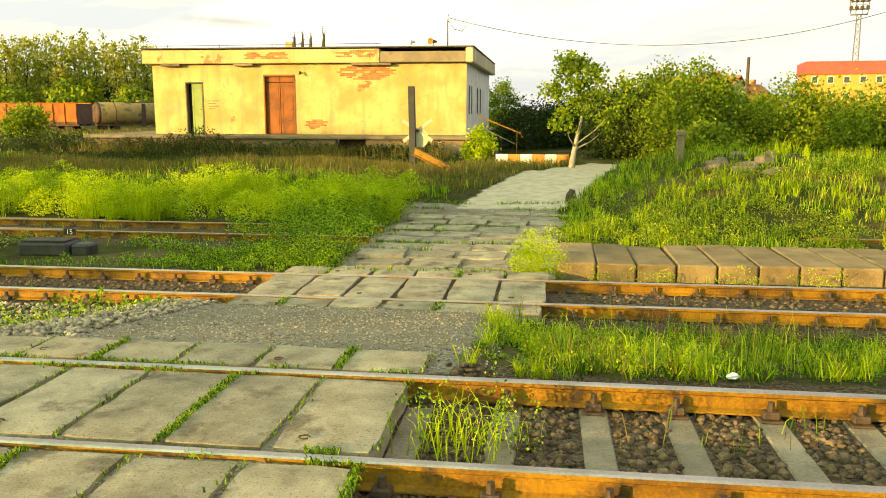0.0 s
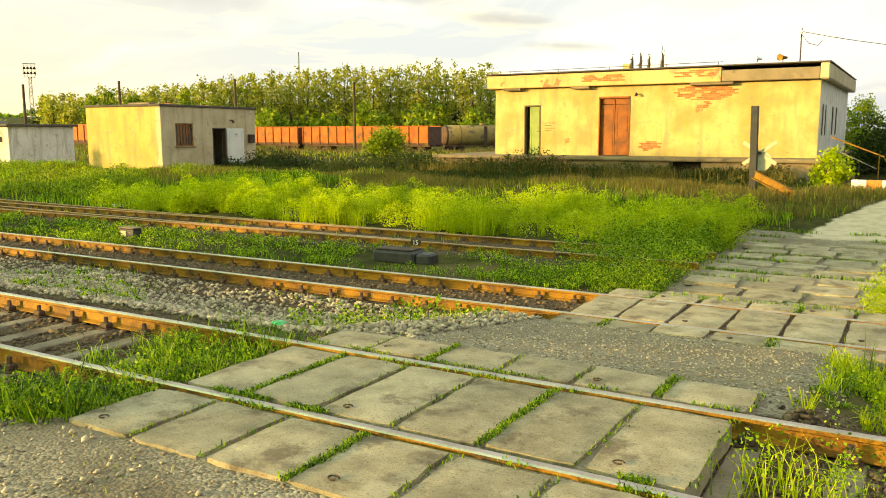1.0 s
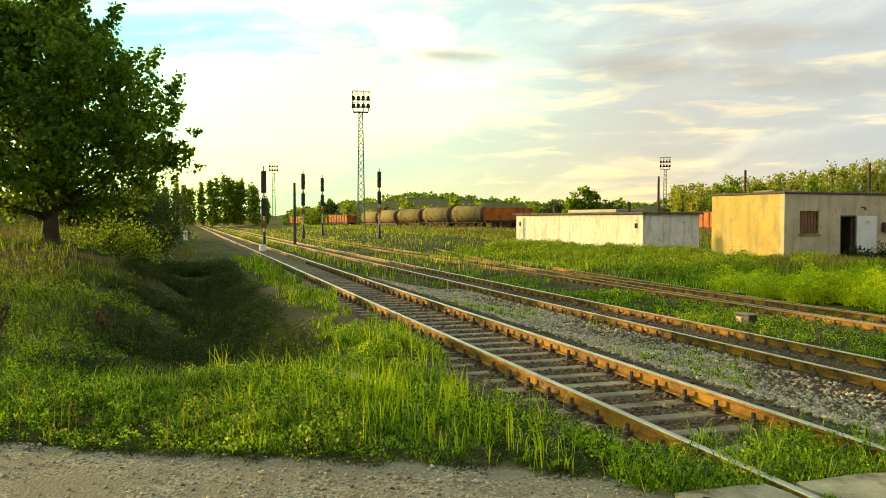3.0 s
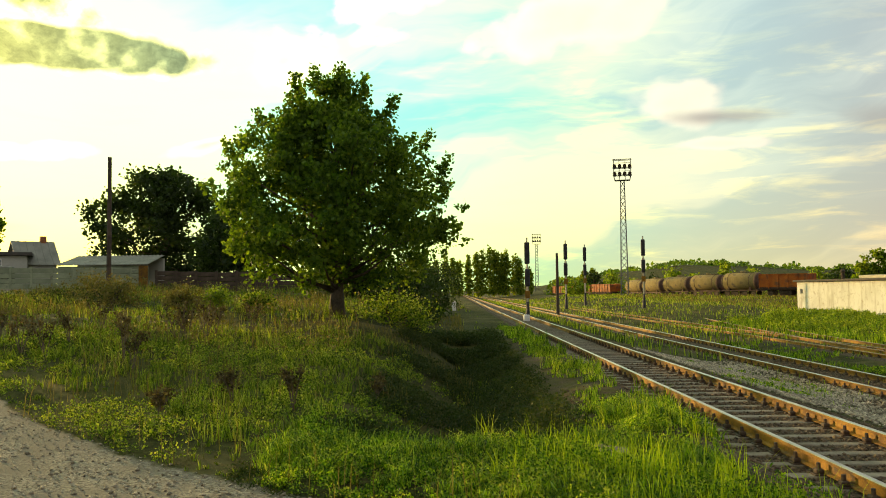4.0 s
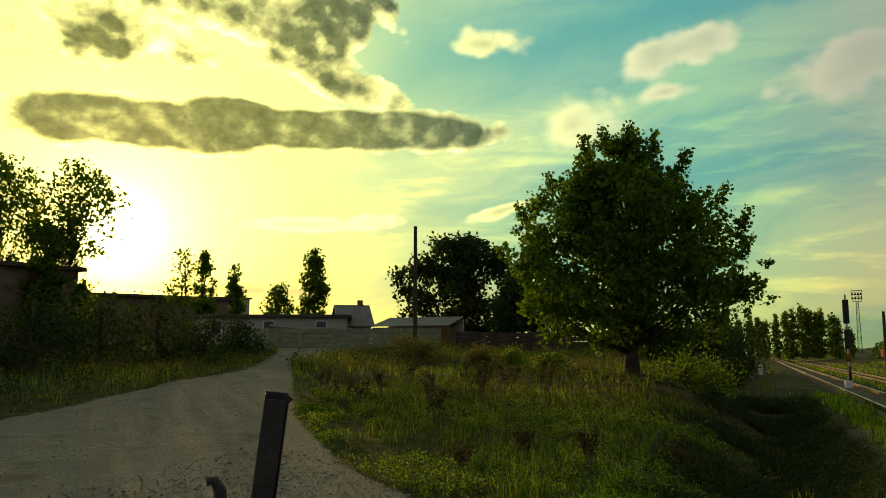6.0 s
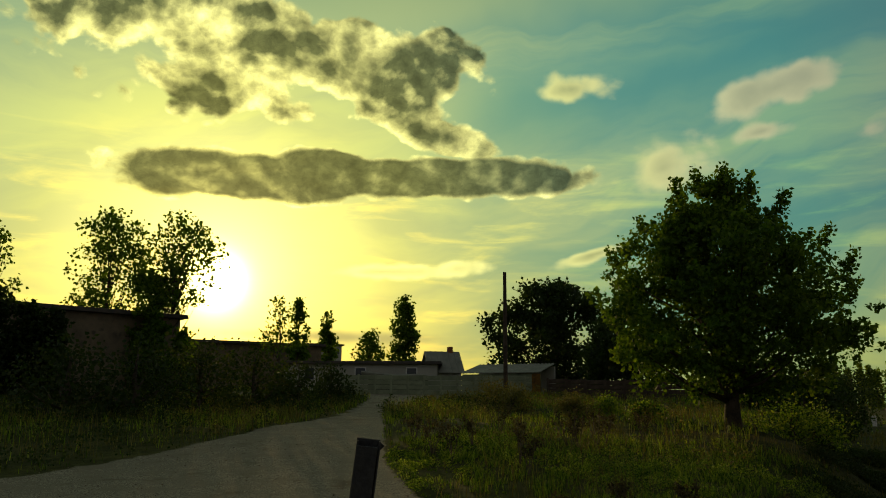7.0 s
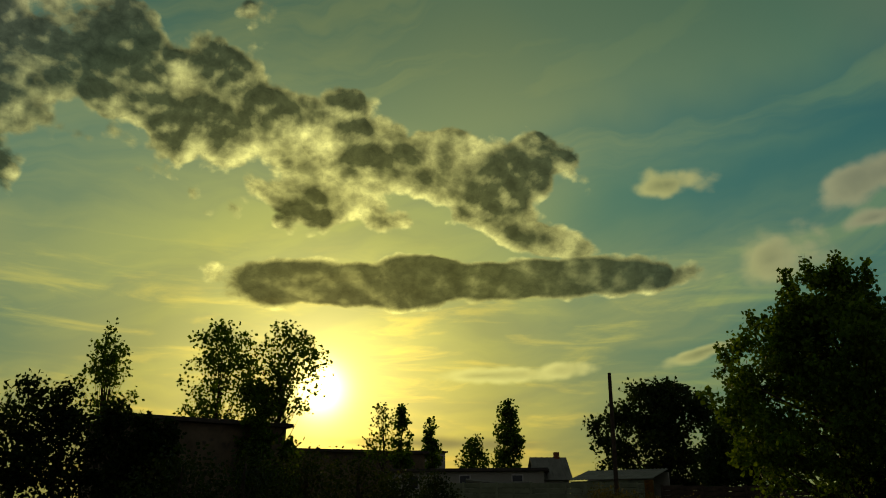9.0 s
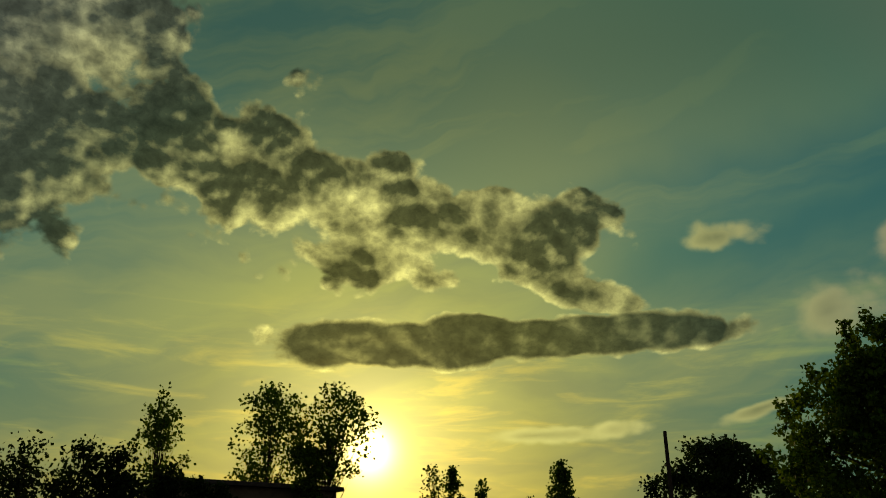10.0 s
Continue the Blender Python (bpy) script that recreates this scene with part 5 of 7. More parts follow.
def pole(yaw, d, top, r=0.14, label="weathered wooden pole without wires", lean=0.0, base=None):
    p = polar(yaw, d)
    z = ground_at(p.x, p.y) - 0.3 if base is None else base
    ob = part("wooden_pole", tube([(0, 0, 0), (lean * 0.5, 0, (top - z) * 0.5), (lean, 0, top - z)], [r, r * 0.9, r * 0.75], 9), POLE_WOOD)
    ob.matrix_basis = pose(p.x, p.y, z)
    tagged(ob, label, "pole", "poles of the yard")


for yaw, d, top in ((82.66, 84, 5.75), (36.55, 88, 7.2), (44.55, 112, 8.9), (51.84, 112, 8.4), (57.39, 120, 8.2), (113.13, 60.0, 11.5), (-12.85, 75, 6.4)):
    pole(yaw, d, top, 0.17 if d < 90 else 0.2)
for k, (yaw, d) in enumerate(((89.95, 82), (84.85, 58))):
    p = polar(yaw, d)
    b = thing("white_marker_stone", pose(p.x, p.y, ground_at(p.x, p.y)), "small white track marker stones in the grass", "marker stone", "marker stones")
    part("stone", box(-0.45, -0.1, -0.2, 0.2, -0.1, 0.85 - 0.45 * k, 0.04), WHITE_PAINT, b)
    part("stone", box(0.1, 0.45, -0.2, 0.2, -0.1, 0.9 - 0.45 * k, 0.04), WHITE_PAINT, b)
p = polar(40.26, 800)
ant = part("radio_mast", tube([(0, 0, 0), (0, 0, 72)], [0.9, 0.5], 5), GALVANISED)
ant.matrix_basis = pose(p.x, p.y, 5)
tagged(ant, "thin distant radio mast above the wood", "radio mast")

# overhead wire over the road, from the shed's roof
a, b = Vector((-4.6, 37.2, 6.05)), polar(-26.0, 46.0, 8.2)
pts = [a.lerp(b, k / 24) - Vector((0, 0, 2.1 * 4 * (k / 24) * (1 - k / 24))) for k in range(25)]
wire = part("overhead_wire", tube(pts, [0.013] * 25, 5), IRON)
tagged(wire, "slack overhead cable hung across the road", "cable")
br = thing("cable_bracket", pose(-4.6, 37.2, 4.6), "rusty bracket with an insulator on the shed's roof", "bracket")
part("stem", tube([(0, 0, 0), (0, 0, 1.4), (0.02, 0, 1.6)], [0.03, 0.025, 0.02], 6), IRON, br)
part("insulator", tube([(0, 0, 1.36), (0, 0, 1.42), (0, 0, 1.5)], [0.03, 0.08, 0.04], 8), WHITE_PAINT, br)
part("loop", tube([(0.02, 0, 1.3), (0.3, 0, 0.95), (0.65, -0.05, 0.85), (0.85, -0.05, 1.1)], [0.015] * 4, 5), IRON, br)


# ---- steel post at the road ----
def build_bollard():
    p = polar(126.0, 3.62)
    post = thing("steel_post", pose(p.x, p.y, -0.08, 0, 0, 124) @ pose(0, 0, 0, 0, 6.5, 0), "leaning black steel channel post with chipped paint", "post")
    top = 1.92
    bm = bmesh.new()
    add_box(bm, -0.052, 0.052, 0.03, 0.037, 0, top, 0.002)
    add_box(bm, -0.052, -0.044, -0.03, 0.029, 0, top - 0.01, 0.002)
    add_box(bm, 0.044, 0.052, -0.03, 0.029, 0, top - 0.005, 0.002)
    part("channel", bm, BLACK_STEEL_AND_SHADE, post)
    part("front_plate", box(-0.05, 0.04, -0.04, -0.031, 0, top - 0.03, 0.002), BLACK_STEEL_AND_SHADE, post)
    part("flared_lip", tube([(0.03, -0.01, top - 0.06), (0.06, -0.01, top - 0.015)], [0.008, 0.012], 6), BLACK_STEEL_AND_SHADE, post)
    stub = thing("bent_steel_stub", pose(*polar(126.1, 3.6, -0.08), 0, 0, 124), "short bent black iron stub beside the post", "stub")
    part("bar", tube([(0, 0, 0), (0, 0, 1.45), (-0.005, 0, 1.51), (-0.03, 0, 1.55), (-0.06, 0, 1.545)], [0.03, 0.028, 0.026, 0.022, 0.02], 8), BLACK_STEEL_AND_SHADE, stub)
    part("link", tube([(0.0, 0, 1.37), (0.09, 0.01, 1.34), (0.17, 0.02, 1.38)], [0.018, 0.016, 0.018], 7), IRON, stub)
    part("bolt", tube([(0.05, -0.05, 1.26), (0.05, 0.06, 1.26)], [0.022, 0.022], 6), IRON, stub)


build_bollard()


# ---- beyond the road: fence, sheds, houses ----
def panel_fence(yaw_a, d_a, yaw_b, d_b, height, label, material, base_off=0.0, bays=14):
    a, b = polar(yaw_a, d_a), polar(yaw_b, d_b)
    fence = thing("concrete_fence", pose(0, 0, 0), label, "fence", kind="structure")
    t = math.atan2((b - a).y, (b - a).x)
    step = (b - a).length / bays
    bm = box(0.06, step - 0.06, -0.03, 0.03, 0, height / 4 - 0.025, 0.02)
    plank = bpy.data.meshes.new("fence_panel")
    bm.to_mesh(plank)
    bm.free()
    plank.materials.append(material)
    bm = box(-0.08, 0.08, -0.08, 0.08, -0.5, height + 0.06, 0.015)
    stake = bpy.data.meshes.new("fence_post")
    bm.to_mesh(stake)
    bm.free()
    stake.materials.append(material)
    for k in range(bays):
        q = a.lerp(b, k / bays)
        z = ground_at(q.x, q.y) + base_off
        share("fence_post", stake, fence, pose(q.x, q.y, z, 0, 0, math.degrees(t)))
        for j in range(4):
            share("fence_panel", plank, fence, pose(q.x, q.y, z + j * height / 4, 0, rng.normal(0, 0.15), math.degrees(t)))
    return fence


panel_fence(124.5, 68, 110.6, 66, 1.55, "grey-green concrete panel fence along the road", FENCE, 0.0, 12)
panel_fence(110.2, 62, 98.0, 58, 1.35, "dark plank fence behind the grass", POLE_WOOD, 0.0, 9)


def gable_house(name, yaw, d, w, depth, eave, ridge, base, roof, wall, label, turn=0.0, windows=2):
    p = polar(yaw, d)
    house = thing(name, pose(p.x, p.y, base, 0, 0, yaw + turn), label, "house")
    bm = bmesh.new()
    e, r = eave - base, ridge - base
    for s in (-1, 1):
        f = [bm.verts.new(v) for v in ((s * w / 2, -depth / 2, 0), (s * w / 2, depth / 2, 0), (s * w / 2, depth / 2, e), (s * w / 2, 0, r - 0.1), (s * w / 2, -depth / 2, e))]
        bm.faces.new(f)
    bm.verts.ensure_lookup_table()
    v = list(bm.verts)
    bm.faces.new((v[0], v[5], v[9], v[4]))
    bm.faces.new((v[1], v[6], v[7], v[2]))
    part("outer_wall", bm, wall, house)
    for s in (-1, 1):
        slope = math.degrees(math.atan2(r - e, depth / 2))
        l = math.hypot(depth / 2, r - e) + 0.4
        pane = part("roof_slope", box(-w / 2 - 0.3, w / 2 + 0.3, 0, l, 0.0, 0.1, 0.02), roof, house)
        pane.matrix_basis = pose(0, 0, r, 0, 0, 90 + s * 90) @ pose(0, 0, 0, -slope, 0, 0)
        for k in range(int(w / 0.6)):
            rib = part("roof_rib", box(-0.03, 0.03, 0.02, l - 0.02, 0.1, 0.14), roof, house)
            rib.matrix_basis = pane.matrix_basis @ pose(-w / 2 + 0.3 + 0.6 * k, 0, 0)
    part("chimney", box(w * 0.2, w * 0.2 + 0.5, -0.25, 0.25, r - 0.4, r + 0.55, 0.03), BRICK, house)
    for k in range(windows):
        x = -w / 2 + (k + 1) * w / (windows + 1)
        part("window", box(x - 0.4, x + 0.4, -depth / 2 - 0.03, -depth / 2 + 0.05, e * 0.35, e * 0.8, 0.02), GLASS, house)


gable_house("shed_house", 117.6, 82, 3.0, 4.6, 4.9, 6.85, 2.6, SHEET, FAR_WALL, "small house with a pale sheet-metal gable roof", 12, 0)
gable_house("tiled_house", -9.8, 88, 8.0, 9.0, 3.2, 5.3, -0.2, TILE, FAR_WALL, "tiled-roof house behind the bushes", -20)
gable_house("tiled_house", -12.8, 92, 5.0, 6.0, 2.4, 4.6, -0.2, TILE, FAR_WALL, "small tiled house half hidden by bushes", 60)


def flat_building(name, yaw_a, d_a, yaw_b, d_b, base, top, depth, wall, roof, label, rows=1, cols=0, roof_h=0.3):
    a, b = polar(yaw_a, d_a), polar(yaw_b, d_b)
    w = (b - a).length
    t = math.degrees(math.atan2((b - a).y, (b - a).x))
    house = thing(name, pose(a.x, a.y, base, 0, 0, t), label, "building")
    h = top - base
    part("outer_wall", box(0, w, 0, depth, 0, h - roof_h, 0.02), wall, house)
    part("roof", box(-0.4, w + 0.4, -0.4, depth + 0.4, h - roof_h + 0.004, h, 0.03), roof, house)
    for r in range(rows):
        for c in range(cols):
            x, z = w * (c + 0.5) / cols, (h - roof_h) * (r + 0.45) / rows
            win = part("window", box(x - 0.55, x + 0.55, -0.05, 0.0 - 0.004, z, z + 1.3, 0.02), WHITE_PAINT, house)
            part("pane", box(x - 0.45, x + 0.45, -0.06, -0.052, z + 0.1, z + 1.2), GLASS, win)
    return house


flat_building("apartment_block", -16.4, 165, -27.0, 172, -0.5, 10.7, 12, FLAT_ORANGE, RED_ROOF, "orange apartment block with a bright red roof", 3, 12, 2.3)
flat_building("long_shed", 128.5, 80, 117.9, 78, 2.6, 5.75, 8, FAR_WALL, ROOF_FELT, "long low pale shed with a dark roof behind the fence", 1, 3)
flat_building("far_block", 127.2, 150, 124.6, 152, 2.8, 12.3, 12, FAR_WALL, ROOF_FELT, "distant flat-roofed block against the sunset", 3, 4)
flat_building("dark_hall", 135.4, 88, 126.0, 92, 2.8, 8.2, 10, OLD_CONCRETE, ROOF_FELT, "long dark hall under the low sun", 0, 0)
flat_building("dark_barn", 146.0, 56, 135.5, 60, 1.8, 7.9, 9, OLD_CONCRETE, ROOF_FELT, "dark barn with a sloping roof in the shade", 0, 0)
# lean-to of corrugated sheet behind the fence
lean = thing("lean_to", pose(*polar(115.6, 70, 2.6), 0, 0, 24), "sagging lean-to roofed with pale corrugated sheets", "shed")
q = polar(110.2, 67.5) - polar(115.6, 70)
L = q.length
bm = bmesh.new()
waves = [(L * k / 88, 0.035 * math.sin(k * math.pi / 2 + 0.4)) for k in range(89)]
rows = [[bm.verts.new((u, v, h + dz)) for u, h in waves] for v, dz in ((-2.0, 0.0), (2.2, 0.0), (2.2, 0.03), (-2.0, 0.03))]
for r in range(4):
    for k in range(88):
        bm.faces.new((rows[r][k], rows[r][k + 1], rows[(r + 1) % 4][k + 1], rows[(r + 1) % 4][k]))
bmesh.ops.recalc_face_normals(bm, faces=bm.faces)
sheet = part("sheet_roof", bm, SHEET, lean)
lean.matrix_basis = pose(*polar(115.6, 70, 2.6), 0, 0, math.degrees(math.atan2(q.y, q.x)))
sheet.matrix_basis = pose(0, 0, 2.1, 12, 0, 0)
part("back_wall", box(0, L, 1.8, 2.0, -0.2, 2.3), FAR_WALL, lean)
part("front_wall", box(0.05, L - 0.05, -1.75, -1.6, -0.2, 1.6), FENCE, lean)
part("gate", box(L - 0.7, L - 0.02, -1.95, -1.78, -0.3, 1.6, 0.02), RUST, lean, "rust-red metal gate")
# sagging sheet roof over the middle shed
sag = thing("sheet_shelter", pose(*polar(123.2, 72, 2.7)), "sagging sheet-metal shelter roof over openings painted dark as shade", "shed")
q = polar(118.9, 71) - polar(123.2, 72)
sag.matrix_basis = pose(*polar(123.2, 72, 2.7), 0, 0, math.degrees(math.atan2(q.y, q.x)))
part("sheet_roof", tube([(0, 0, 1.75), (q.length * 0.5, 0, 1.45), (q.length, 0, 1.5)], [0.16, 0.14, 0.14], 6), SHEET, sag)
part("roof_panel", box(0, q.length, 0.1, 3.0, 1.5, 1.6, 0.02), SHEET, sag)
# back wall coloured near-black for the shade under the roof
part("back_wall", box(0, q.length, 2.9, 3.0, -0.2, 1.5), INSIDE_SHADE, sag)
for k in range(4):
    part("prop", tube([(0.2 + k * (q.length - 0.4) / 3, 0.1, -0.3), (0.2 + k * (q.length - 0.4) / 3, 0.1, 1.5)], [0.06, 0.06], 6), WOOD, sag)


# ---- plants ----
def leaf_mesh(name, centres, size, material, droop=0.3, slim=0.42):
    """Many small pointed leaves, one four-cornered face each, slightly folded by chance of direction."""
    n = len(centres)
    size = np.broadcast_to(size, (n,)) * rng.uniform(0.6, 1.25, n)
    d = rng.normal(0, 1, (n, 3))
    d[:, 2] -= droop
    d /= np.linalg.norm(d, axis=1)[:, None]
    u = np.cross(d, rng.normal(0, 1, (n, 3)))
    u /= np.linalg.norm(u, axis=1)[:, None]
    a, b = d * size[:, None], u * (size * slim)[:, None]
    v = np.stack([centres, centres + a * 0.45 + b, centres + a, centres + a * 0.45 - b], 1).reshape(-1, 3)
    return np_mesh(name, v, np.arange(4 * n).reshape(-1, 4), material)


def blade_mesh(name, x, y, height, width, material, bend=0.45):
    """Grass blades, rooted on the ground."""
    n = len(x)
    z = terrain(x, y) - 0.02
    turn, side = rng.uniform(0, 2 * np.pi, n), rng.uniform(0, 2 * np.pi, n)
    h = height * rng.uniform(0.55, 1.2, n)
    lean = bend * h * rng.uniform(0.15 if bend < 1 else 0.4, 1.0, n)
    base = np.stack([x, y, z], 1)
    w = np.stack([np.cos(side), np.sin(side), np.zeros(n)], 1) * (width * rng.uniform(0.7, 1.3, n) / 2)[:, None]
    go = np.stack([np.cos(turn), np.sin(turn), np.zeros(n)], 1) * lean[:, None]
    up = np.stack([np.zeros(n), np.zeros(n), h], 1)
    mid = base + go * 0.3 + up * 0.6
    v = np.stack([base - w, base + w, mid - w * 0.75, mid + w * 0.75, base + go + up * np.sqrt(np.clip(1 - (lean / h) ** 2, 0.2, 1))[:, None]], 1).reshape(-1, 3)
    k = np.arange(n)[:, None] * 5
    f = np.concatenate([k + [0, 1, 3], k + [0, 3, 2], k + [2, 3, 4]], 1).reshape(-1, 3)
    return np_mesh(name, v, f, material)


def speckle(x, y, k, s):
    """A patchy field between 0 and 1."""
    return 0.5 + 0.25 * (np.sin(x * k + 1.7 * np.sin(y * k * 0.7 + s)) + np.sin(y * k * 1.2 + 1.3 * np.sin(x * k * 0.8 + 2 * s)))


def free(x, y, room=0.5):
    """Where no road, track bed, slab or building takes the place."""
    q = zones(x, y)
    ok = (q[..., 0] < room) & (q[..., 2] < 0.4)
    ok &= ~((x > -20.7) & (x < -3.2) & (y > 34.2) & (y < 50))
    ok &= ~((x > -39.4) & (x < -33.4) & (y > 28.4) & (y < 37)) & ~((x > -68) & (x < -49) & (y > 28.2) & (y < 36))
    ok &= ~((x > -3.6) & (x < 0.35) & (y > 9.8) & (y < 21.8)) & ~((x > 0.1) & (x < 29.5) & (y > 12.9) & (y < 14.95))
    ok &= ~((np.abs(x + 9.1) < 1.5) & (np.abs(y - 13.9) < 0.75))
    return ok


def scatter(n, x0, x1, y0, y1, keep):
    x, y = rng.uniform(x0, x1, n), rng.uniform(y0, y1, n)
    k = keep(x, y) > rng.uniform(0, 1, n)
    return x[k], y[k]


def sward(name, label, n, area, keep, height, width, material, bend=0.45, tuft=1):
    """Grass over an area; with tuft, so many blades spring from each root."""
    x, y = scatter(n // tuft, *area, keep)
    if len(x):
        h = height(x, y) if callable(height) else np.full(len(x), height)
        if tuft > 1:
            h = np.repeat(h * rng.uniform(0.45, 1.35, len(h)), tuft)
            x, y = np.repeat(x, tuft), np.repeat(y, tuft)
            x, y = x + rng.normal(0, 0.14, len(x)) * h, y + rng.normal(0, 0.14, len(x)) * h
        d = np.hypot(x, y)
        w = np.maximum(width, d * 0.00055)
        tagged(new(name, blade_mesh(name, x, y, h, w, material, bend)), label, "grass", kind="stuff")


def off_track(x, y):
    return (zones(x, y)[..., 1] < 0.5)


def patchy(x, y, k, s, cut=0.45):
    """Clumps with bare spots between, at two sizes."""
    return np.clip((0.6 * speckle(x, y, k, s) + 0.4 * speckle(x, y, k * 3.7, s + 2.0) - cut) * 5.0, 0, 1)


def lively(x, y, lo, hi, k, s):
    return lo + (hi - lo) * patchy(x, y, k, s, 0.4) * (0.5 + 0.5 * speckle(x, y, k * 2.3, s + 1.0))


def herbs(name, label, n, area, keep, height, leaf, material, per=26, spread=0.16):
    """Leafy weeds: each plant a tuft of small leaves on the ground."""
    x, y = scatter(n, *area, keep)
    if not len(x):
        return
    h = (height(x, y) if callable(height) else np.full(len(x), height)) * rng.uniform(0.6, 1.2, len(x))
    x, y, h = np.repeat(x, per), np.repeat(y, per), np.repeat(h, per)
    t = rng.uniform(0.05, 1.0, len(x))
    r = spread * (0.5 + h) * np.sin(np.pi * np.clip(t * 0.85 + 0.1, 0, 1))
    a = rng.uniform(0, 2 * np.pi, len(x))
    q = np.sqrt(rng.uniform(0, 1, len(x)))
    c = np.stack([x + r * q * np.cos(a), y + r * q * np.sin(a), terrain(x, y) + t * h], 1)
    tagged(new(name, leaf_mesh(name, c, np.maximum(leaf, 0.0022 * np.hypot(x, y)), material, 0.0, 0.36)), label, "weeds", kind="stuff")


# near grass between the road and the first track, with the bare shoulder and the ditch slope left open
def bare(x, y):
    a = np.exp(-((x + 9.0) / 2.2) ** 2 - ((y - 3.5) / 0.6) ** 2)
    b = sm(-9.8, -11.2, x) * sm(0.9, 1.5, y) * (1 - sm(2.3, 2.8, y))
    return np.clip(1.3 * a + 0.35 * b, 0, 1)


NEAR = lambda x, y: free(x, y, 0.45) * np.where(y < 3.7, 1.0, 0.0) * (1 - bare(x, y))
DIP = lambda x, y: 1 - 0.9 * sm(-10.6, -12.6, x) * (1 - sm(1.6, 2.3, y))
RIM = lambda x, y: sm(0.1, 1.2, np.interp(y, EDGE_Y, EDGE_X) - x)
sward("grass", "fresh tufted grass beside the first track", 105000, (-14, -5.2, -2.2, 3.75), lambda x, y: NEAR(x, y) * DIP(x, y) * (0.15 + 0.85 * patchy(x, y, 1.7, 0.3, 0.36)), lambda x, y: lively(x, y, 0.1, 0.36, 1.7, 0.3) * (0.35 + 0.65 * RIM(x, y)), 0.011, BLADES, 1.2, 14)
herbs("weeds", "leafy weeds in the grass by the track", 5000, (-14, -5.3, -2.0, 3.6), lambda x, y: NEAR(x, y) * DIP(x, y) * patchy(x, y, 1.3, 1.3, 0.34), lambda x, y: (0.06 + 0.24 * speckle(x, y, 2.0, 0.3)) * (0.4 + 0.6 * RIM(x, y)), 0.03, BLADES, 40)
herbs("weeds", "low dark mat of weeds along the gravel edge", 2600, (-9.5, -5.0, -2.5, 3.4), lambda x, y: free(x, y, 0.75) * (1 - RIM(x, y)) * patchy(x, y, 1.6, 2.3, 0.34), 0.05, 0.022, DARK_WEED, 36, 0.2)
sward("grass", "tufts of long grass spilling over the rails", 5200, (-6.9, -5.12, 3.2, 6.1), lambda x, y: patchy(x, y, 2.2, 0.9, 0.34) * sm(-6.9, -5.7, x + 0.35 * (y - 4.6)), 0.34, 0.011, BLADES, 1.15, 13)
herbs("weeds", "leafy weeds over the rail at the slabs", 190, (-6.6, -5.12, 3.2, 5.9), lambda x, y: patchy(x, y, 2.2, 1.9, 0.36) * sm(-6.7, -5.6, x), 0.25, 0.035, BLADES, 46)
sward("grass", "strip of grass along the track shoulder", 26000, (-45, -10.5, 2.3, 3.6), lambda x, y: free(x, y) * patchy(x, y, 1.1, 2.0, 0.34) * sm(-10.3, -11.8, x) * sm(2.2, 2.8, y), lambda x, y: lively(x, y, 0.16, 0.46, 1.3, 2.0), 0.012, BLADES, 0.8, 12)
# stalks in the bright weed colour, painting sunlit tips onto the grass
sward("grass", "tall seeding stalks coloured as sunlit tips above the grass by the track", 3800, (-13, -5.3, 0.4, 3.6), lambda x, y: NEAR(x, y) * DIP(x, y) * (0.15 + 0.85 * patchy(x, y, 1.1, 2.1, 0.4)), 0.42, 0.011, YELLOW_WEED_AND_LIT, 0.5, 5)
sward("grass", "tall seeding stalks on the bank", 3000, (-26, -7, -10, 0.6), lambda x, y: free(x, y, 0.45) * patchy(x, y, 0.8, 3.1, 0.42), 0.5, 0.008, DRY, 0.3)
sward("grass", "tall seeding stalks between the tracks", 900, (-0.4, 11, 6.6, 9.6), lambda x, y: patchy(x, y, 1.1, 1.1, 0.4), 0.55, 0.008, BLADES, 0.3)
# between the tracks
sward("grass", "bright grass between the two tracks", 62000, (-0.75, 13, 6.35, 9.9), lambda x, y: free(x, y, 0.6) * (0.3 + 0.7 * patchy(x, y, 1.4, 1.2, 0.32)) * sm(6.3, 6.9, y), lambda x, y: lively(x, y, 0.08, 0.32, 1.9, 1.2), 0.011, BLADES, 1.25, 14)
# brighter copy of the tufts: sunlight put into their colour
sward("grass", "tufts coloured yellow-green as sunlit grass between the two tracks", 16000, (-0.7, 12, 6.4, 9.5), lambda x, y: patchy(x, y, 1.6, 4.2, 0.4) * sm(6.3, 6.7, y), lambda x, y: lively(x, y, 0.15, 0.36, 1.6, 4.2), 0.012, YELLOW_WEED_AND_LIT, 1.2, 16)
sward("grass", "yellowed stalks between the two tracks", 5200, (0.0, 12, 6.5, 9.6), lambda x, y: patchy(x, y, 1.1, 3.4, 0.5), 0.4, 0.009, DRY, 0.5)
herbs("weeds", "leafy weeds between the tracks", 1400, (-0.6, 11, 6.6, 9.8), lambda x, y: patchy(x, y, 1.3, 0.4), 0.18, 0.03, YELLOW_WEED_AND_LIT)
herbs("weeds", "green weed patches on the stones", 900, (-26, -4.8, 6.5, 9.9), lambda x, y: (patchy(x, y, 0.8, 0.5, 0.62)) * 0.6 + (np.hypot(x + 6.0, (y - 8.3) * 1.6) < 1.25) * 0.9, lambda x, y: 0.08 + 0.2 * (np.hypot(x + 6.0, (y - 8.3) * 1.6) < 1.25), 0.05, BLADES)
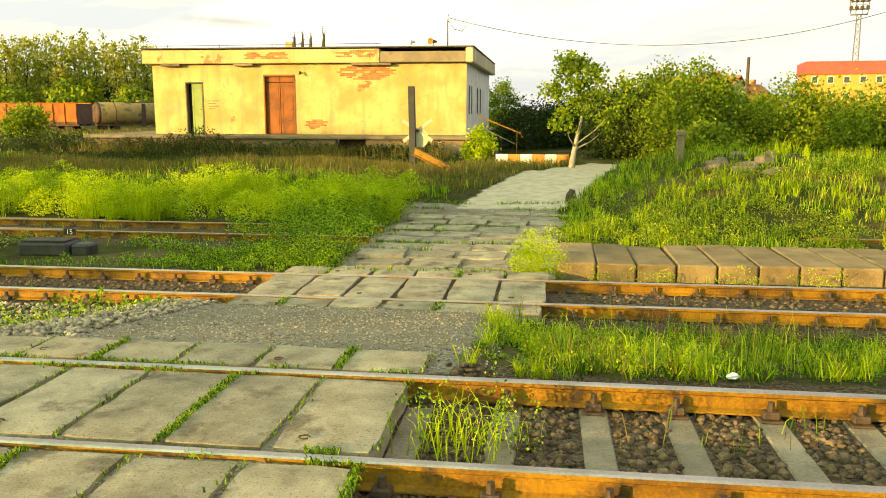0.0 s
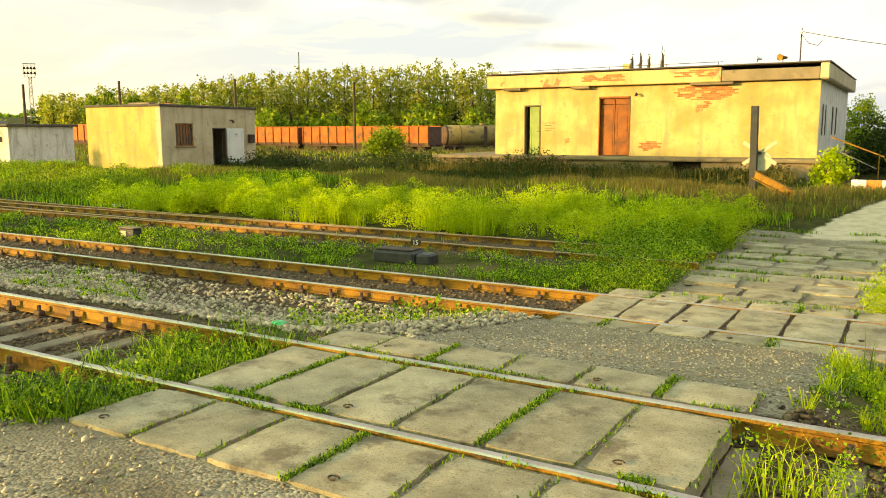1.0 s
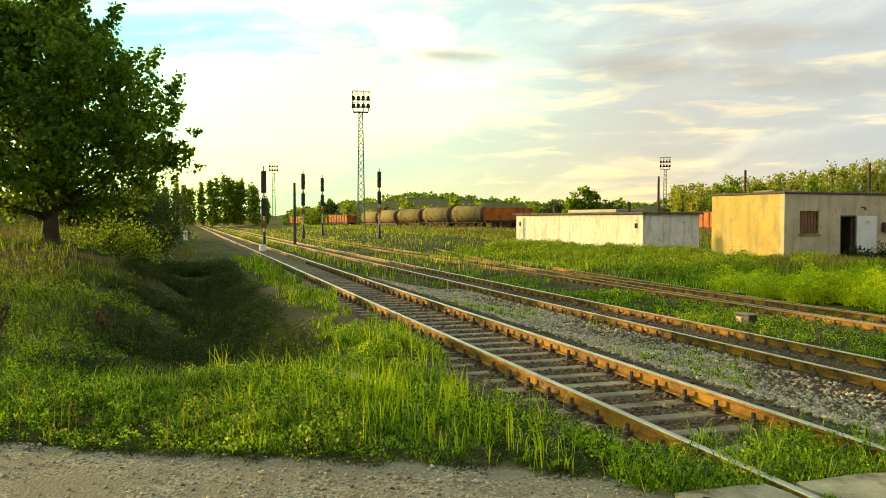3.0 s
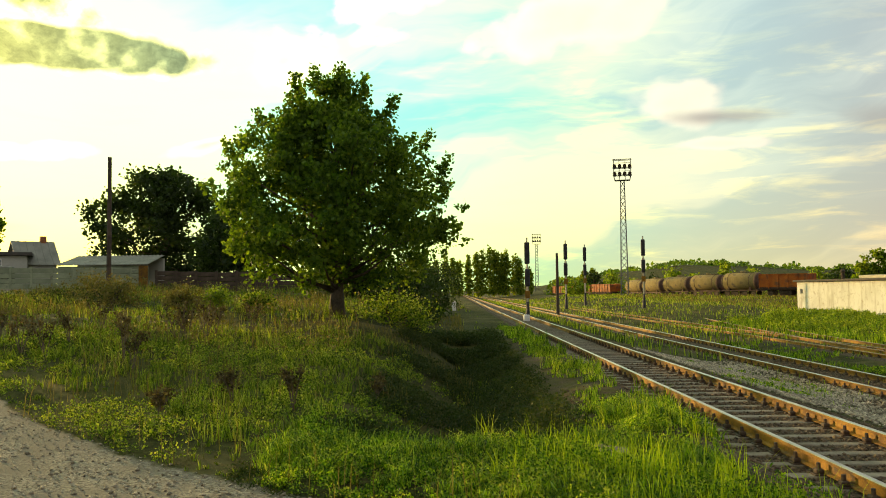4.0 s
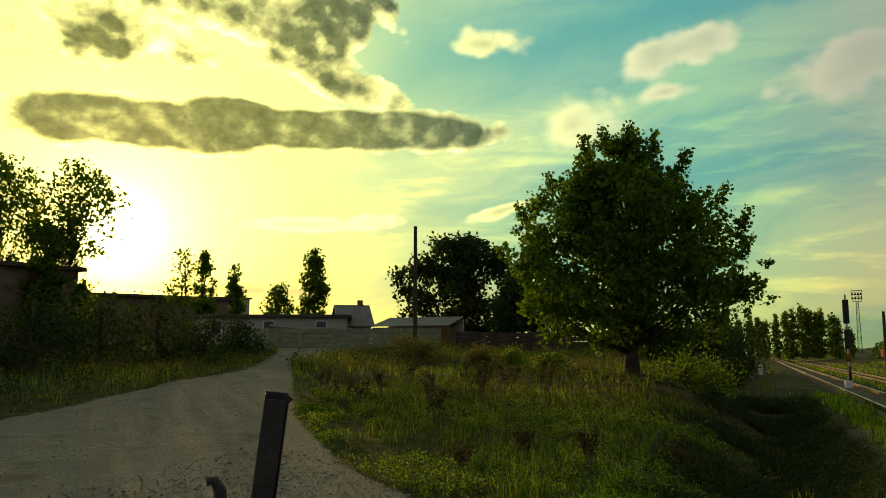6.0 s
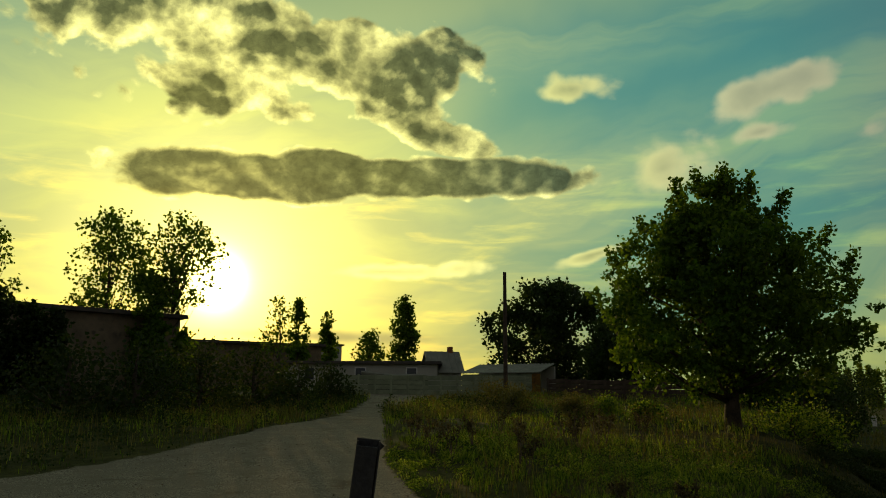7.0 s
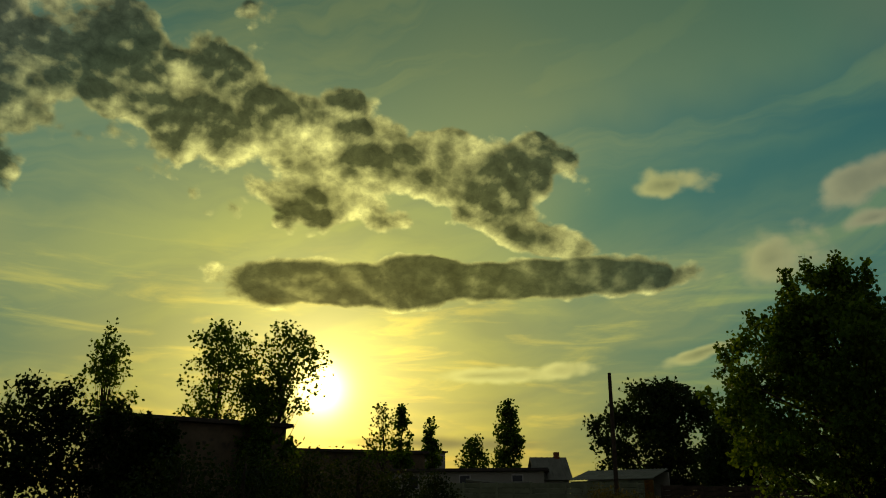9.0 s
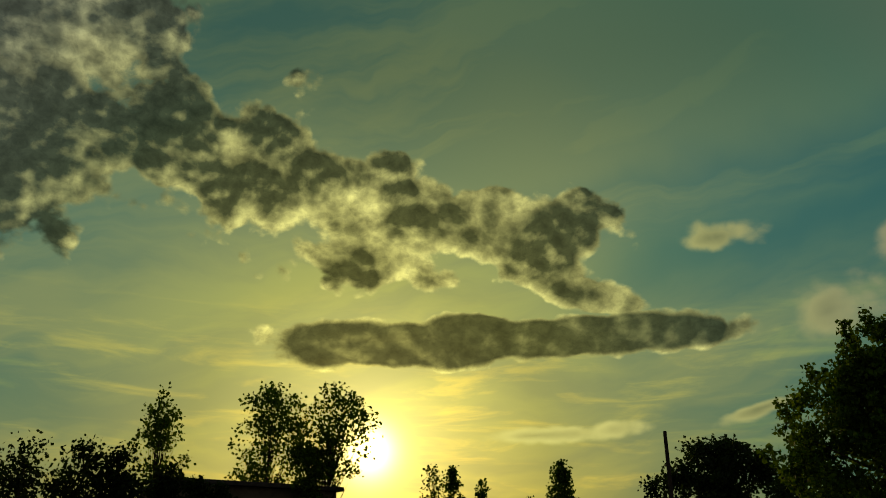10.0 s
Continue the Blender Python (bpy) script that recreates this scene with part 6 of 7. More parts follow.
sward("grass", "thin grass on the stones", 9000, (-26, -4.6, 6.5, 9.9), lambda x, y: patchy(x, y, 0.8, 0.5, 0.55) * 0.7 + (np.hypot(x + 5.8, (y - 8.2) * 1.4) < 1.3) * 0.6, 0.16, 0.01, BLADES, 0.7)
sward("grass", "thin grass among the sleepers", 2200, (0.0, 12, 3.5, 6.2), lambda x, y: patchy(x, y, 2.0, 2.5, 0.68), 0.2, 0.009, BLADES)
sward("grass", "tuft of weeds at the end of the slabs", 320, (-0.95, 0.0, 4.5, 5.6), lambda x, y: np.exp(-((x + 0.55) ** 2 + (y - 4.95) ** 2) / 0.12), 0.4, 0.01, YELLOW_WEED_AND_LIT, 0.9)
herbs("weeds", "leafy weed at the end of the slabs", 46, (-0.95, 0.0, 4.5, 5.6), lambda x, y: np.exp(-((x + 0.5) ** 2 + (y - 5.1) ** 2) / 0.1), 0.42, 0.028, BLADES, 60)
sward("grass", "dry stalks between the rails", 60, (0.3, 1.0, 4.7, 5.5), lambda x, y: np.exp(-((x - 0.6) ** 2 + (y - 5.1) ** 2) / 0.03), 0.5, 0.007, DRY, 0.7)
sward("grass", "grass along the second track", 14000, (-40, 16, 10.0, 13.4), lambda x, y: free(x, y) * patchy(x, y, 1.3, 0.1, 0.52) * np.where((y > 12.4) | (y < 10.3), 0.9, 0.12), 0.2, 0.012, BLADES)
# beyond the second track
herbs("weeds", "low green weeds beside the siding", 2400, (-26, -3.3, 13.0, 14.9), lambda x, y: free(x, y) * patchy(x, y, 0.8, 3.0, 0.38) * (0.35 + 0.65 * sm(-14, -8, x)), lambda x, y: 0.12 + 0.12 * speckle(x, y, 1.5, 0.2), 0.034, BLADES, 40, 0.3)
sward("grass", "low grass beside the siding", 22000, (-40, -3.3, 12.7, 15.2), lambda x, y: free(x, y) * patchy(x, y, 0.9, 2.0, 0.5), 0.16, 0.014, BLADES, 0.7, 9)
herbs("weeds", "tall weeds beside the slab path", 330, (-6.6, -3.3, 13.4, 20.5), lambda x, y: free(x, y, 0.6) * patchy(x, y, 1.0, 0.2, 0.35) * sm(-6.8, -4.6, x), lambda x, y: 0.3 + 0.4 * speckle(x, y, 1.2, 0.6), 0.03, BLADES, 240, 0.36)
sward("grass", "grass in the siding", 9000, (-60, -3, 14.9, 18.3), lambda x, y: patchy(x, y, 1.0, 4.0, 0.55), 0.16, 0.014, BLADES)
CLUMPED = lambda x, y: free(x, y) * patchy(x, y, 1.2, 5.0, 0.4) * sm(-27, -21, x)
sward("weeds", "waist-high feathery yellow-green weeds beyond the siding", 9000, (-27, -2.8, 18.1, 21.6), CLUMPED, lambda x, y: 0.4 + 0.42 * patchy(x, y, 1.2, 5.0, 0.42), 0.016, YELLOW_WEED_AND_LIT, 0.45, 44)
herbs("weeds", "rounded feathery bushes of yellow-green weed", 900, (-27, -2.8, 18.3, 21.8), CLUMPED, lambda x, y: 0.55 + 0.35 * patchy(x, y, 1.2, 5.0, 0.42), 0.034, YELLOW_WEED_AND_LIT, 420, 0.42)
sward("grass", "soft green grass behind the yellow-green weeds", 30000, (-34, -2.8, 21.0, 25.0), lambda x, y: free(x, y) * (0.3 + 0.7 * patchy(x, y, 0.7, 1.0, 0.36)), lambda x, y: lively(x, y, 0.2, 0.5, 0.8, 1.0), 0.02, BLADES, 0.6, 10)
herbs("weeds", "weed bushes in front of the huts", 900, (-60, -28, 19.5, 27.0), lambda x, y: free(x, y) * patchy(x, y, 0.5, 1.0, 0.35), lambda x, y: 0.35 + 0.3 * speckle(x, y, 0.7, 0.4), 0.1, BUSH_LEAF, 60, 0.55)
sward("grass", "tall green grass in front of the yard huts", 45000, (-60, -20, 18.5, 32), lambda x, y: free(x, y) * (0.25 + 0.75 * patchy(x, y, 0.45, 1.0, 0.35)), lambda x, y: lively(x, y, 0.25, 0.65, 0.5, 1.0), 0.03, BLADES)
sward("grass", "dry grass before the loading dock", 70000, (-40, 1.5, 23.0, 34.2), lambda x, y: free(x, y) * (0.2 + 0.8 * patchy(x, y, 0.6, 1.4, 0.35)), lambda x, y: lively(x, y, 0.18, 0.5, 0.6, 1.4), 0.022, DRY)
sward("grass", "green grass mixed into the dry meadow", 14000, (-40, 1.5, 22.5, 34.2), lambda x, y: free(x, y) * patchy(x, y, 0.5, 4.4, 0.42), 0.32, 0.024, BLADES)
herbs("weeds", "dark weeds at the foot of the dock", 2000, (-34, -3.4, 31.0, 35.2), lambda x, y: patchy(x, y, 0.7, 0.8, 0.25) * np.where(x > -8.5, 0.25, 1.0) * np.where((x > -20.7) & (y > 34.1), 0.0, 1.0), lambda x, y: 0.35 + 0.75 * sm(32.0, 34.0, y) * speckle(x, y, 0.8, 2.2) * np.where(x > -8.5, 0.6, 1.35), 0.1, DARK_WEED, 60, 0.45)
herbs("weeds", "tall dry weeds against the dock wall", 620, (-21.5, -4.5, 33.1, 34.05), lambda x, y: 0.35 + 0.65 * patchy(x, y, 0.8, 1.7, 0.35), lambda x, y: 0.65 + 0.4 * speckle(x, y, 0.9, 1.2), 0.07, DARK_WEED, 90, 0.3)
sward("grass", "tall dry stalks against the dock wall", 9000, (-21.5, -4.0, 32.4, 34.1), lambda x, y: 0.2 + 0.8 * patchy(x, y, 0.9, 2.7, 0.35), 0.85, 0.02, DRY, 0.35)
sward("grass", "grass on the heap beside the path", 42000, (0.2, 22, 14.3, 31), lambda x, y: free(x, y) * (0.1 + 0.9 * patchy(x, y, 0.9, 0.7, 0.4)), lambda x, y: lively(x, y, 0.12, 0.42, 0.9, 0.7), 0.02, BLADES)
herbs("weeds", "leafy weeds on the heap", 1500, (0.6, 18, 15.0, 24), lambda x, y: free(x, y) * patchy(x, y, 0.7, 2.2, 0.4), lambda x, y: 0.15 + 0.25 * speckle(x, y, 0.9, 0.2), 0.035, BUSH_LEAF, 70, 0.4)
# sunlight on the heap's grass is added as lighter-coloured tufts
sward("grass", "tufts on the heap coloured yellow-green as sunlit grass", 15000, (0.4, 20, 15, 27), lambda x, y: free(x, y) * patchy(x, y, 0.8, 5.2, 0.38), lambda x, y: lively(x, y, 0.2, 0.5, 0.8, 5.2), 0.02, YELLOW_WEED_AND_LIT, 0.9, 14)
sward("grass", "dry weeds on the heap", 16000, (2.5, 22, 17.0, 27), lambda x, y: free(x, y) * patchy(x, y, 0.8, 3.3, 0.42), 0.28, 0.018, DRY)
herbs("weeds", "bright weeds along the low platform", 420, (0.3, 20, 14.9, 17.4), lambda x, y: patchy(x, y, 1.0, 0.9, 0.42), lambda x, y: 0.2 + 0.35 * speckle(x, y, 0.9, 0.5), 0.045, BUSH_LEAF, 90, 0.42)
herbs("weeds", "bush of weeds at the corner of the platform", 22, (-0.35, 0.15, 12.85, 13.3), lambda x, y: np.ones_like(x), 0.72, 0.03, YELLOW_WEED_AND_LIT, 260, 0.3)
herbs("weeds", "sparse weeds on the platform front", 110, (0.4, 16, 12.7, 12.93), lambda x, y: patchy(x, y, 1.4, 0.9, 0.45), 0.28, 0.028, YELLOW_WEED_AND_LIT, 70, 0.26)
# the bank beyond the road
BANK = lambda x, y: free(x, y, 0.45) * np.where(y < 1.9, 1.0, 0.0)
DRYNESS = lambda x, y: 1 - 0.95 * sm(-1.6, -0.5, y) * sm(-10.6, -12.8, x)
sward("grass", "rough grass on the near bank", 110000, (-24, -6.5, -12, 1.8), lambda x, y: BANK(x, y) * DRYNESS(x, y) * (0.25 + 0.75 * patchy(x, y, 1.0, 0.6, 0.35)), lambda x, y: lively(x, y, 0.08, 0.34, 1.2, 0.6) * (0.4 + 0.6 * RIM(x, y)), 0.012, BANK_BLADES, 0.85, 12)
herbs("weeds", "leafy weeds on the near bank", 7000, (-22, -6.5, -11, 1.5), lambda x, y: BANK(x, y) * DRYNESS(x, y) * patchy(x, y, 0.9, 1.6), lambda x, y: 0.08 + 0.24 * speckle(x, y, 1.6, 0.9), 0.034, BANK_BLADES, 38, 0.24)
# weeds whose dark leaf tone also carries the shade lying in the ditch
herbs("weeds", "ditch weeds in a dark tone that adds its shade", 5200, (-38, -10.8, -1.8, 1.9), lambda x, y: BANK(x, y) * patchy(x, y, 1.0, 0.2, 0.35), lambda x, y: 0.12 + 0.3 * speckle(x, y, 1.2, 2.5), 0.05, DARK_WEED, 40, 0.36)
sward("grass", "rough grass under the tree", 90000, (-95, -20, -30, 1.9), lambda x, y: BANK(x, y) * DRYNESS(x, y) * (0.25 + 0.75 * patchy(x, y, 0.7, 1.1, 0.35)), lambda x, y: lively(x, y, 0.15, 0.5, 0.8, 1.1), 0.018, BANK_BLADES, 0.6, 8)
sward("grass", "dry yellow grass across the bank", 34000, (-60, -14, -28, 0.5), lambda x, y: BANK(x, y) * patchy(x, y, 0.5, 2.9, 0.42), lambda x, y: lively(x, y, 0.2, 0.65, 0.6, 2.9), 0.014, DRY, 0.6)
herbs("weeds", "tall seeding weeds across the bank", 700, (-58, -18, -27, -2), lambda x, y: BANK(x, y) * patchy(x, y, 0.5, 0.4, 0.45), lambda x, y: 0.4 + 0.6 * speckle(x, y, 0.7, 0.1), 0.07, DRY, 36, 0.28)
sward("grass", "grass on the far side of the road", 40000, (-60, -8, -55, -16), lambda x, y: free(x, y, 0.4) * (0.1 + 0.9 * patchy(x, y, 0.6, 2.4, 0.4)), lambda x, y: lively(x, y, 0.2, 0.7, 0.7, 2.4), 0.02, BANK_BLADES)
herbs("weeds", "leafy weeds on the far side of the road", 1500, (-50, -10, -45, -16.5), lambda x, y: free(x, y, 0.4) * patchy(x, y, 0.5, 0.9, 0.35), lambda x, y: 0.3 + 0.5 * speckle(x, y, 0.6, 0.7), 0.08, DARK_WEED, 40, 0.4)
sward("grass", "dry stalks on the far side of the road", 16000, (-60, -10, -50, -17), lambda x, y: free(x, y, 0.4) * patchy(x, y, 0.6, 0.9, 0.42), 0.65, 0.014, DRY, 0.4)
sward("grass", "small tufts on the gravel road", 2600, (-9, -0.6, -5, 3.3), lambda x, y: (zones(x, y)[..., 0] > 0.5) * (np.exp(-((x + 4.1) ** 2 + (y - 2.9) ** 2) / 0.25) + 0.5 * patchy(x, y, 1.0, 4.0, 0.72)), 0.07, 0.01, BANK_BLADES, 0.9)
# farther yard
sward("grass", "grass of the far yard", 42000, (-170, -40, 30, 110), lambda x, y: free(x, y) * (0.2 + 0.8 * patchy(x, y, 0.2, 1.0, 0.4)), 0.5, 0.05, DRY)
sward("grass", "green grass of the far yard", 52000, (-200, -30, 6.6, 60), lambda x, y: free(x, y) * off_track(x, y) * np.where((y < 10.1) & (y > 6.8) | (y > 12.6), 1.0, 0.0) * (0.2 + 0.8 * patchy(x, y, 0.2, 3.0, 0.4)), 0.4, 0.05, BANK_BLADES)


def joint_grass():
    """Moss and grass in the joints of the slabs."""
    xs, ys = [], []
    for c in range(7):
        x = -5.05 + 0.68 * c
        for ya, yb, dx in ((3.36, 4.22, -0.05), (4.4, 5.72, 0.0), (5.92, 6.5, 0.05)):
            n = int(420 * (yb - ya) * (0.12 + 0.88 * ((c * 5 + int(ya)) % 3 == 0)))
            xs.append(x + dx + rng.normal(0, 0.022, n)), ys.append(rng.uniform(ya, yb, n))
        x = -4.2 + 0.706 * c
        for ya, yb in ((10.02, 10.5), (12.1, 12.72)):
            n = int(150 * (c % 3 == 1))
            xs.append(x + rng.normal(0, 0.05, n)), ys.append(rng.uniform(ya, yb, n))
    for y0, n in ((4.24, 900), (4.39, 2400), (5.73, 500), (5.91, 600)):
        x = rng.uniform(-5.0, -1.0, n)
        k = patchy(x, x * 0 + y0, 2.2, y0, 0.46) > 0.3
        xs.append(x[k]), ys.append(np.full(k.sum(), y0) + rng.normal(0, 0.025, k.sum()))
    x, y = np.concatenate(xs), np.concatenate(ys)
    me = blade_mesh("joint_grass", x, y, np.full(len(x), 0.04), np.full(len(x), 0.011), BLADES, 1.2)
    co = np.empty(len(me.vertices) * 3, dtype=np.float32)
    me.vertices.foreach_get("co", co)
    co = co.reshape(-1, 5, 3)
    top = np.where(y > 8, Z2, 0.0) - 0.012
    co[:, :, 2] += (top - (terrain(x, y) - 0.02))[:, None]
    me.vertices.foreach_set("co", co.ravel())
    tagged(new("joint_grass", me), "moss and short grass in the slab joints", "grass", kind="stuff")
    # path joints
    n = 5000
    x, y = rng.uniform(-3.5, 0.4, n), 12.55 + 0.8 * rng.integers(0, 12, n) + rng.normal(0, 0.04, n)
    k = speckle(x, y, 1.8, 0.4) > 0.5
    tagged(new("joint_grass", blade_mesh("joint_grass", x[k], y[k], np.full(k.sum(), 0.12), np.full(k.sum(), 0.016), BLADES, 0.8)), "grass tufts between the paving slabs", "grass", kind="stuff")


joint_grass()


# loose stones
def stones(name, label, x, y, size, material, lift=0.3):
    """Broken stones: small uneven six-cornered lumps."""
    n = len(x)
    base = np.array([[1, 0, 0.1], [0.3, 0.9, 0], [-0.8, 0.6, 0.1], [-0.8, -0.6, 0], [0.3, -0.95, 0.1], [0.1, 0, 0.75], [0, 0, -0.6]])
    f = np.array([[0, 1, 5], [1, 2, 5], [2, 3, 5], [3, 4, 5], [4, 0, 5], [1, 0, 6], [2, 1, 6], [3, 2, 6], [4, 3, 6], [0, 4, 6]])
    s = size * rng.uniform(0.5, 1.35, n)
    v = base[None] * rng.uniform(0.65, 1.25, (n, 7, 3)) * s[:, None, None]
    a, t = rng.uniform(0, 2 * np.pi, n), rng.normal(0, 0.5, n)
    c, q = np.cos(a)[:, None], np.sin(a)[:, None]
    X, Y, Z = v[..., 0].copy(), v[..., 1].copy(), v[..., 2].copy()
    X, Z = X * np.cos(t)[:, None] - Z * np.sin(t)[:, None], X * np.sin(t)[:, None] + Z * np.cos(t)[:, None]
    v = np.stack([X * c - Y * q + x[:, None], X * q + Y * c + y[:, None], Z + (terrain(x, y) + lift * s)[:, None]], -1).reshape(-1, 3)
    k = (np.arange(n) * 7)[:, None, None] + f[None]
    tagged(new(name, np_mesh(name, v, k.reshape(-1, 3), material)), label, "stones", kind="stuff")


x, y = rng.uniform(-0.9, 9, 10000), rng.uniform(3.6, 6.4, 10000)
k = np.abs((x + 420.31) % 0.62 - 0.31) > rng.uniform(0.1, 0.17, len(x))
x, y = x[k], y[k]
stones("ballast", "dark broken ballast stones between the rails", x, y, 0.04, STONE, 0.05)
x, y = rng.uniform(-24, -5, 11000), rng.uniform(3.5, 6.5, 11000)
k = np.abs((x + 420.31) % 0.62 - 0.31) > rng.uniform(0.08, 0.16, len(x))
x, y = x[k], y[k]
stones("ballast", "ballast under the first track", x, y, 0.036, STONE, 0.0)
x, y = scatter(26000, -30, -4.3, 6.6, 10.3, lambda x, y: 0.35 + 0.65 * (speckle(x, y, 0.9, 1.0) > 0.4))
stones("ballast", "pale broken stones between the tracks", x, y, 0.04, GRAVEL_STONE)
x, y = rng.uniform(-30, 14, 9000), rng.uniform(10.2, 12.6, 9000)
k = (x < -4.3) | (x > 0.2)
stones("ballast", "ballast of the second track", x[k], y[k], 0.04, STONE, 0.0)
x, y = scatter(7000, -5.2, -0.4, 6.4, 10.1, lambda x, y: 0.4 + 0.6 * speckle(x, y, 2, 0.3))
stones("gravel", "gravel on the way between the crossings", x, y, 0.012, GRAVEL_STONE)
x, y = scatter(22000, -13, -0.5, -9, 3.4, lambda x, y: (zones(x, y)[..., 0] > 0.4) * (0.3 + 0.7 * speckle(x, y, 1.2, 0.3)))
stones("gravel", "loose gravel on the road", x, y, 0.014 + 0.012 * (rng.uniform(0, 1, len(x)) > 0.85), GRAVEL_STONE)
x, y = scatter(3600, -30, -3, -22, 3.2, lambda x, y: (zones(x, y)[..., 0] > 0.4) * (0.1 + 0.9 * patchy(x, y, 0.7, 1.9, 0.42)))
stones("gravel", "larger dull stones trodden into the road", x, y, 0.02, STONE, -0.1)
x, y = scatter(9000, -34, -8, -26, -5, lambda x, y: (zones(x, y)[..., 0] > 0.4) * 0.9)
stones("gravel", "loose stones farther along the road", x, y, 0.014, GRAVEL_STONE, 0.1)


x, y = scatter(4500, -17, -8.6, 1.0, 3.1, lambda x, y: bare(x, y) * 0.7)
stones("gravel", "grey stones spilt down the ditch slope", x, y, 0.026, STONE, 0.1)


# ---- trees ----
def tree(name, label, base, clumps, leaves, leaf, material, trunk_r, bark=BARK, category="tree", spread=0.55, lean=(0, 0), group="", trunk_top=None, limbs=24, slim=0.42):
    """A trunk with limbs to the clumps of the crown, and a crown of single leaves. Clumps are rows of x, y, z, radius from the base."""
    clumps = np.array(clumps, float)
    ob = thing(name, pose(*base), label, category, group)
    top = trunk_top or clumps[:, 2].max() * 0.8
    bm = bmesh.new()
    n = 7
    line = [Vector((lean[0] * (k / (n - 1)) ** 1.3, lean[1] * k / (n - 1), -0.25 + (top + 0.25) * k / (n - 1))) + Vector((rng.normal(0, 0.012 * top), rng.normal(0, 0.012 * top), 0)) * (0 < k < n - 1) for k in range(n)]
    add_tube(bm, line, [trunk_r * (1.25 if k == 0 else (1 - 0.82 * k / (n - 1))) for k in range(n)], 9)
    order = rng.permutation(np.flatnonzero(clumps[:, 3] > 0.75 * clumps[:, 3].mean()))[:limbs]
    for i in order:
        c = Vector(clumps[i, :3])
        t = float(np.clip((c.z * rng.uniform(0.45, 0.75)) / top, 0.12, 0.95))
        s = line[min(n - 2, int(t * (n - 1)))].lerp(line[min(n - 1, int(t * (n - 1)) + 1)], t * (n - 1) % 1)
        m = s.lerp(c, 0.5) + Vector((0, 0, -0.06 * (c - s).length + rng.normal(0, 0.05)))
        r = trunk_r * 0.36 * (1 - 0.6 * t)
        add_tube(bm, [s, m, c], [r, r * 0.6, r * 0.18], 5)
    part("trunk", bm, bark, ob, smooth=True)
    w = clumps[:, 3] ** 1.8
    pick = rng.choice(len(clumps), leaves, p=w / w.sum())
    off = np.clip(rng.normal(0, 0.48, (leaves, 3)), -1.0, 1.0)
    pts = clumps[pick, :3] + off * clumps[pick, 3:4] * np.array([1, 1, 0.8]) * (spread / 0.55)
    crown = new("crown", leaf_mesh("crown", pts, leaf, material, slim=slim))
    crown.parent = ob
    return ob


def round_clumps(n, profile, r, shell=0.6):
    """Clumps in a crown whose half-width follows the profile (height, half-width)."""
    hs, ws = zip(*profile)
    out = []
    while len(out) < n:
        z = rng.uniform(hs[0], hs[-1])
        w = np.interp(z, hs, ws)
        if rng.uniform(0, max(ws)) > w + 0.15 * max(ws):
            continue
        a = rng.uniform(0, 2 * np.pi)
        q = w * (rng.uniform(shell, 1.0) if rng.uniform() < 0.65 else rng.uniform(0.0, 1.0)) * (1 + 0.12 * np.sin(3 * a + z))
        out.append((q * np.cos(a), q * np.sin(a), z + rng.normal(0, 0.1), r * rng.uniform(0.6, 1.3)))
    return out


p = polar(98.15, 30.0)
zb = ground_at(p.x, p.y)
cl = round_clumps(330, ((1.3, 1.4), (1.6, 3.0), (2.5, 3.7), (3.7, 3.75), (5.0, 3.4), (6.3, 2.7), (7.2, 1.8), (7.9, 1.0), (8.4, 0.35)), 0.5, 0.5)
cl += [(k * x, k * y, z + 0.25, 0.24) for k, (x, y, z, r) in zip((0.96, 1.02, 1.08, 1.14) * 50, round_clumps(200, ((2.2, 3.7), (4.2, 3.8), (6.2, 2.9), (7.5, 1.8), (8.6, 0.5)), 0.3, 0.97))]
# the crown leans out to the south at shoulder height, with upright sprays on top
cl += [(0.9 * x, y - 1.6, z, r) for x, y, z, r in round_clumps(60, ((4.6, 1.5), (6.0, 1.7), (7.2, 1.3), (8.1, 0.5)), 0.42, 0.4)]
for a, q, z in ((0.4, 0.5, 8.5), (1.6, 1.0, 8.2), (2.7, 0.6, 8.6), (4.0, 2.0, 7.9), (4.5, 2.9, 7.2), (4.9, 1.4, 8.3), (5.6, 0.9, 8.4), (1.2, 2.2, 7.3), (1.7, 3.2, 6.2), (4.7, 3.8, 6.0), (1.5, 3.8, 5.2), (1.8, 3.9, 4.4)):
    cl += [(q * math.cos(a) * (1 + 0.03 * k), q * math.sin(a) * (1 + 0.03 * k), z + 0.2 * k, 0.3 - 0.03 * k) for k in range(4)]
cl = [(x + 0.1, y, z, r) for x, y, z, r in cl]
tree("walnut_tree", "broad leafy tree standing alone on the grassy bank", (p.x, p.y, zb), cl, 52000, 0.17, LEAF, 0.27, trunk_top=7.2, limbs=60)
p = polar(109.6, 80.0)
cl = [(1.33 * x, 1.33 * y, 1.33 * z, 1.33 * r) for x, y, z, r in round_clumps(190, ((0.6, 2.6), (2.5, 4.6), (4.5, 4.9), (6.5, 3.6), (7.6, 2.2), (8.0, 0.8)), 0.8)]
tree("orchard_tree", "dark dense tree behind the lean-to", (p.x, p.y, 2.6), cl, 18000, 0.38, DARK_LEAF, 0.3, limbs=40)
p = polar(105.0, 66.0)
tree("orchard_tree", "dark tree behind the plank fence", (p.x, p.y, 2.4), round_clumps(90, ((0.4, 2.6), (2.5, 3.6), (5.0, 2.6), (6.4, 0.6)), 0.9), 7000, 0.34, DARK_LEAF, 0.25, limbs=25)


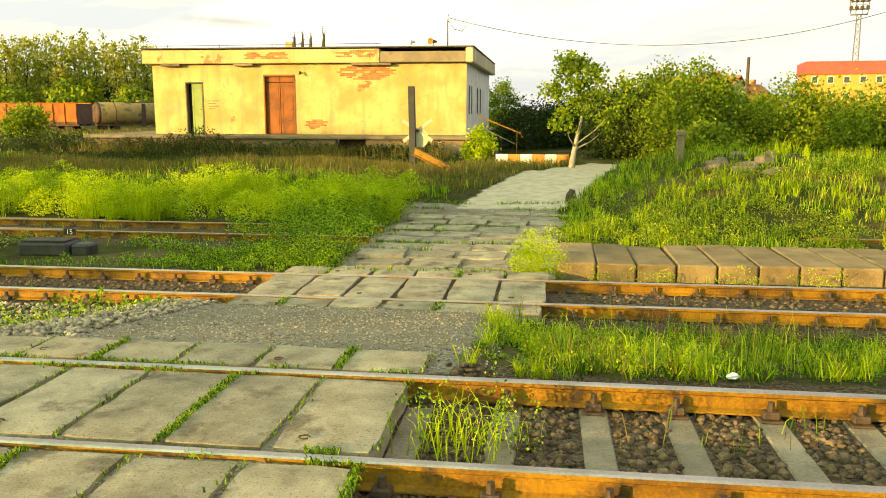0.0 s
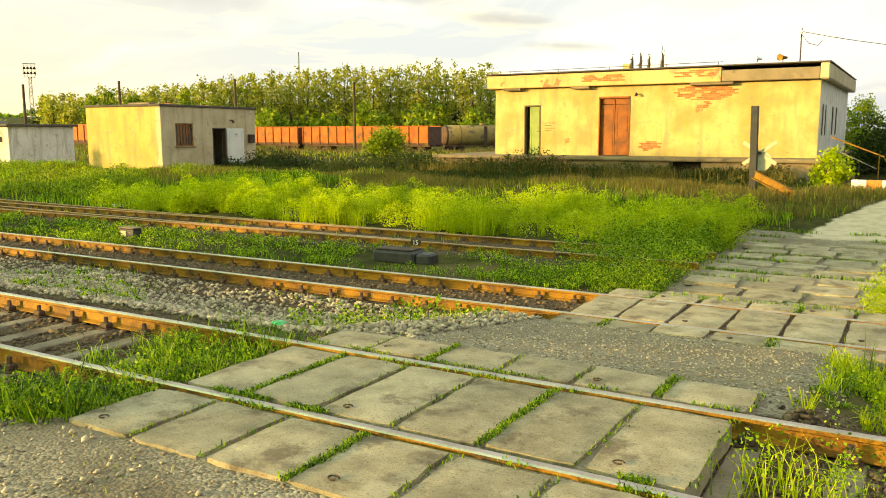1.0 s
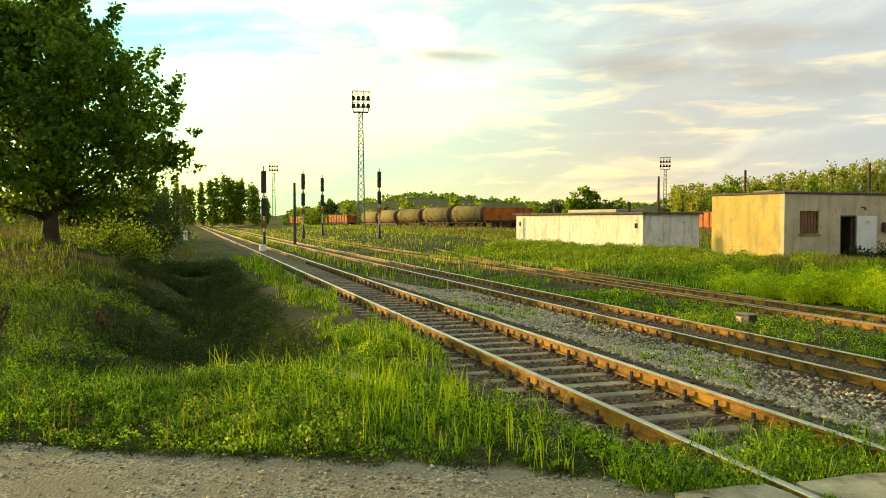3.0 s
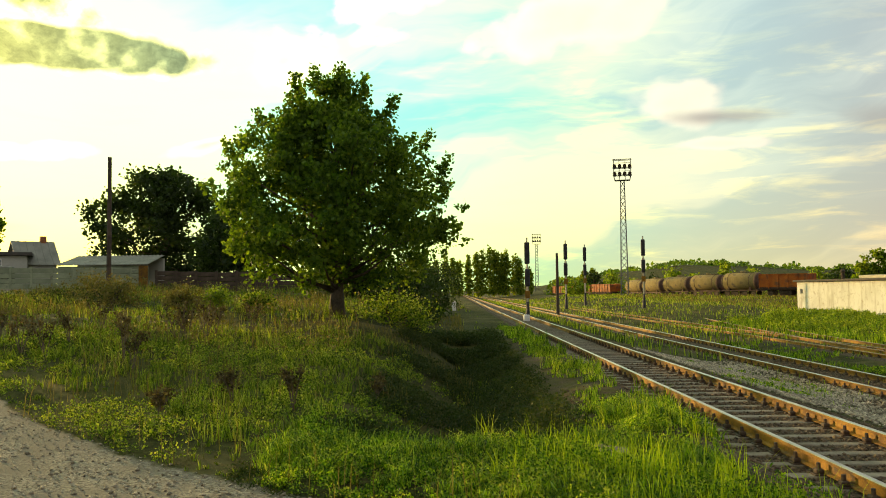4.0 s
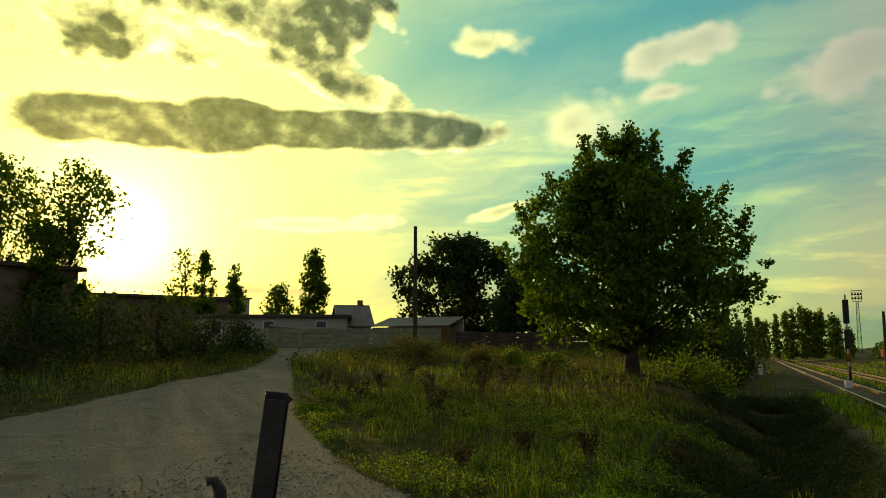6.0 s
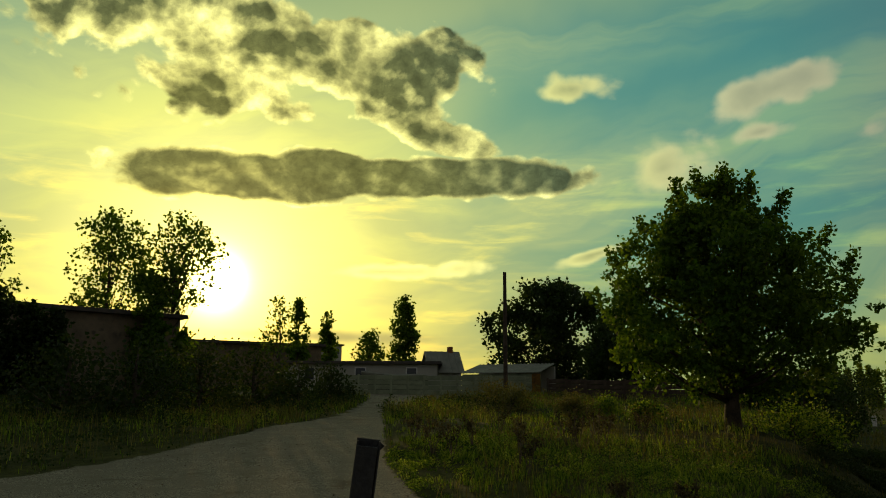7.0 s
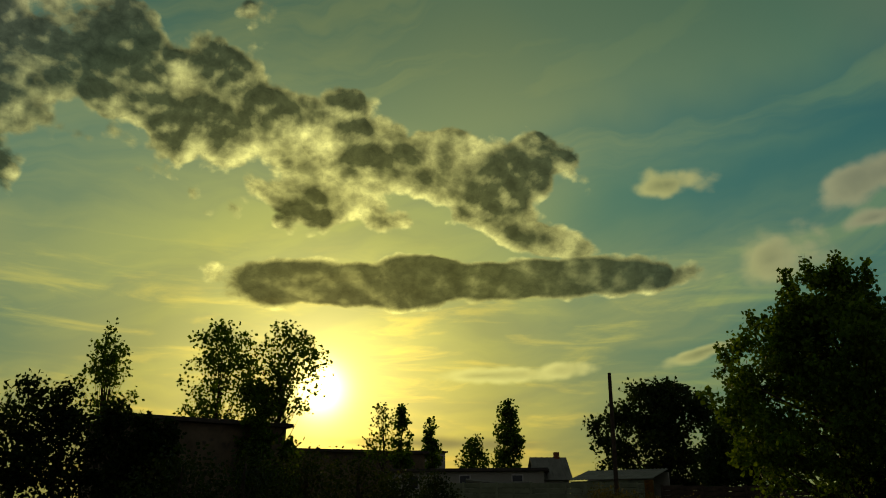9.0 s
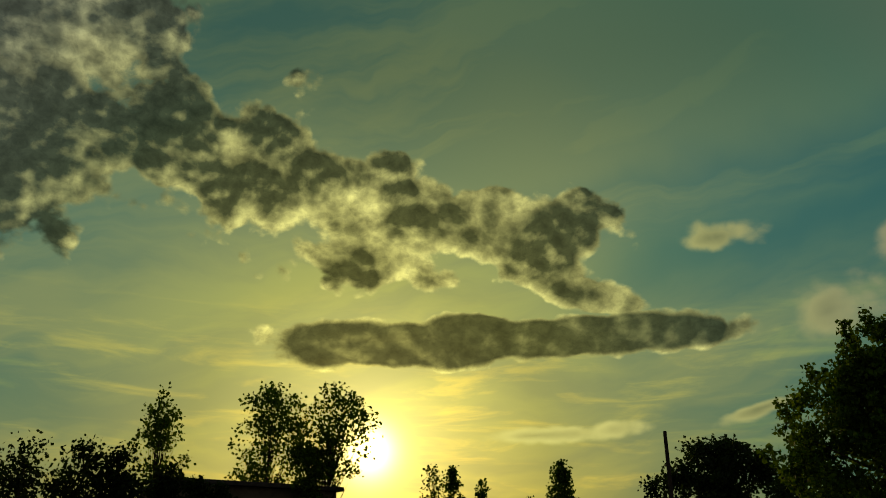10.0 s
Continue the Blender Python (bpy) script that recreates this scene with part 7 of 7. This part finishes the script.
def column(name, label, yaw, d, top, half, base=2.6, leaves=2600, leaf=0.4, material=LEAF, low=0.08, group="", n=60):
    p = polar(yaw, d)
    h = top - base
    cl = round_clumps(int(n * 1.6), ((h * low, half * 0.6), (h * 0.3, half), (h * 0.7, half * 0.85), (h * 0.92, half * 0.4), (h, 0.1)), half * 0.42)
    tree(name, label, (p.x, p.y, base), cl, leaves, leaf, material, max(0.12, half * 0.1), group=group, limbs=16, trunk_top=h * 0.9)


column("poplar", "slim poplar behind the sheds", 120.25, 110, 15.9, 1.75, leaves=5600, leaf=0.42, n=110)
column("thuja", "dark pointed conifer against the sunset", 125.6, 105, 12.9, 1.2, leaves=2600)
column("thuja", "pointed conifer beside the hall", 127.6, 84, 12.3, 0.95, leaves=2200, leaf=0.34)
column("garden_tree", "thin airy tree against the sunset", 128.9, 82, 12.0, 1.7, leaves=800, leaf=0.3, low=0.4)
column("garden_bush", "round bush behind the fence", 122.7, 92, 9.7, 1.8, leaves=1800, leaf=0.32, low=0.3)
p = polar(140.1, 62)
tree("sunset_tree", "loose-crowned tree with the sun beside it", (p.x, p.y, 1.8), round_clumps(110, ((4.6, 1.2), (7.0, 3.0), (9.5, 3.2), (12.0, 2.2), (13.4, 0.8)), 0.8, 0.3), 5200, 0.27, LEAF, 0.2, limbs=50, spread=0.6)
p = polar(136.0, 60)
tree("sunset_tree", "spreading tree partly covering the sun", (p.x, p.y, 1.8), [(x - 0.12 * max(0, z - 9), y, z, r) for x, y, z, r in round_clumps(100, ((6.5, 1.2), (8.2, 2.2), (10.0, 2.9), (11.3, 2.7), (13.2, 0.7)), 0.75, 0.3)], 4200, 0.27, LEAF, 0.2, limbs=50, spread=0.6)
column("thuja", "dense ivy-clad column below the spreading tree", 137.4, 58, 10.2, 1.1, 1.8, 4200, 0.3)
column("garden_tree", "small leafy tree below the sun", 135.3, 57, 6.6, 1.0, 1.8, 1200, 0.28)
p = polar(147.3, 60)
tree("sunset_tree", "thin young tree above the hedge", (p.x, p.y, 1.8), round_clumps(70, ((6.0, 1.6), (8.5, 1.9), (11.0, 1.1), (12.6, 0.3)), 0.6, 0.2), 1700, 0.27, LEAF, 0.16, limbs=40, spread=0.6)
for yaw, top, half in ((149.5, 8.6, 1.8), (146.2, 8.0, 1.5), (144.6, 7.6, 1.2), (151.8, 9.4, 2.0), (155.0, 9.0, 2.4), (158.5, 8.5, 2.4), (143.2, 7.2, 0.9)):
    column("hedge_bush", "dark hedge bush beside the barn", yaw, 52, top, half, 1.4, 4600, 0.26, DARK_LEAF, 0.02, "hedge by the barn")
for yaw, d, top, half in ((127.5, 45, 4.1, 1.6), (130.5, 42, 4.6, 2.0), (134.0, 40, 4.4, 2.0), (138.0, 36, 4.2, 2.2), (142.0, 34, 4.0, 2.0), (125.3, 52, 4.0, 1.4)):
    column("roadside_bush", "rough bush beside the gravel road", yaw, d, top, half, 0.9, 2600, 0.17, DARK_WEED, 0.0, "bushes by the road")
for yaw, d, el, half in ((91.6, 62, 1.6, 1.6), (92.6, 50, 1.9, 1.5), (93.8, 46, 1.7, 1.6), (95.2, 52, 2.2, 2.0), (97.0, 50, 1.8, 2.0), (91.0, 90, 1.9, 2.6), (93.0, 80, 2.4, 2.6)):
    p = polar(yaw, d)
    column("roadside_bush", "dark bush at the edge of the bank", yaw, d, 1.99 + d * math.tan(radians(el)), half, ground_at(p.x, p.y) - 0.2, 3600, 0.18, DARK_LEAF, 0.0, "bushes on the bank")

def dead_weed(yaw, d, h, seed):
    """A dry branching weed: thin brown stems with ragged seed heads."""
    r = random.Random(seed)
    p = polar(yaw, d)
    weed = thing("dead_weed", pose(p.x, p.y, ground_at(p.x, p.y) - 0.03), "dry brown branching weed standing in the grass", "weed", "dry weeds on the bank")
    bm, tips = bmesh.new(), []
    for k in range(4):
        a, lean = r.uniform(0, 6.28), r.uniform(0.1, 0.4) * h
        top = Vector((lean * math.cos(a), lean * math.sin(a), h * r.uniform(0.7, 1.0)))
        add_tube(bm, [(0, 0, 0), top * 0.5 + Vector((0, 0, 0.05)), top], [0.014, 0.011, 0.006], 4)
        for q in range(3):
            s0 = top * (0.5 + 0.15 * q)
            e = s0 + Vector((r.uniform(-0.16, 0.16), r.uniform(-0.16, 0.16), r.uniform(0.08, 0.22))) * h
            add_tube(bm, [s0, e], [0.008, 0.004], 4)
            tips += [e, s0.lerp(e, 0.6)]
        tips += [top, top * 0.93, top * 0.86]
    part("stem", bm, WOOD, weed)
    pts = np.repeat(np.array([tuple(t) for t in tips]), 9, 0)
    heads = new("seed_head", leaf_mesh("seed_head", pts + rng.normal(0, 0.035, pts.shape), 0.05, DEAD_LEAF, 0.0, 0.5))
    heads.parent = weed
    tagged(heads, kind="stuff")


for k, (yaw, d, h) in enumerate(((118.2, 21, 1.0), (116.8, 20, 1.1), (115.4, 22, 0.9), (112.2, 19, 1.2), (111.6, 18, 0.8), (108.8, 22, 1.2), (108.2, 22, 1.0), (107.0, 22, 1.1), (106.4, 23, 0.9), (103.9, 24, 0.9), (119.4, 23, 0.9), (113.6, 25, 1.0), (105.2, 14, 0.6), (101.2, 13, 0.7), (109.9, 13, 0.5), (95.5, 15, 0.6))):
    dead_weed(yaw, d, h, 40 + k)
for k, (yaw, d, top, half, m) in enumerate(((113.8, 46, 3.0, 1.5, DRY), (112.6, 44, 2.6, 1.2, DRY), (108.5, 38, 2.1, 0.9, DRY), (103.6, 34, 1.9, 0.8, BANK_BLADES), (94.6, 33, 1.9, 1.5, BANK_BLADES), (93.4, 34, 1.8, 1.2, BANK_BLADES), (106.4, 40, 2.2, 0.8, BUSH_LEAF))):
    p = polar(yaw, d)
    column("shrub", "yellowing shrub in the rough grass of the bank" if m is not DRY else "dry brown shrub before the fence", yaw, d, top, half, ground_at(p.x, p.y) - 0.1, 2600, 0.1, m, 0.0, "shrubs on the bank", 60)
x, y = polar(80.9, 10.2)[:2]
stone = part("concrete_fragment", slab_mesh_block(0.62, 0.4, 0.1), OLD_CONCRETE)
stone.matrix_basis = pose(x, y, ground_at(x, y) + 0.1, 4, -3, 70)
tagged(stone, "flat broken piece of concrete lying in grass", "rubble")

# wood of poplars beyond the wagons
for k, yaw in enumerate(np.arange(26.4, 56.5, 0.3)):
    d = 195 + 14 * math.sin(k * 1.9)
    el = np.interp(yaw, [26, 31, 37, 44, 50, 56], [4.2, 4.5, 4.35, 3.7, 2.8, 2.2]) + 0.22 * math.sin(k * 2.7) + 0.15 * math.sin(k * 5.1)
    column("poplar", "tall poplar of the wood beyond the wagons", yaw + 0.15 * math.sin(k * 3.3), d, 1.99 + d * math.tan(radians(el)), 1.9 + 0.4 * math.sin(k * 1.3), -1.0, 900, 0.55, POPLAR_LEAF, 0.1, "wood beyond the yard", 60)
for k, yaw in enumerate(np.arange(25.5, 84.0, 1.3)):
    d = 175 + 30 * math.sin(k * 2.3) + (60 if yaw > 52 else 0)
    top = 1.99 + d * math.tan(radians(1.5 - 0.6 * (yaw > 52) + 0.4 * math.sin(k * 1.7)))
    column("thicket_bush", "low thicket behind the wagons", yaw, d, top, 3.4, -1.0, 900, 0.75, BUSH_LEAF if k % 3 else DARK_LEAF, 0.0, "thicket behind the wagons", 30)
for k, (yaw, el) in enumerate(((61.8, 2.0), (63.2, 1.9), (62.4, 2.3), (52.5, 2.7), (51.0, 2.6), (53.6, 2.4), (71.5, 1.7), (47.8, 2.6))):
    column("garden_tree", "yard tree behind the low store", yaw, 150, 1.99 + 150 * math.tan(radians(el)), 1.6, -0.5, 1300, 0.5, BUSH_LEAF, 0.1, "trees behind the store", 34)
for k, (yaw, el) in enumerate(((85.6, 2.55), (86.2, 2.8), (86.8, 2.75), (87.4, 3.0), (87.9, 2.9), (88.9, 2.5), (89.6, 2.2), (90.5, 2.6), (91.2, 2.2), (92.0, 2.7), (93.0, 2.4), (80.2, 1.5), (80.8, 1.35), (95, 2.5), (97, 2.4), (85.3, 2.2), (86.5, 2.5), (87.1, 2.9), (88.3, 2.7), (90.0, 2.4), (84.6, 1.5))):
    column("poplar", "dark poplar at the end of the tracks", yaw, 300, 1.99 + 300 * math.tan(radians(el)), 1.3 if k % 3 else 1.8, 0.5, 1100, 0.85, BUSH_LEAF, 0.0, "trees at the end of the tracks", 110)
# low wood along the crest of the far hills
a, d = rng.uniform(24, 83, 9000), rng.uniform(900, 1150, 9000)
x, y = -np.sin(np.radians(a)) * d, np.cos(np.radians(a)) * d
c = np.stack([x, y, terrain(x, y) + rng.uniform(0, 5.0, len(x)) * (0.35 + 0.65 * speckle(a, d * 0.01, 1.9, 0.7))], 1)
tagged(new("far_wood", leaf_mesh("far_wood", c, 3.4, LEAF, 0.0, 0.6)), "dark low wood along the crest of far hills", "wood", kind="stuff")
# bush in front of the wagons
column("young_tree", "young leafy tree in the dry grass", 34.4, 62, 2.4, 1.55, -0.4, 3200, 0.2, BUSH_LEAF, 0.05)
# beside the freight shed
p = polar(-1.6, 31.0)
cl = [(x - 0.45, y, z, r) for x, y, z, r in round_clumps(50, ((1.4, 1.2), (2.2, 1.75), (3.1, 1.5), (4.2, 0.9)), 0.42)]
tree("fruit_tree", "small crooked tree with a whitewashed trunk", (p.x, p.y, ground_at(p.x, p.y)), [(x + 0.75, y, z, r * 0.8) for x, y, z, r in cl], 3600, 0.14, BUSH_LEAF, 0.13, PALE_BARK, lean=(0.45, 0.0), limbs=9, trunk_top=2.4)
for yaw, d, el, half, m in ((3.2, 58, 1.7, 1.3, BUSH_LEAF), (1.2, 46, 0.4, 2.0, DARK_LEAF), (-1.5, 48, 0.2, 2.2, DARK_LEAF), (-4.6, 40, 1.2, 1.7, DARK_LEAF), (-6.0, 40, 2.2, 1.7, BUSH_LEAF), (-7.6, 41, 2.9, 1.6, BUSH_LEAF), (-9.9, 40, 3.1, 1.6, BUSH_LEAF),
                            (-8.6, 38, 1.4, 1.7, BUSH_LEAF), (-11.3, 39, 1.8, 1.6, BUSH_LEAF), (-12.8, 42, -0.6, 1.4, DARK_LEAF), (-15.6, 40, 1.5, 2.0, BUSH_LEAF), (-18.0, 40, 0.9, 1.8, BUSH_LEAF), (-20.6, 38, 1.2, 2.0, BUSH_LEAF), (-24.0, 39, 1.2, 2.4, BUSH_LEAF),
                            (-3.0, 50, 1.0, 1.8, BUSH_LEAF), (-13.9, 50, 0.9, 1.6, BUSH_LEAF), (-10.3, 33, -1.2, 1.2, BUSH_LEAF)):
    column("bush", "dense leafy bush along the far lane", yaw, d, 1.99 + d * math.tan(radians(el)), half, -0.4, 7500, 0.14, m, 0.0, "bushes along the lane", 90)
column("elder_bush", "bright weed bush at the shed's corner", 4.9, 34.2, 1.25, 0.7, -0.35, 1500, 0.13, YELLOW_WEED_AND_LIT, 0.0)
for k in range(4):
    column("roof_weed", "thin weed growing on the shed's roof", 17.5 - 0.55 * k - (k == 3) * 0.3, 38.5, 5.4 + 0.15 * (k % 2), 0.12, 4.55, 16, 0.07, DARK_WEED, 0.3, "weeds on the roof", 10)
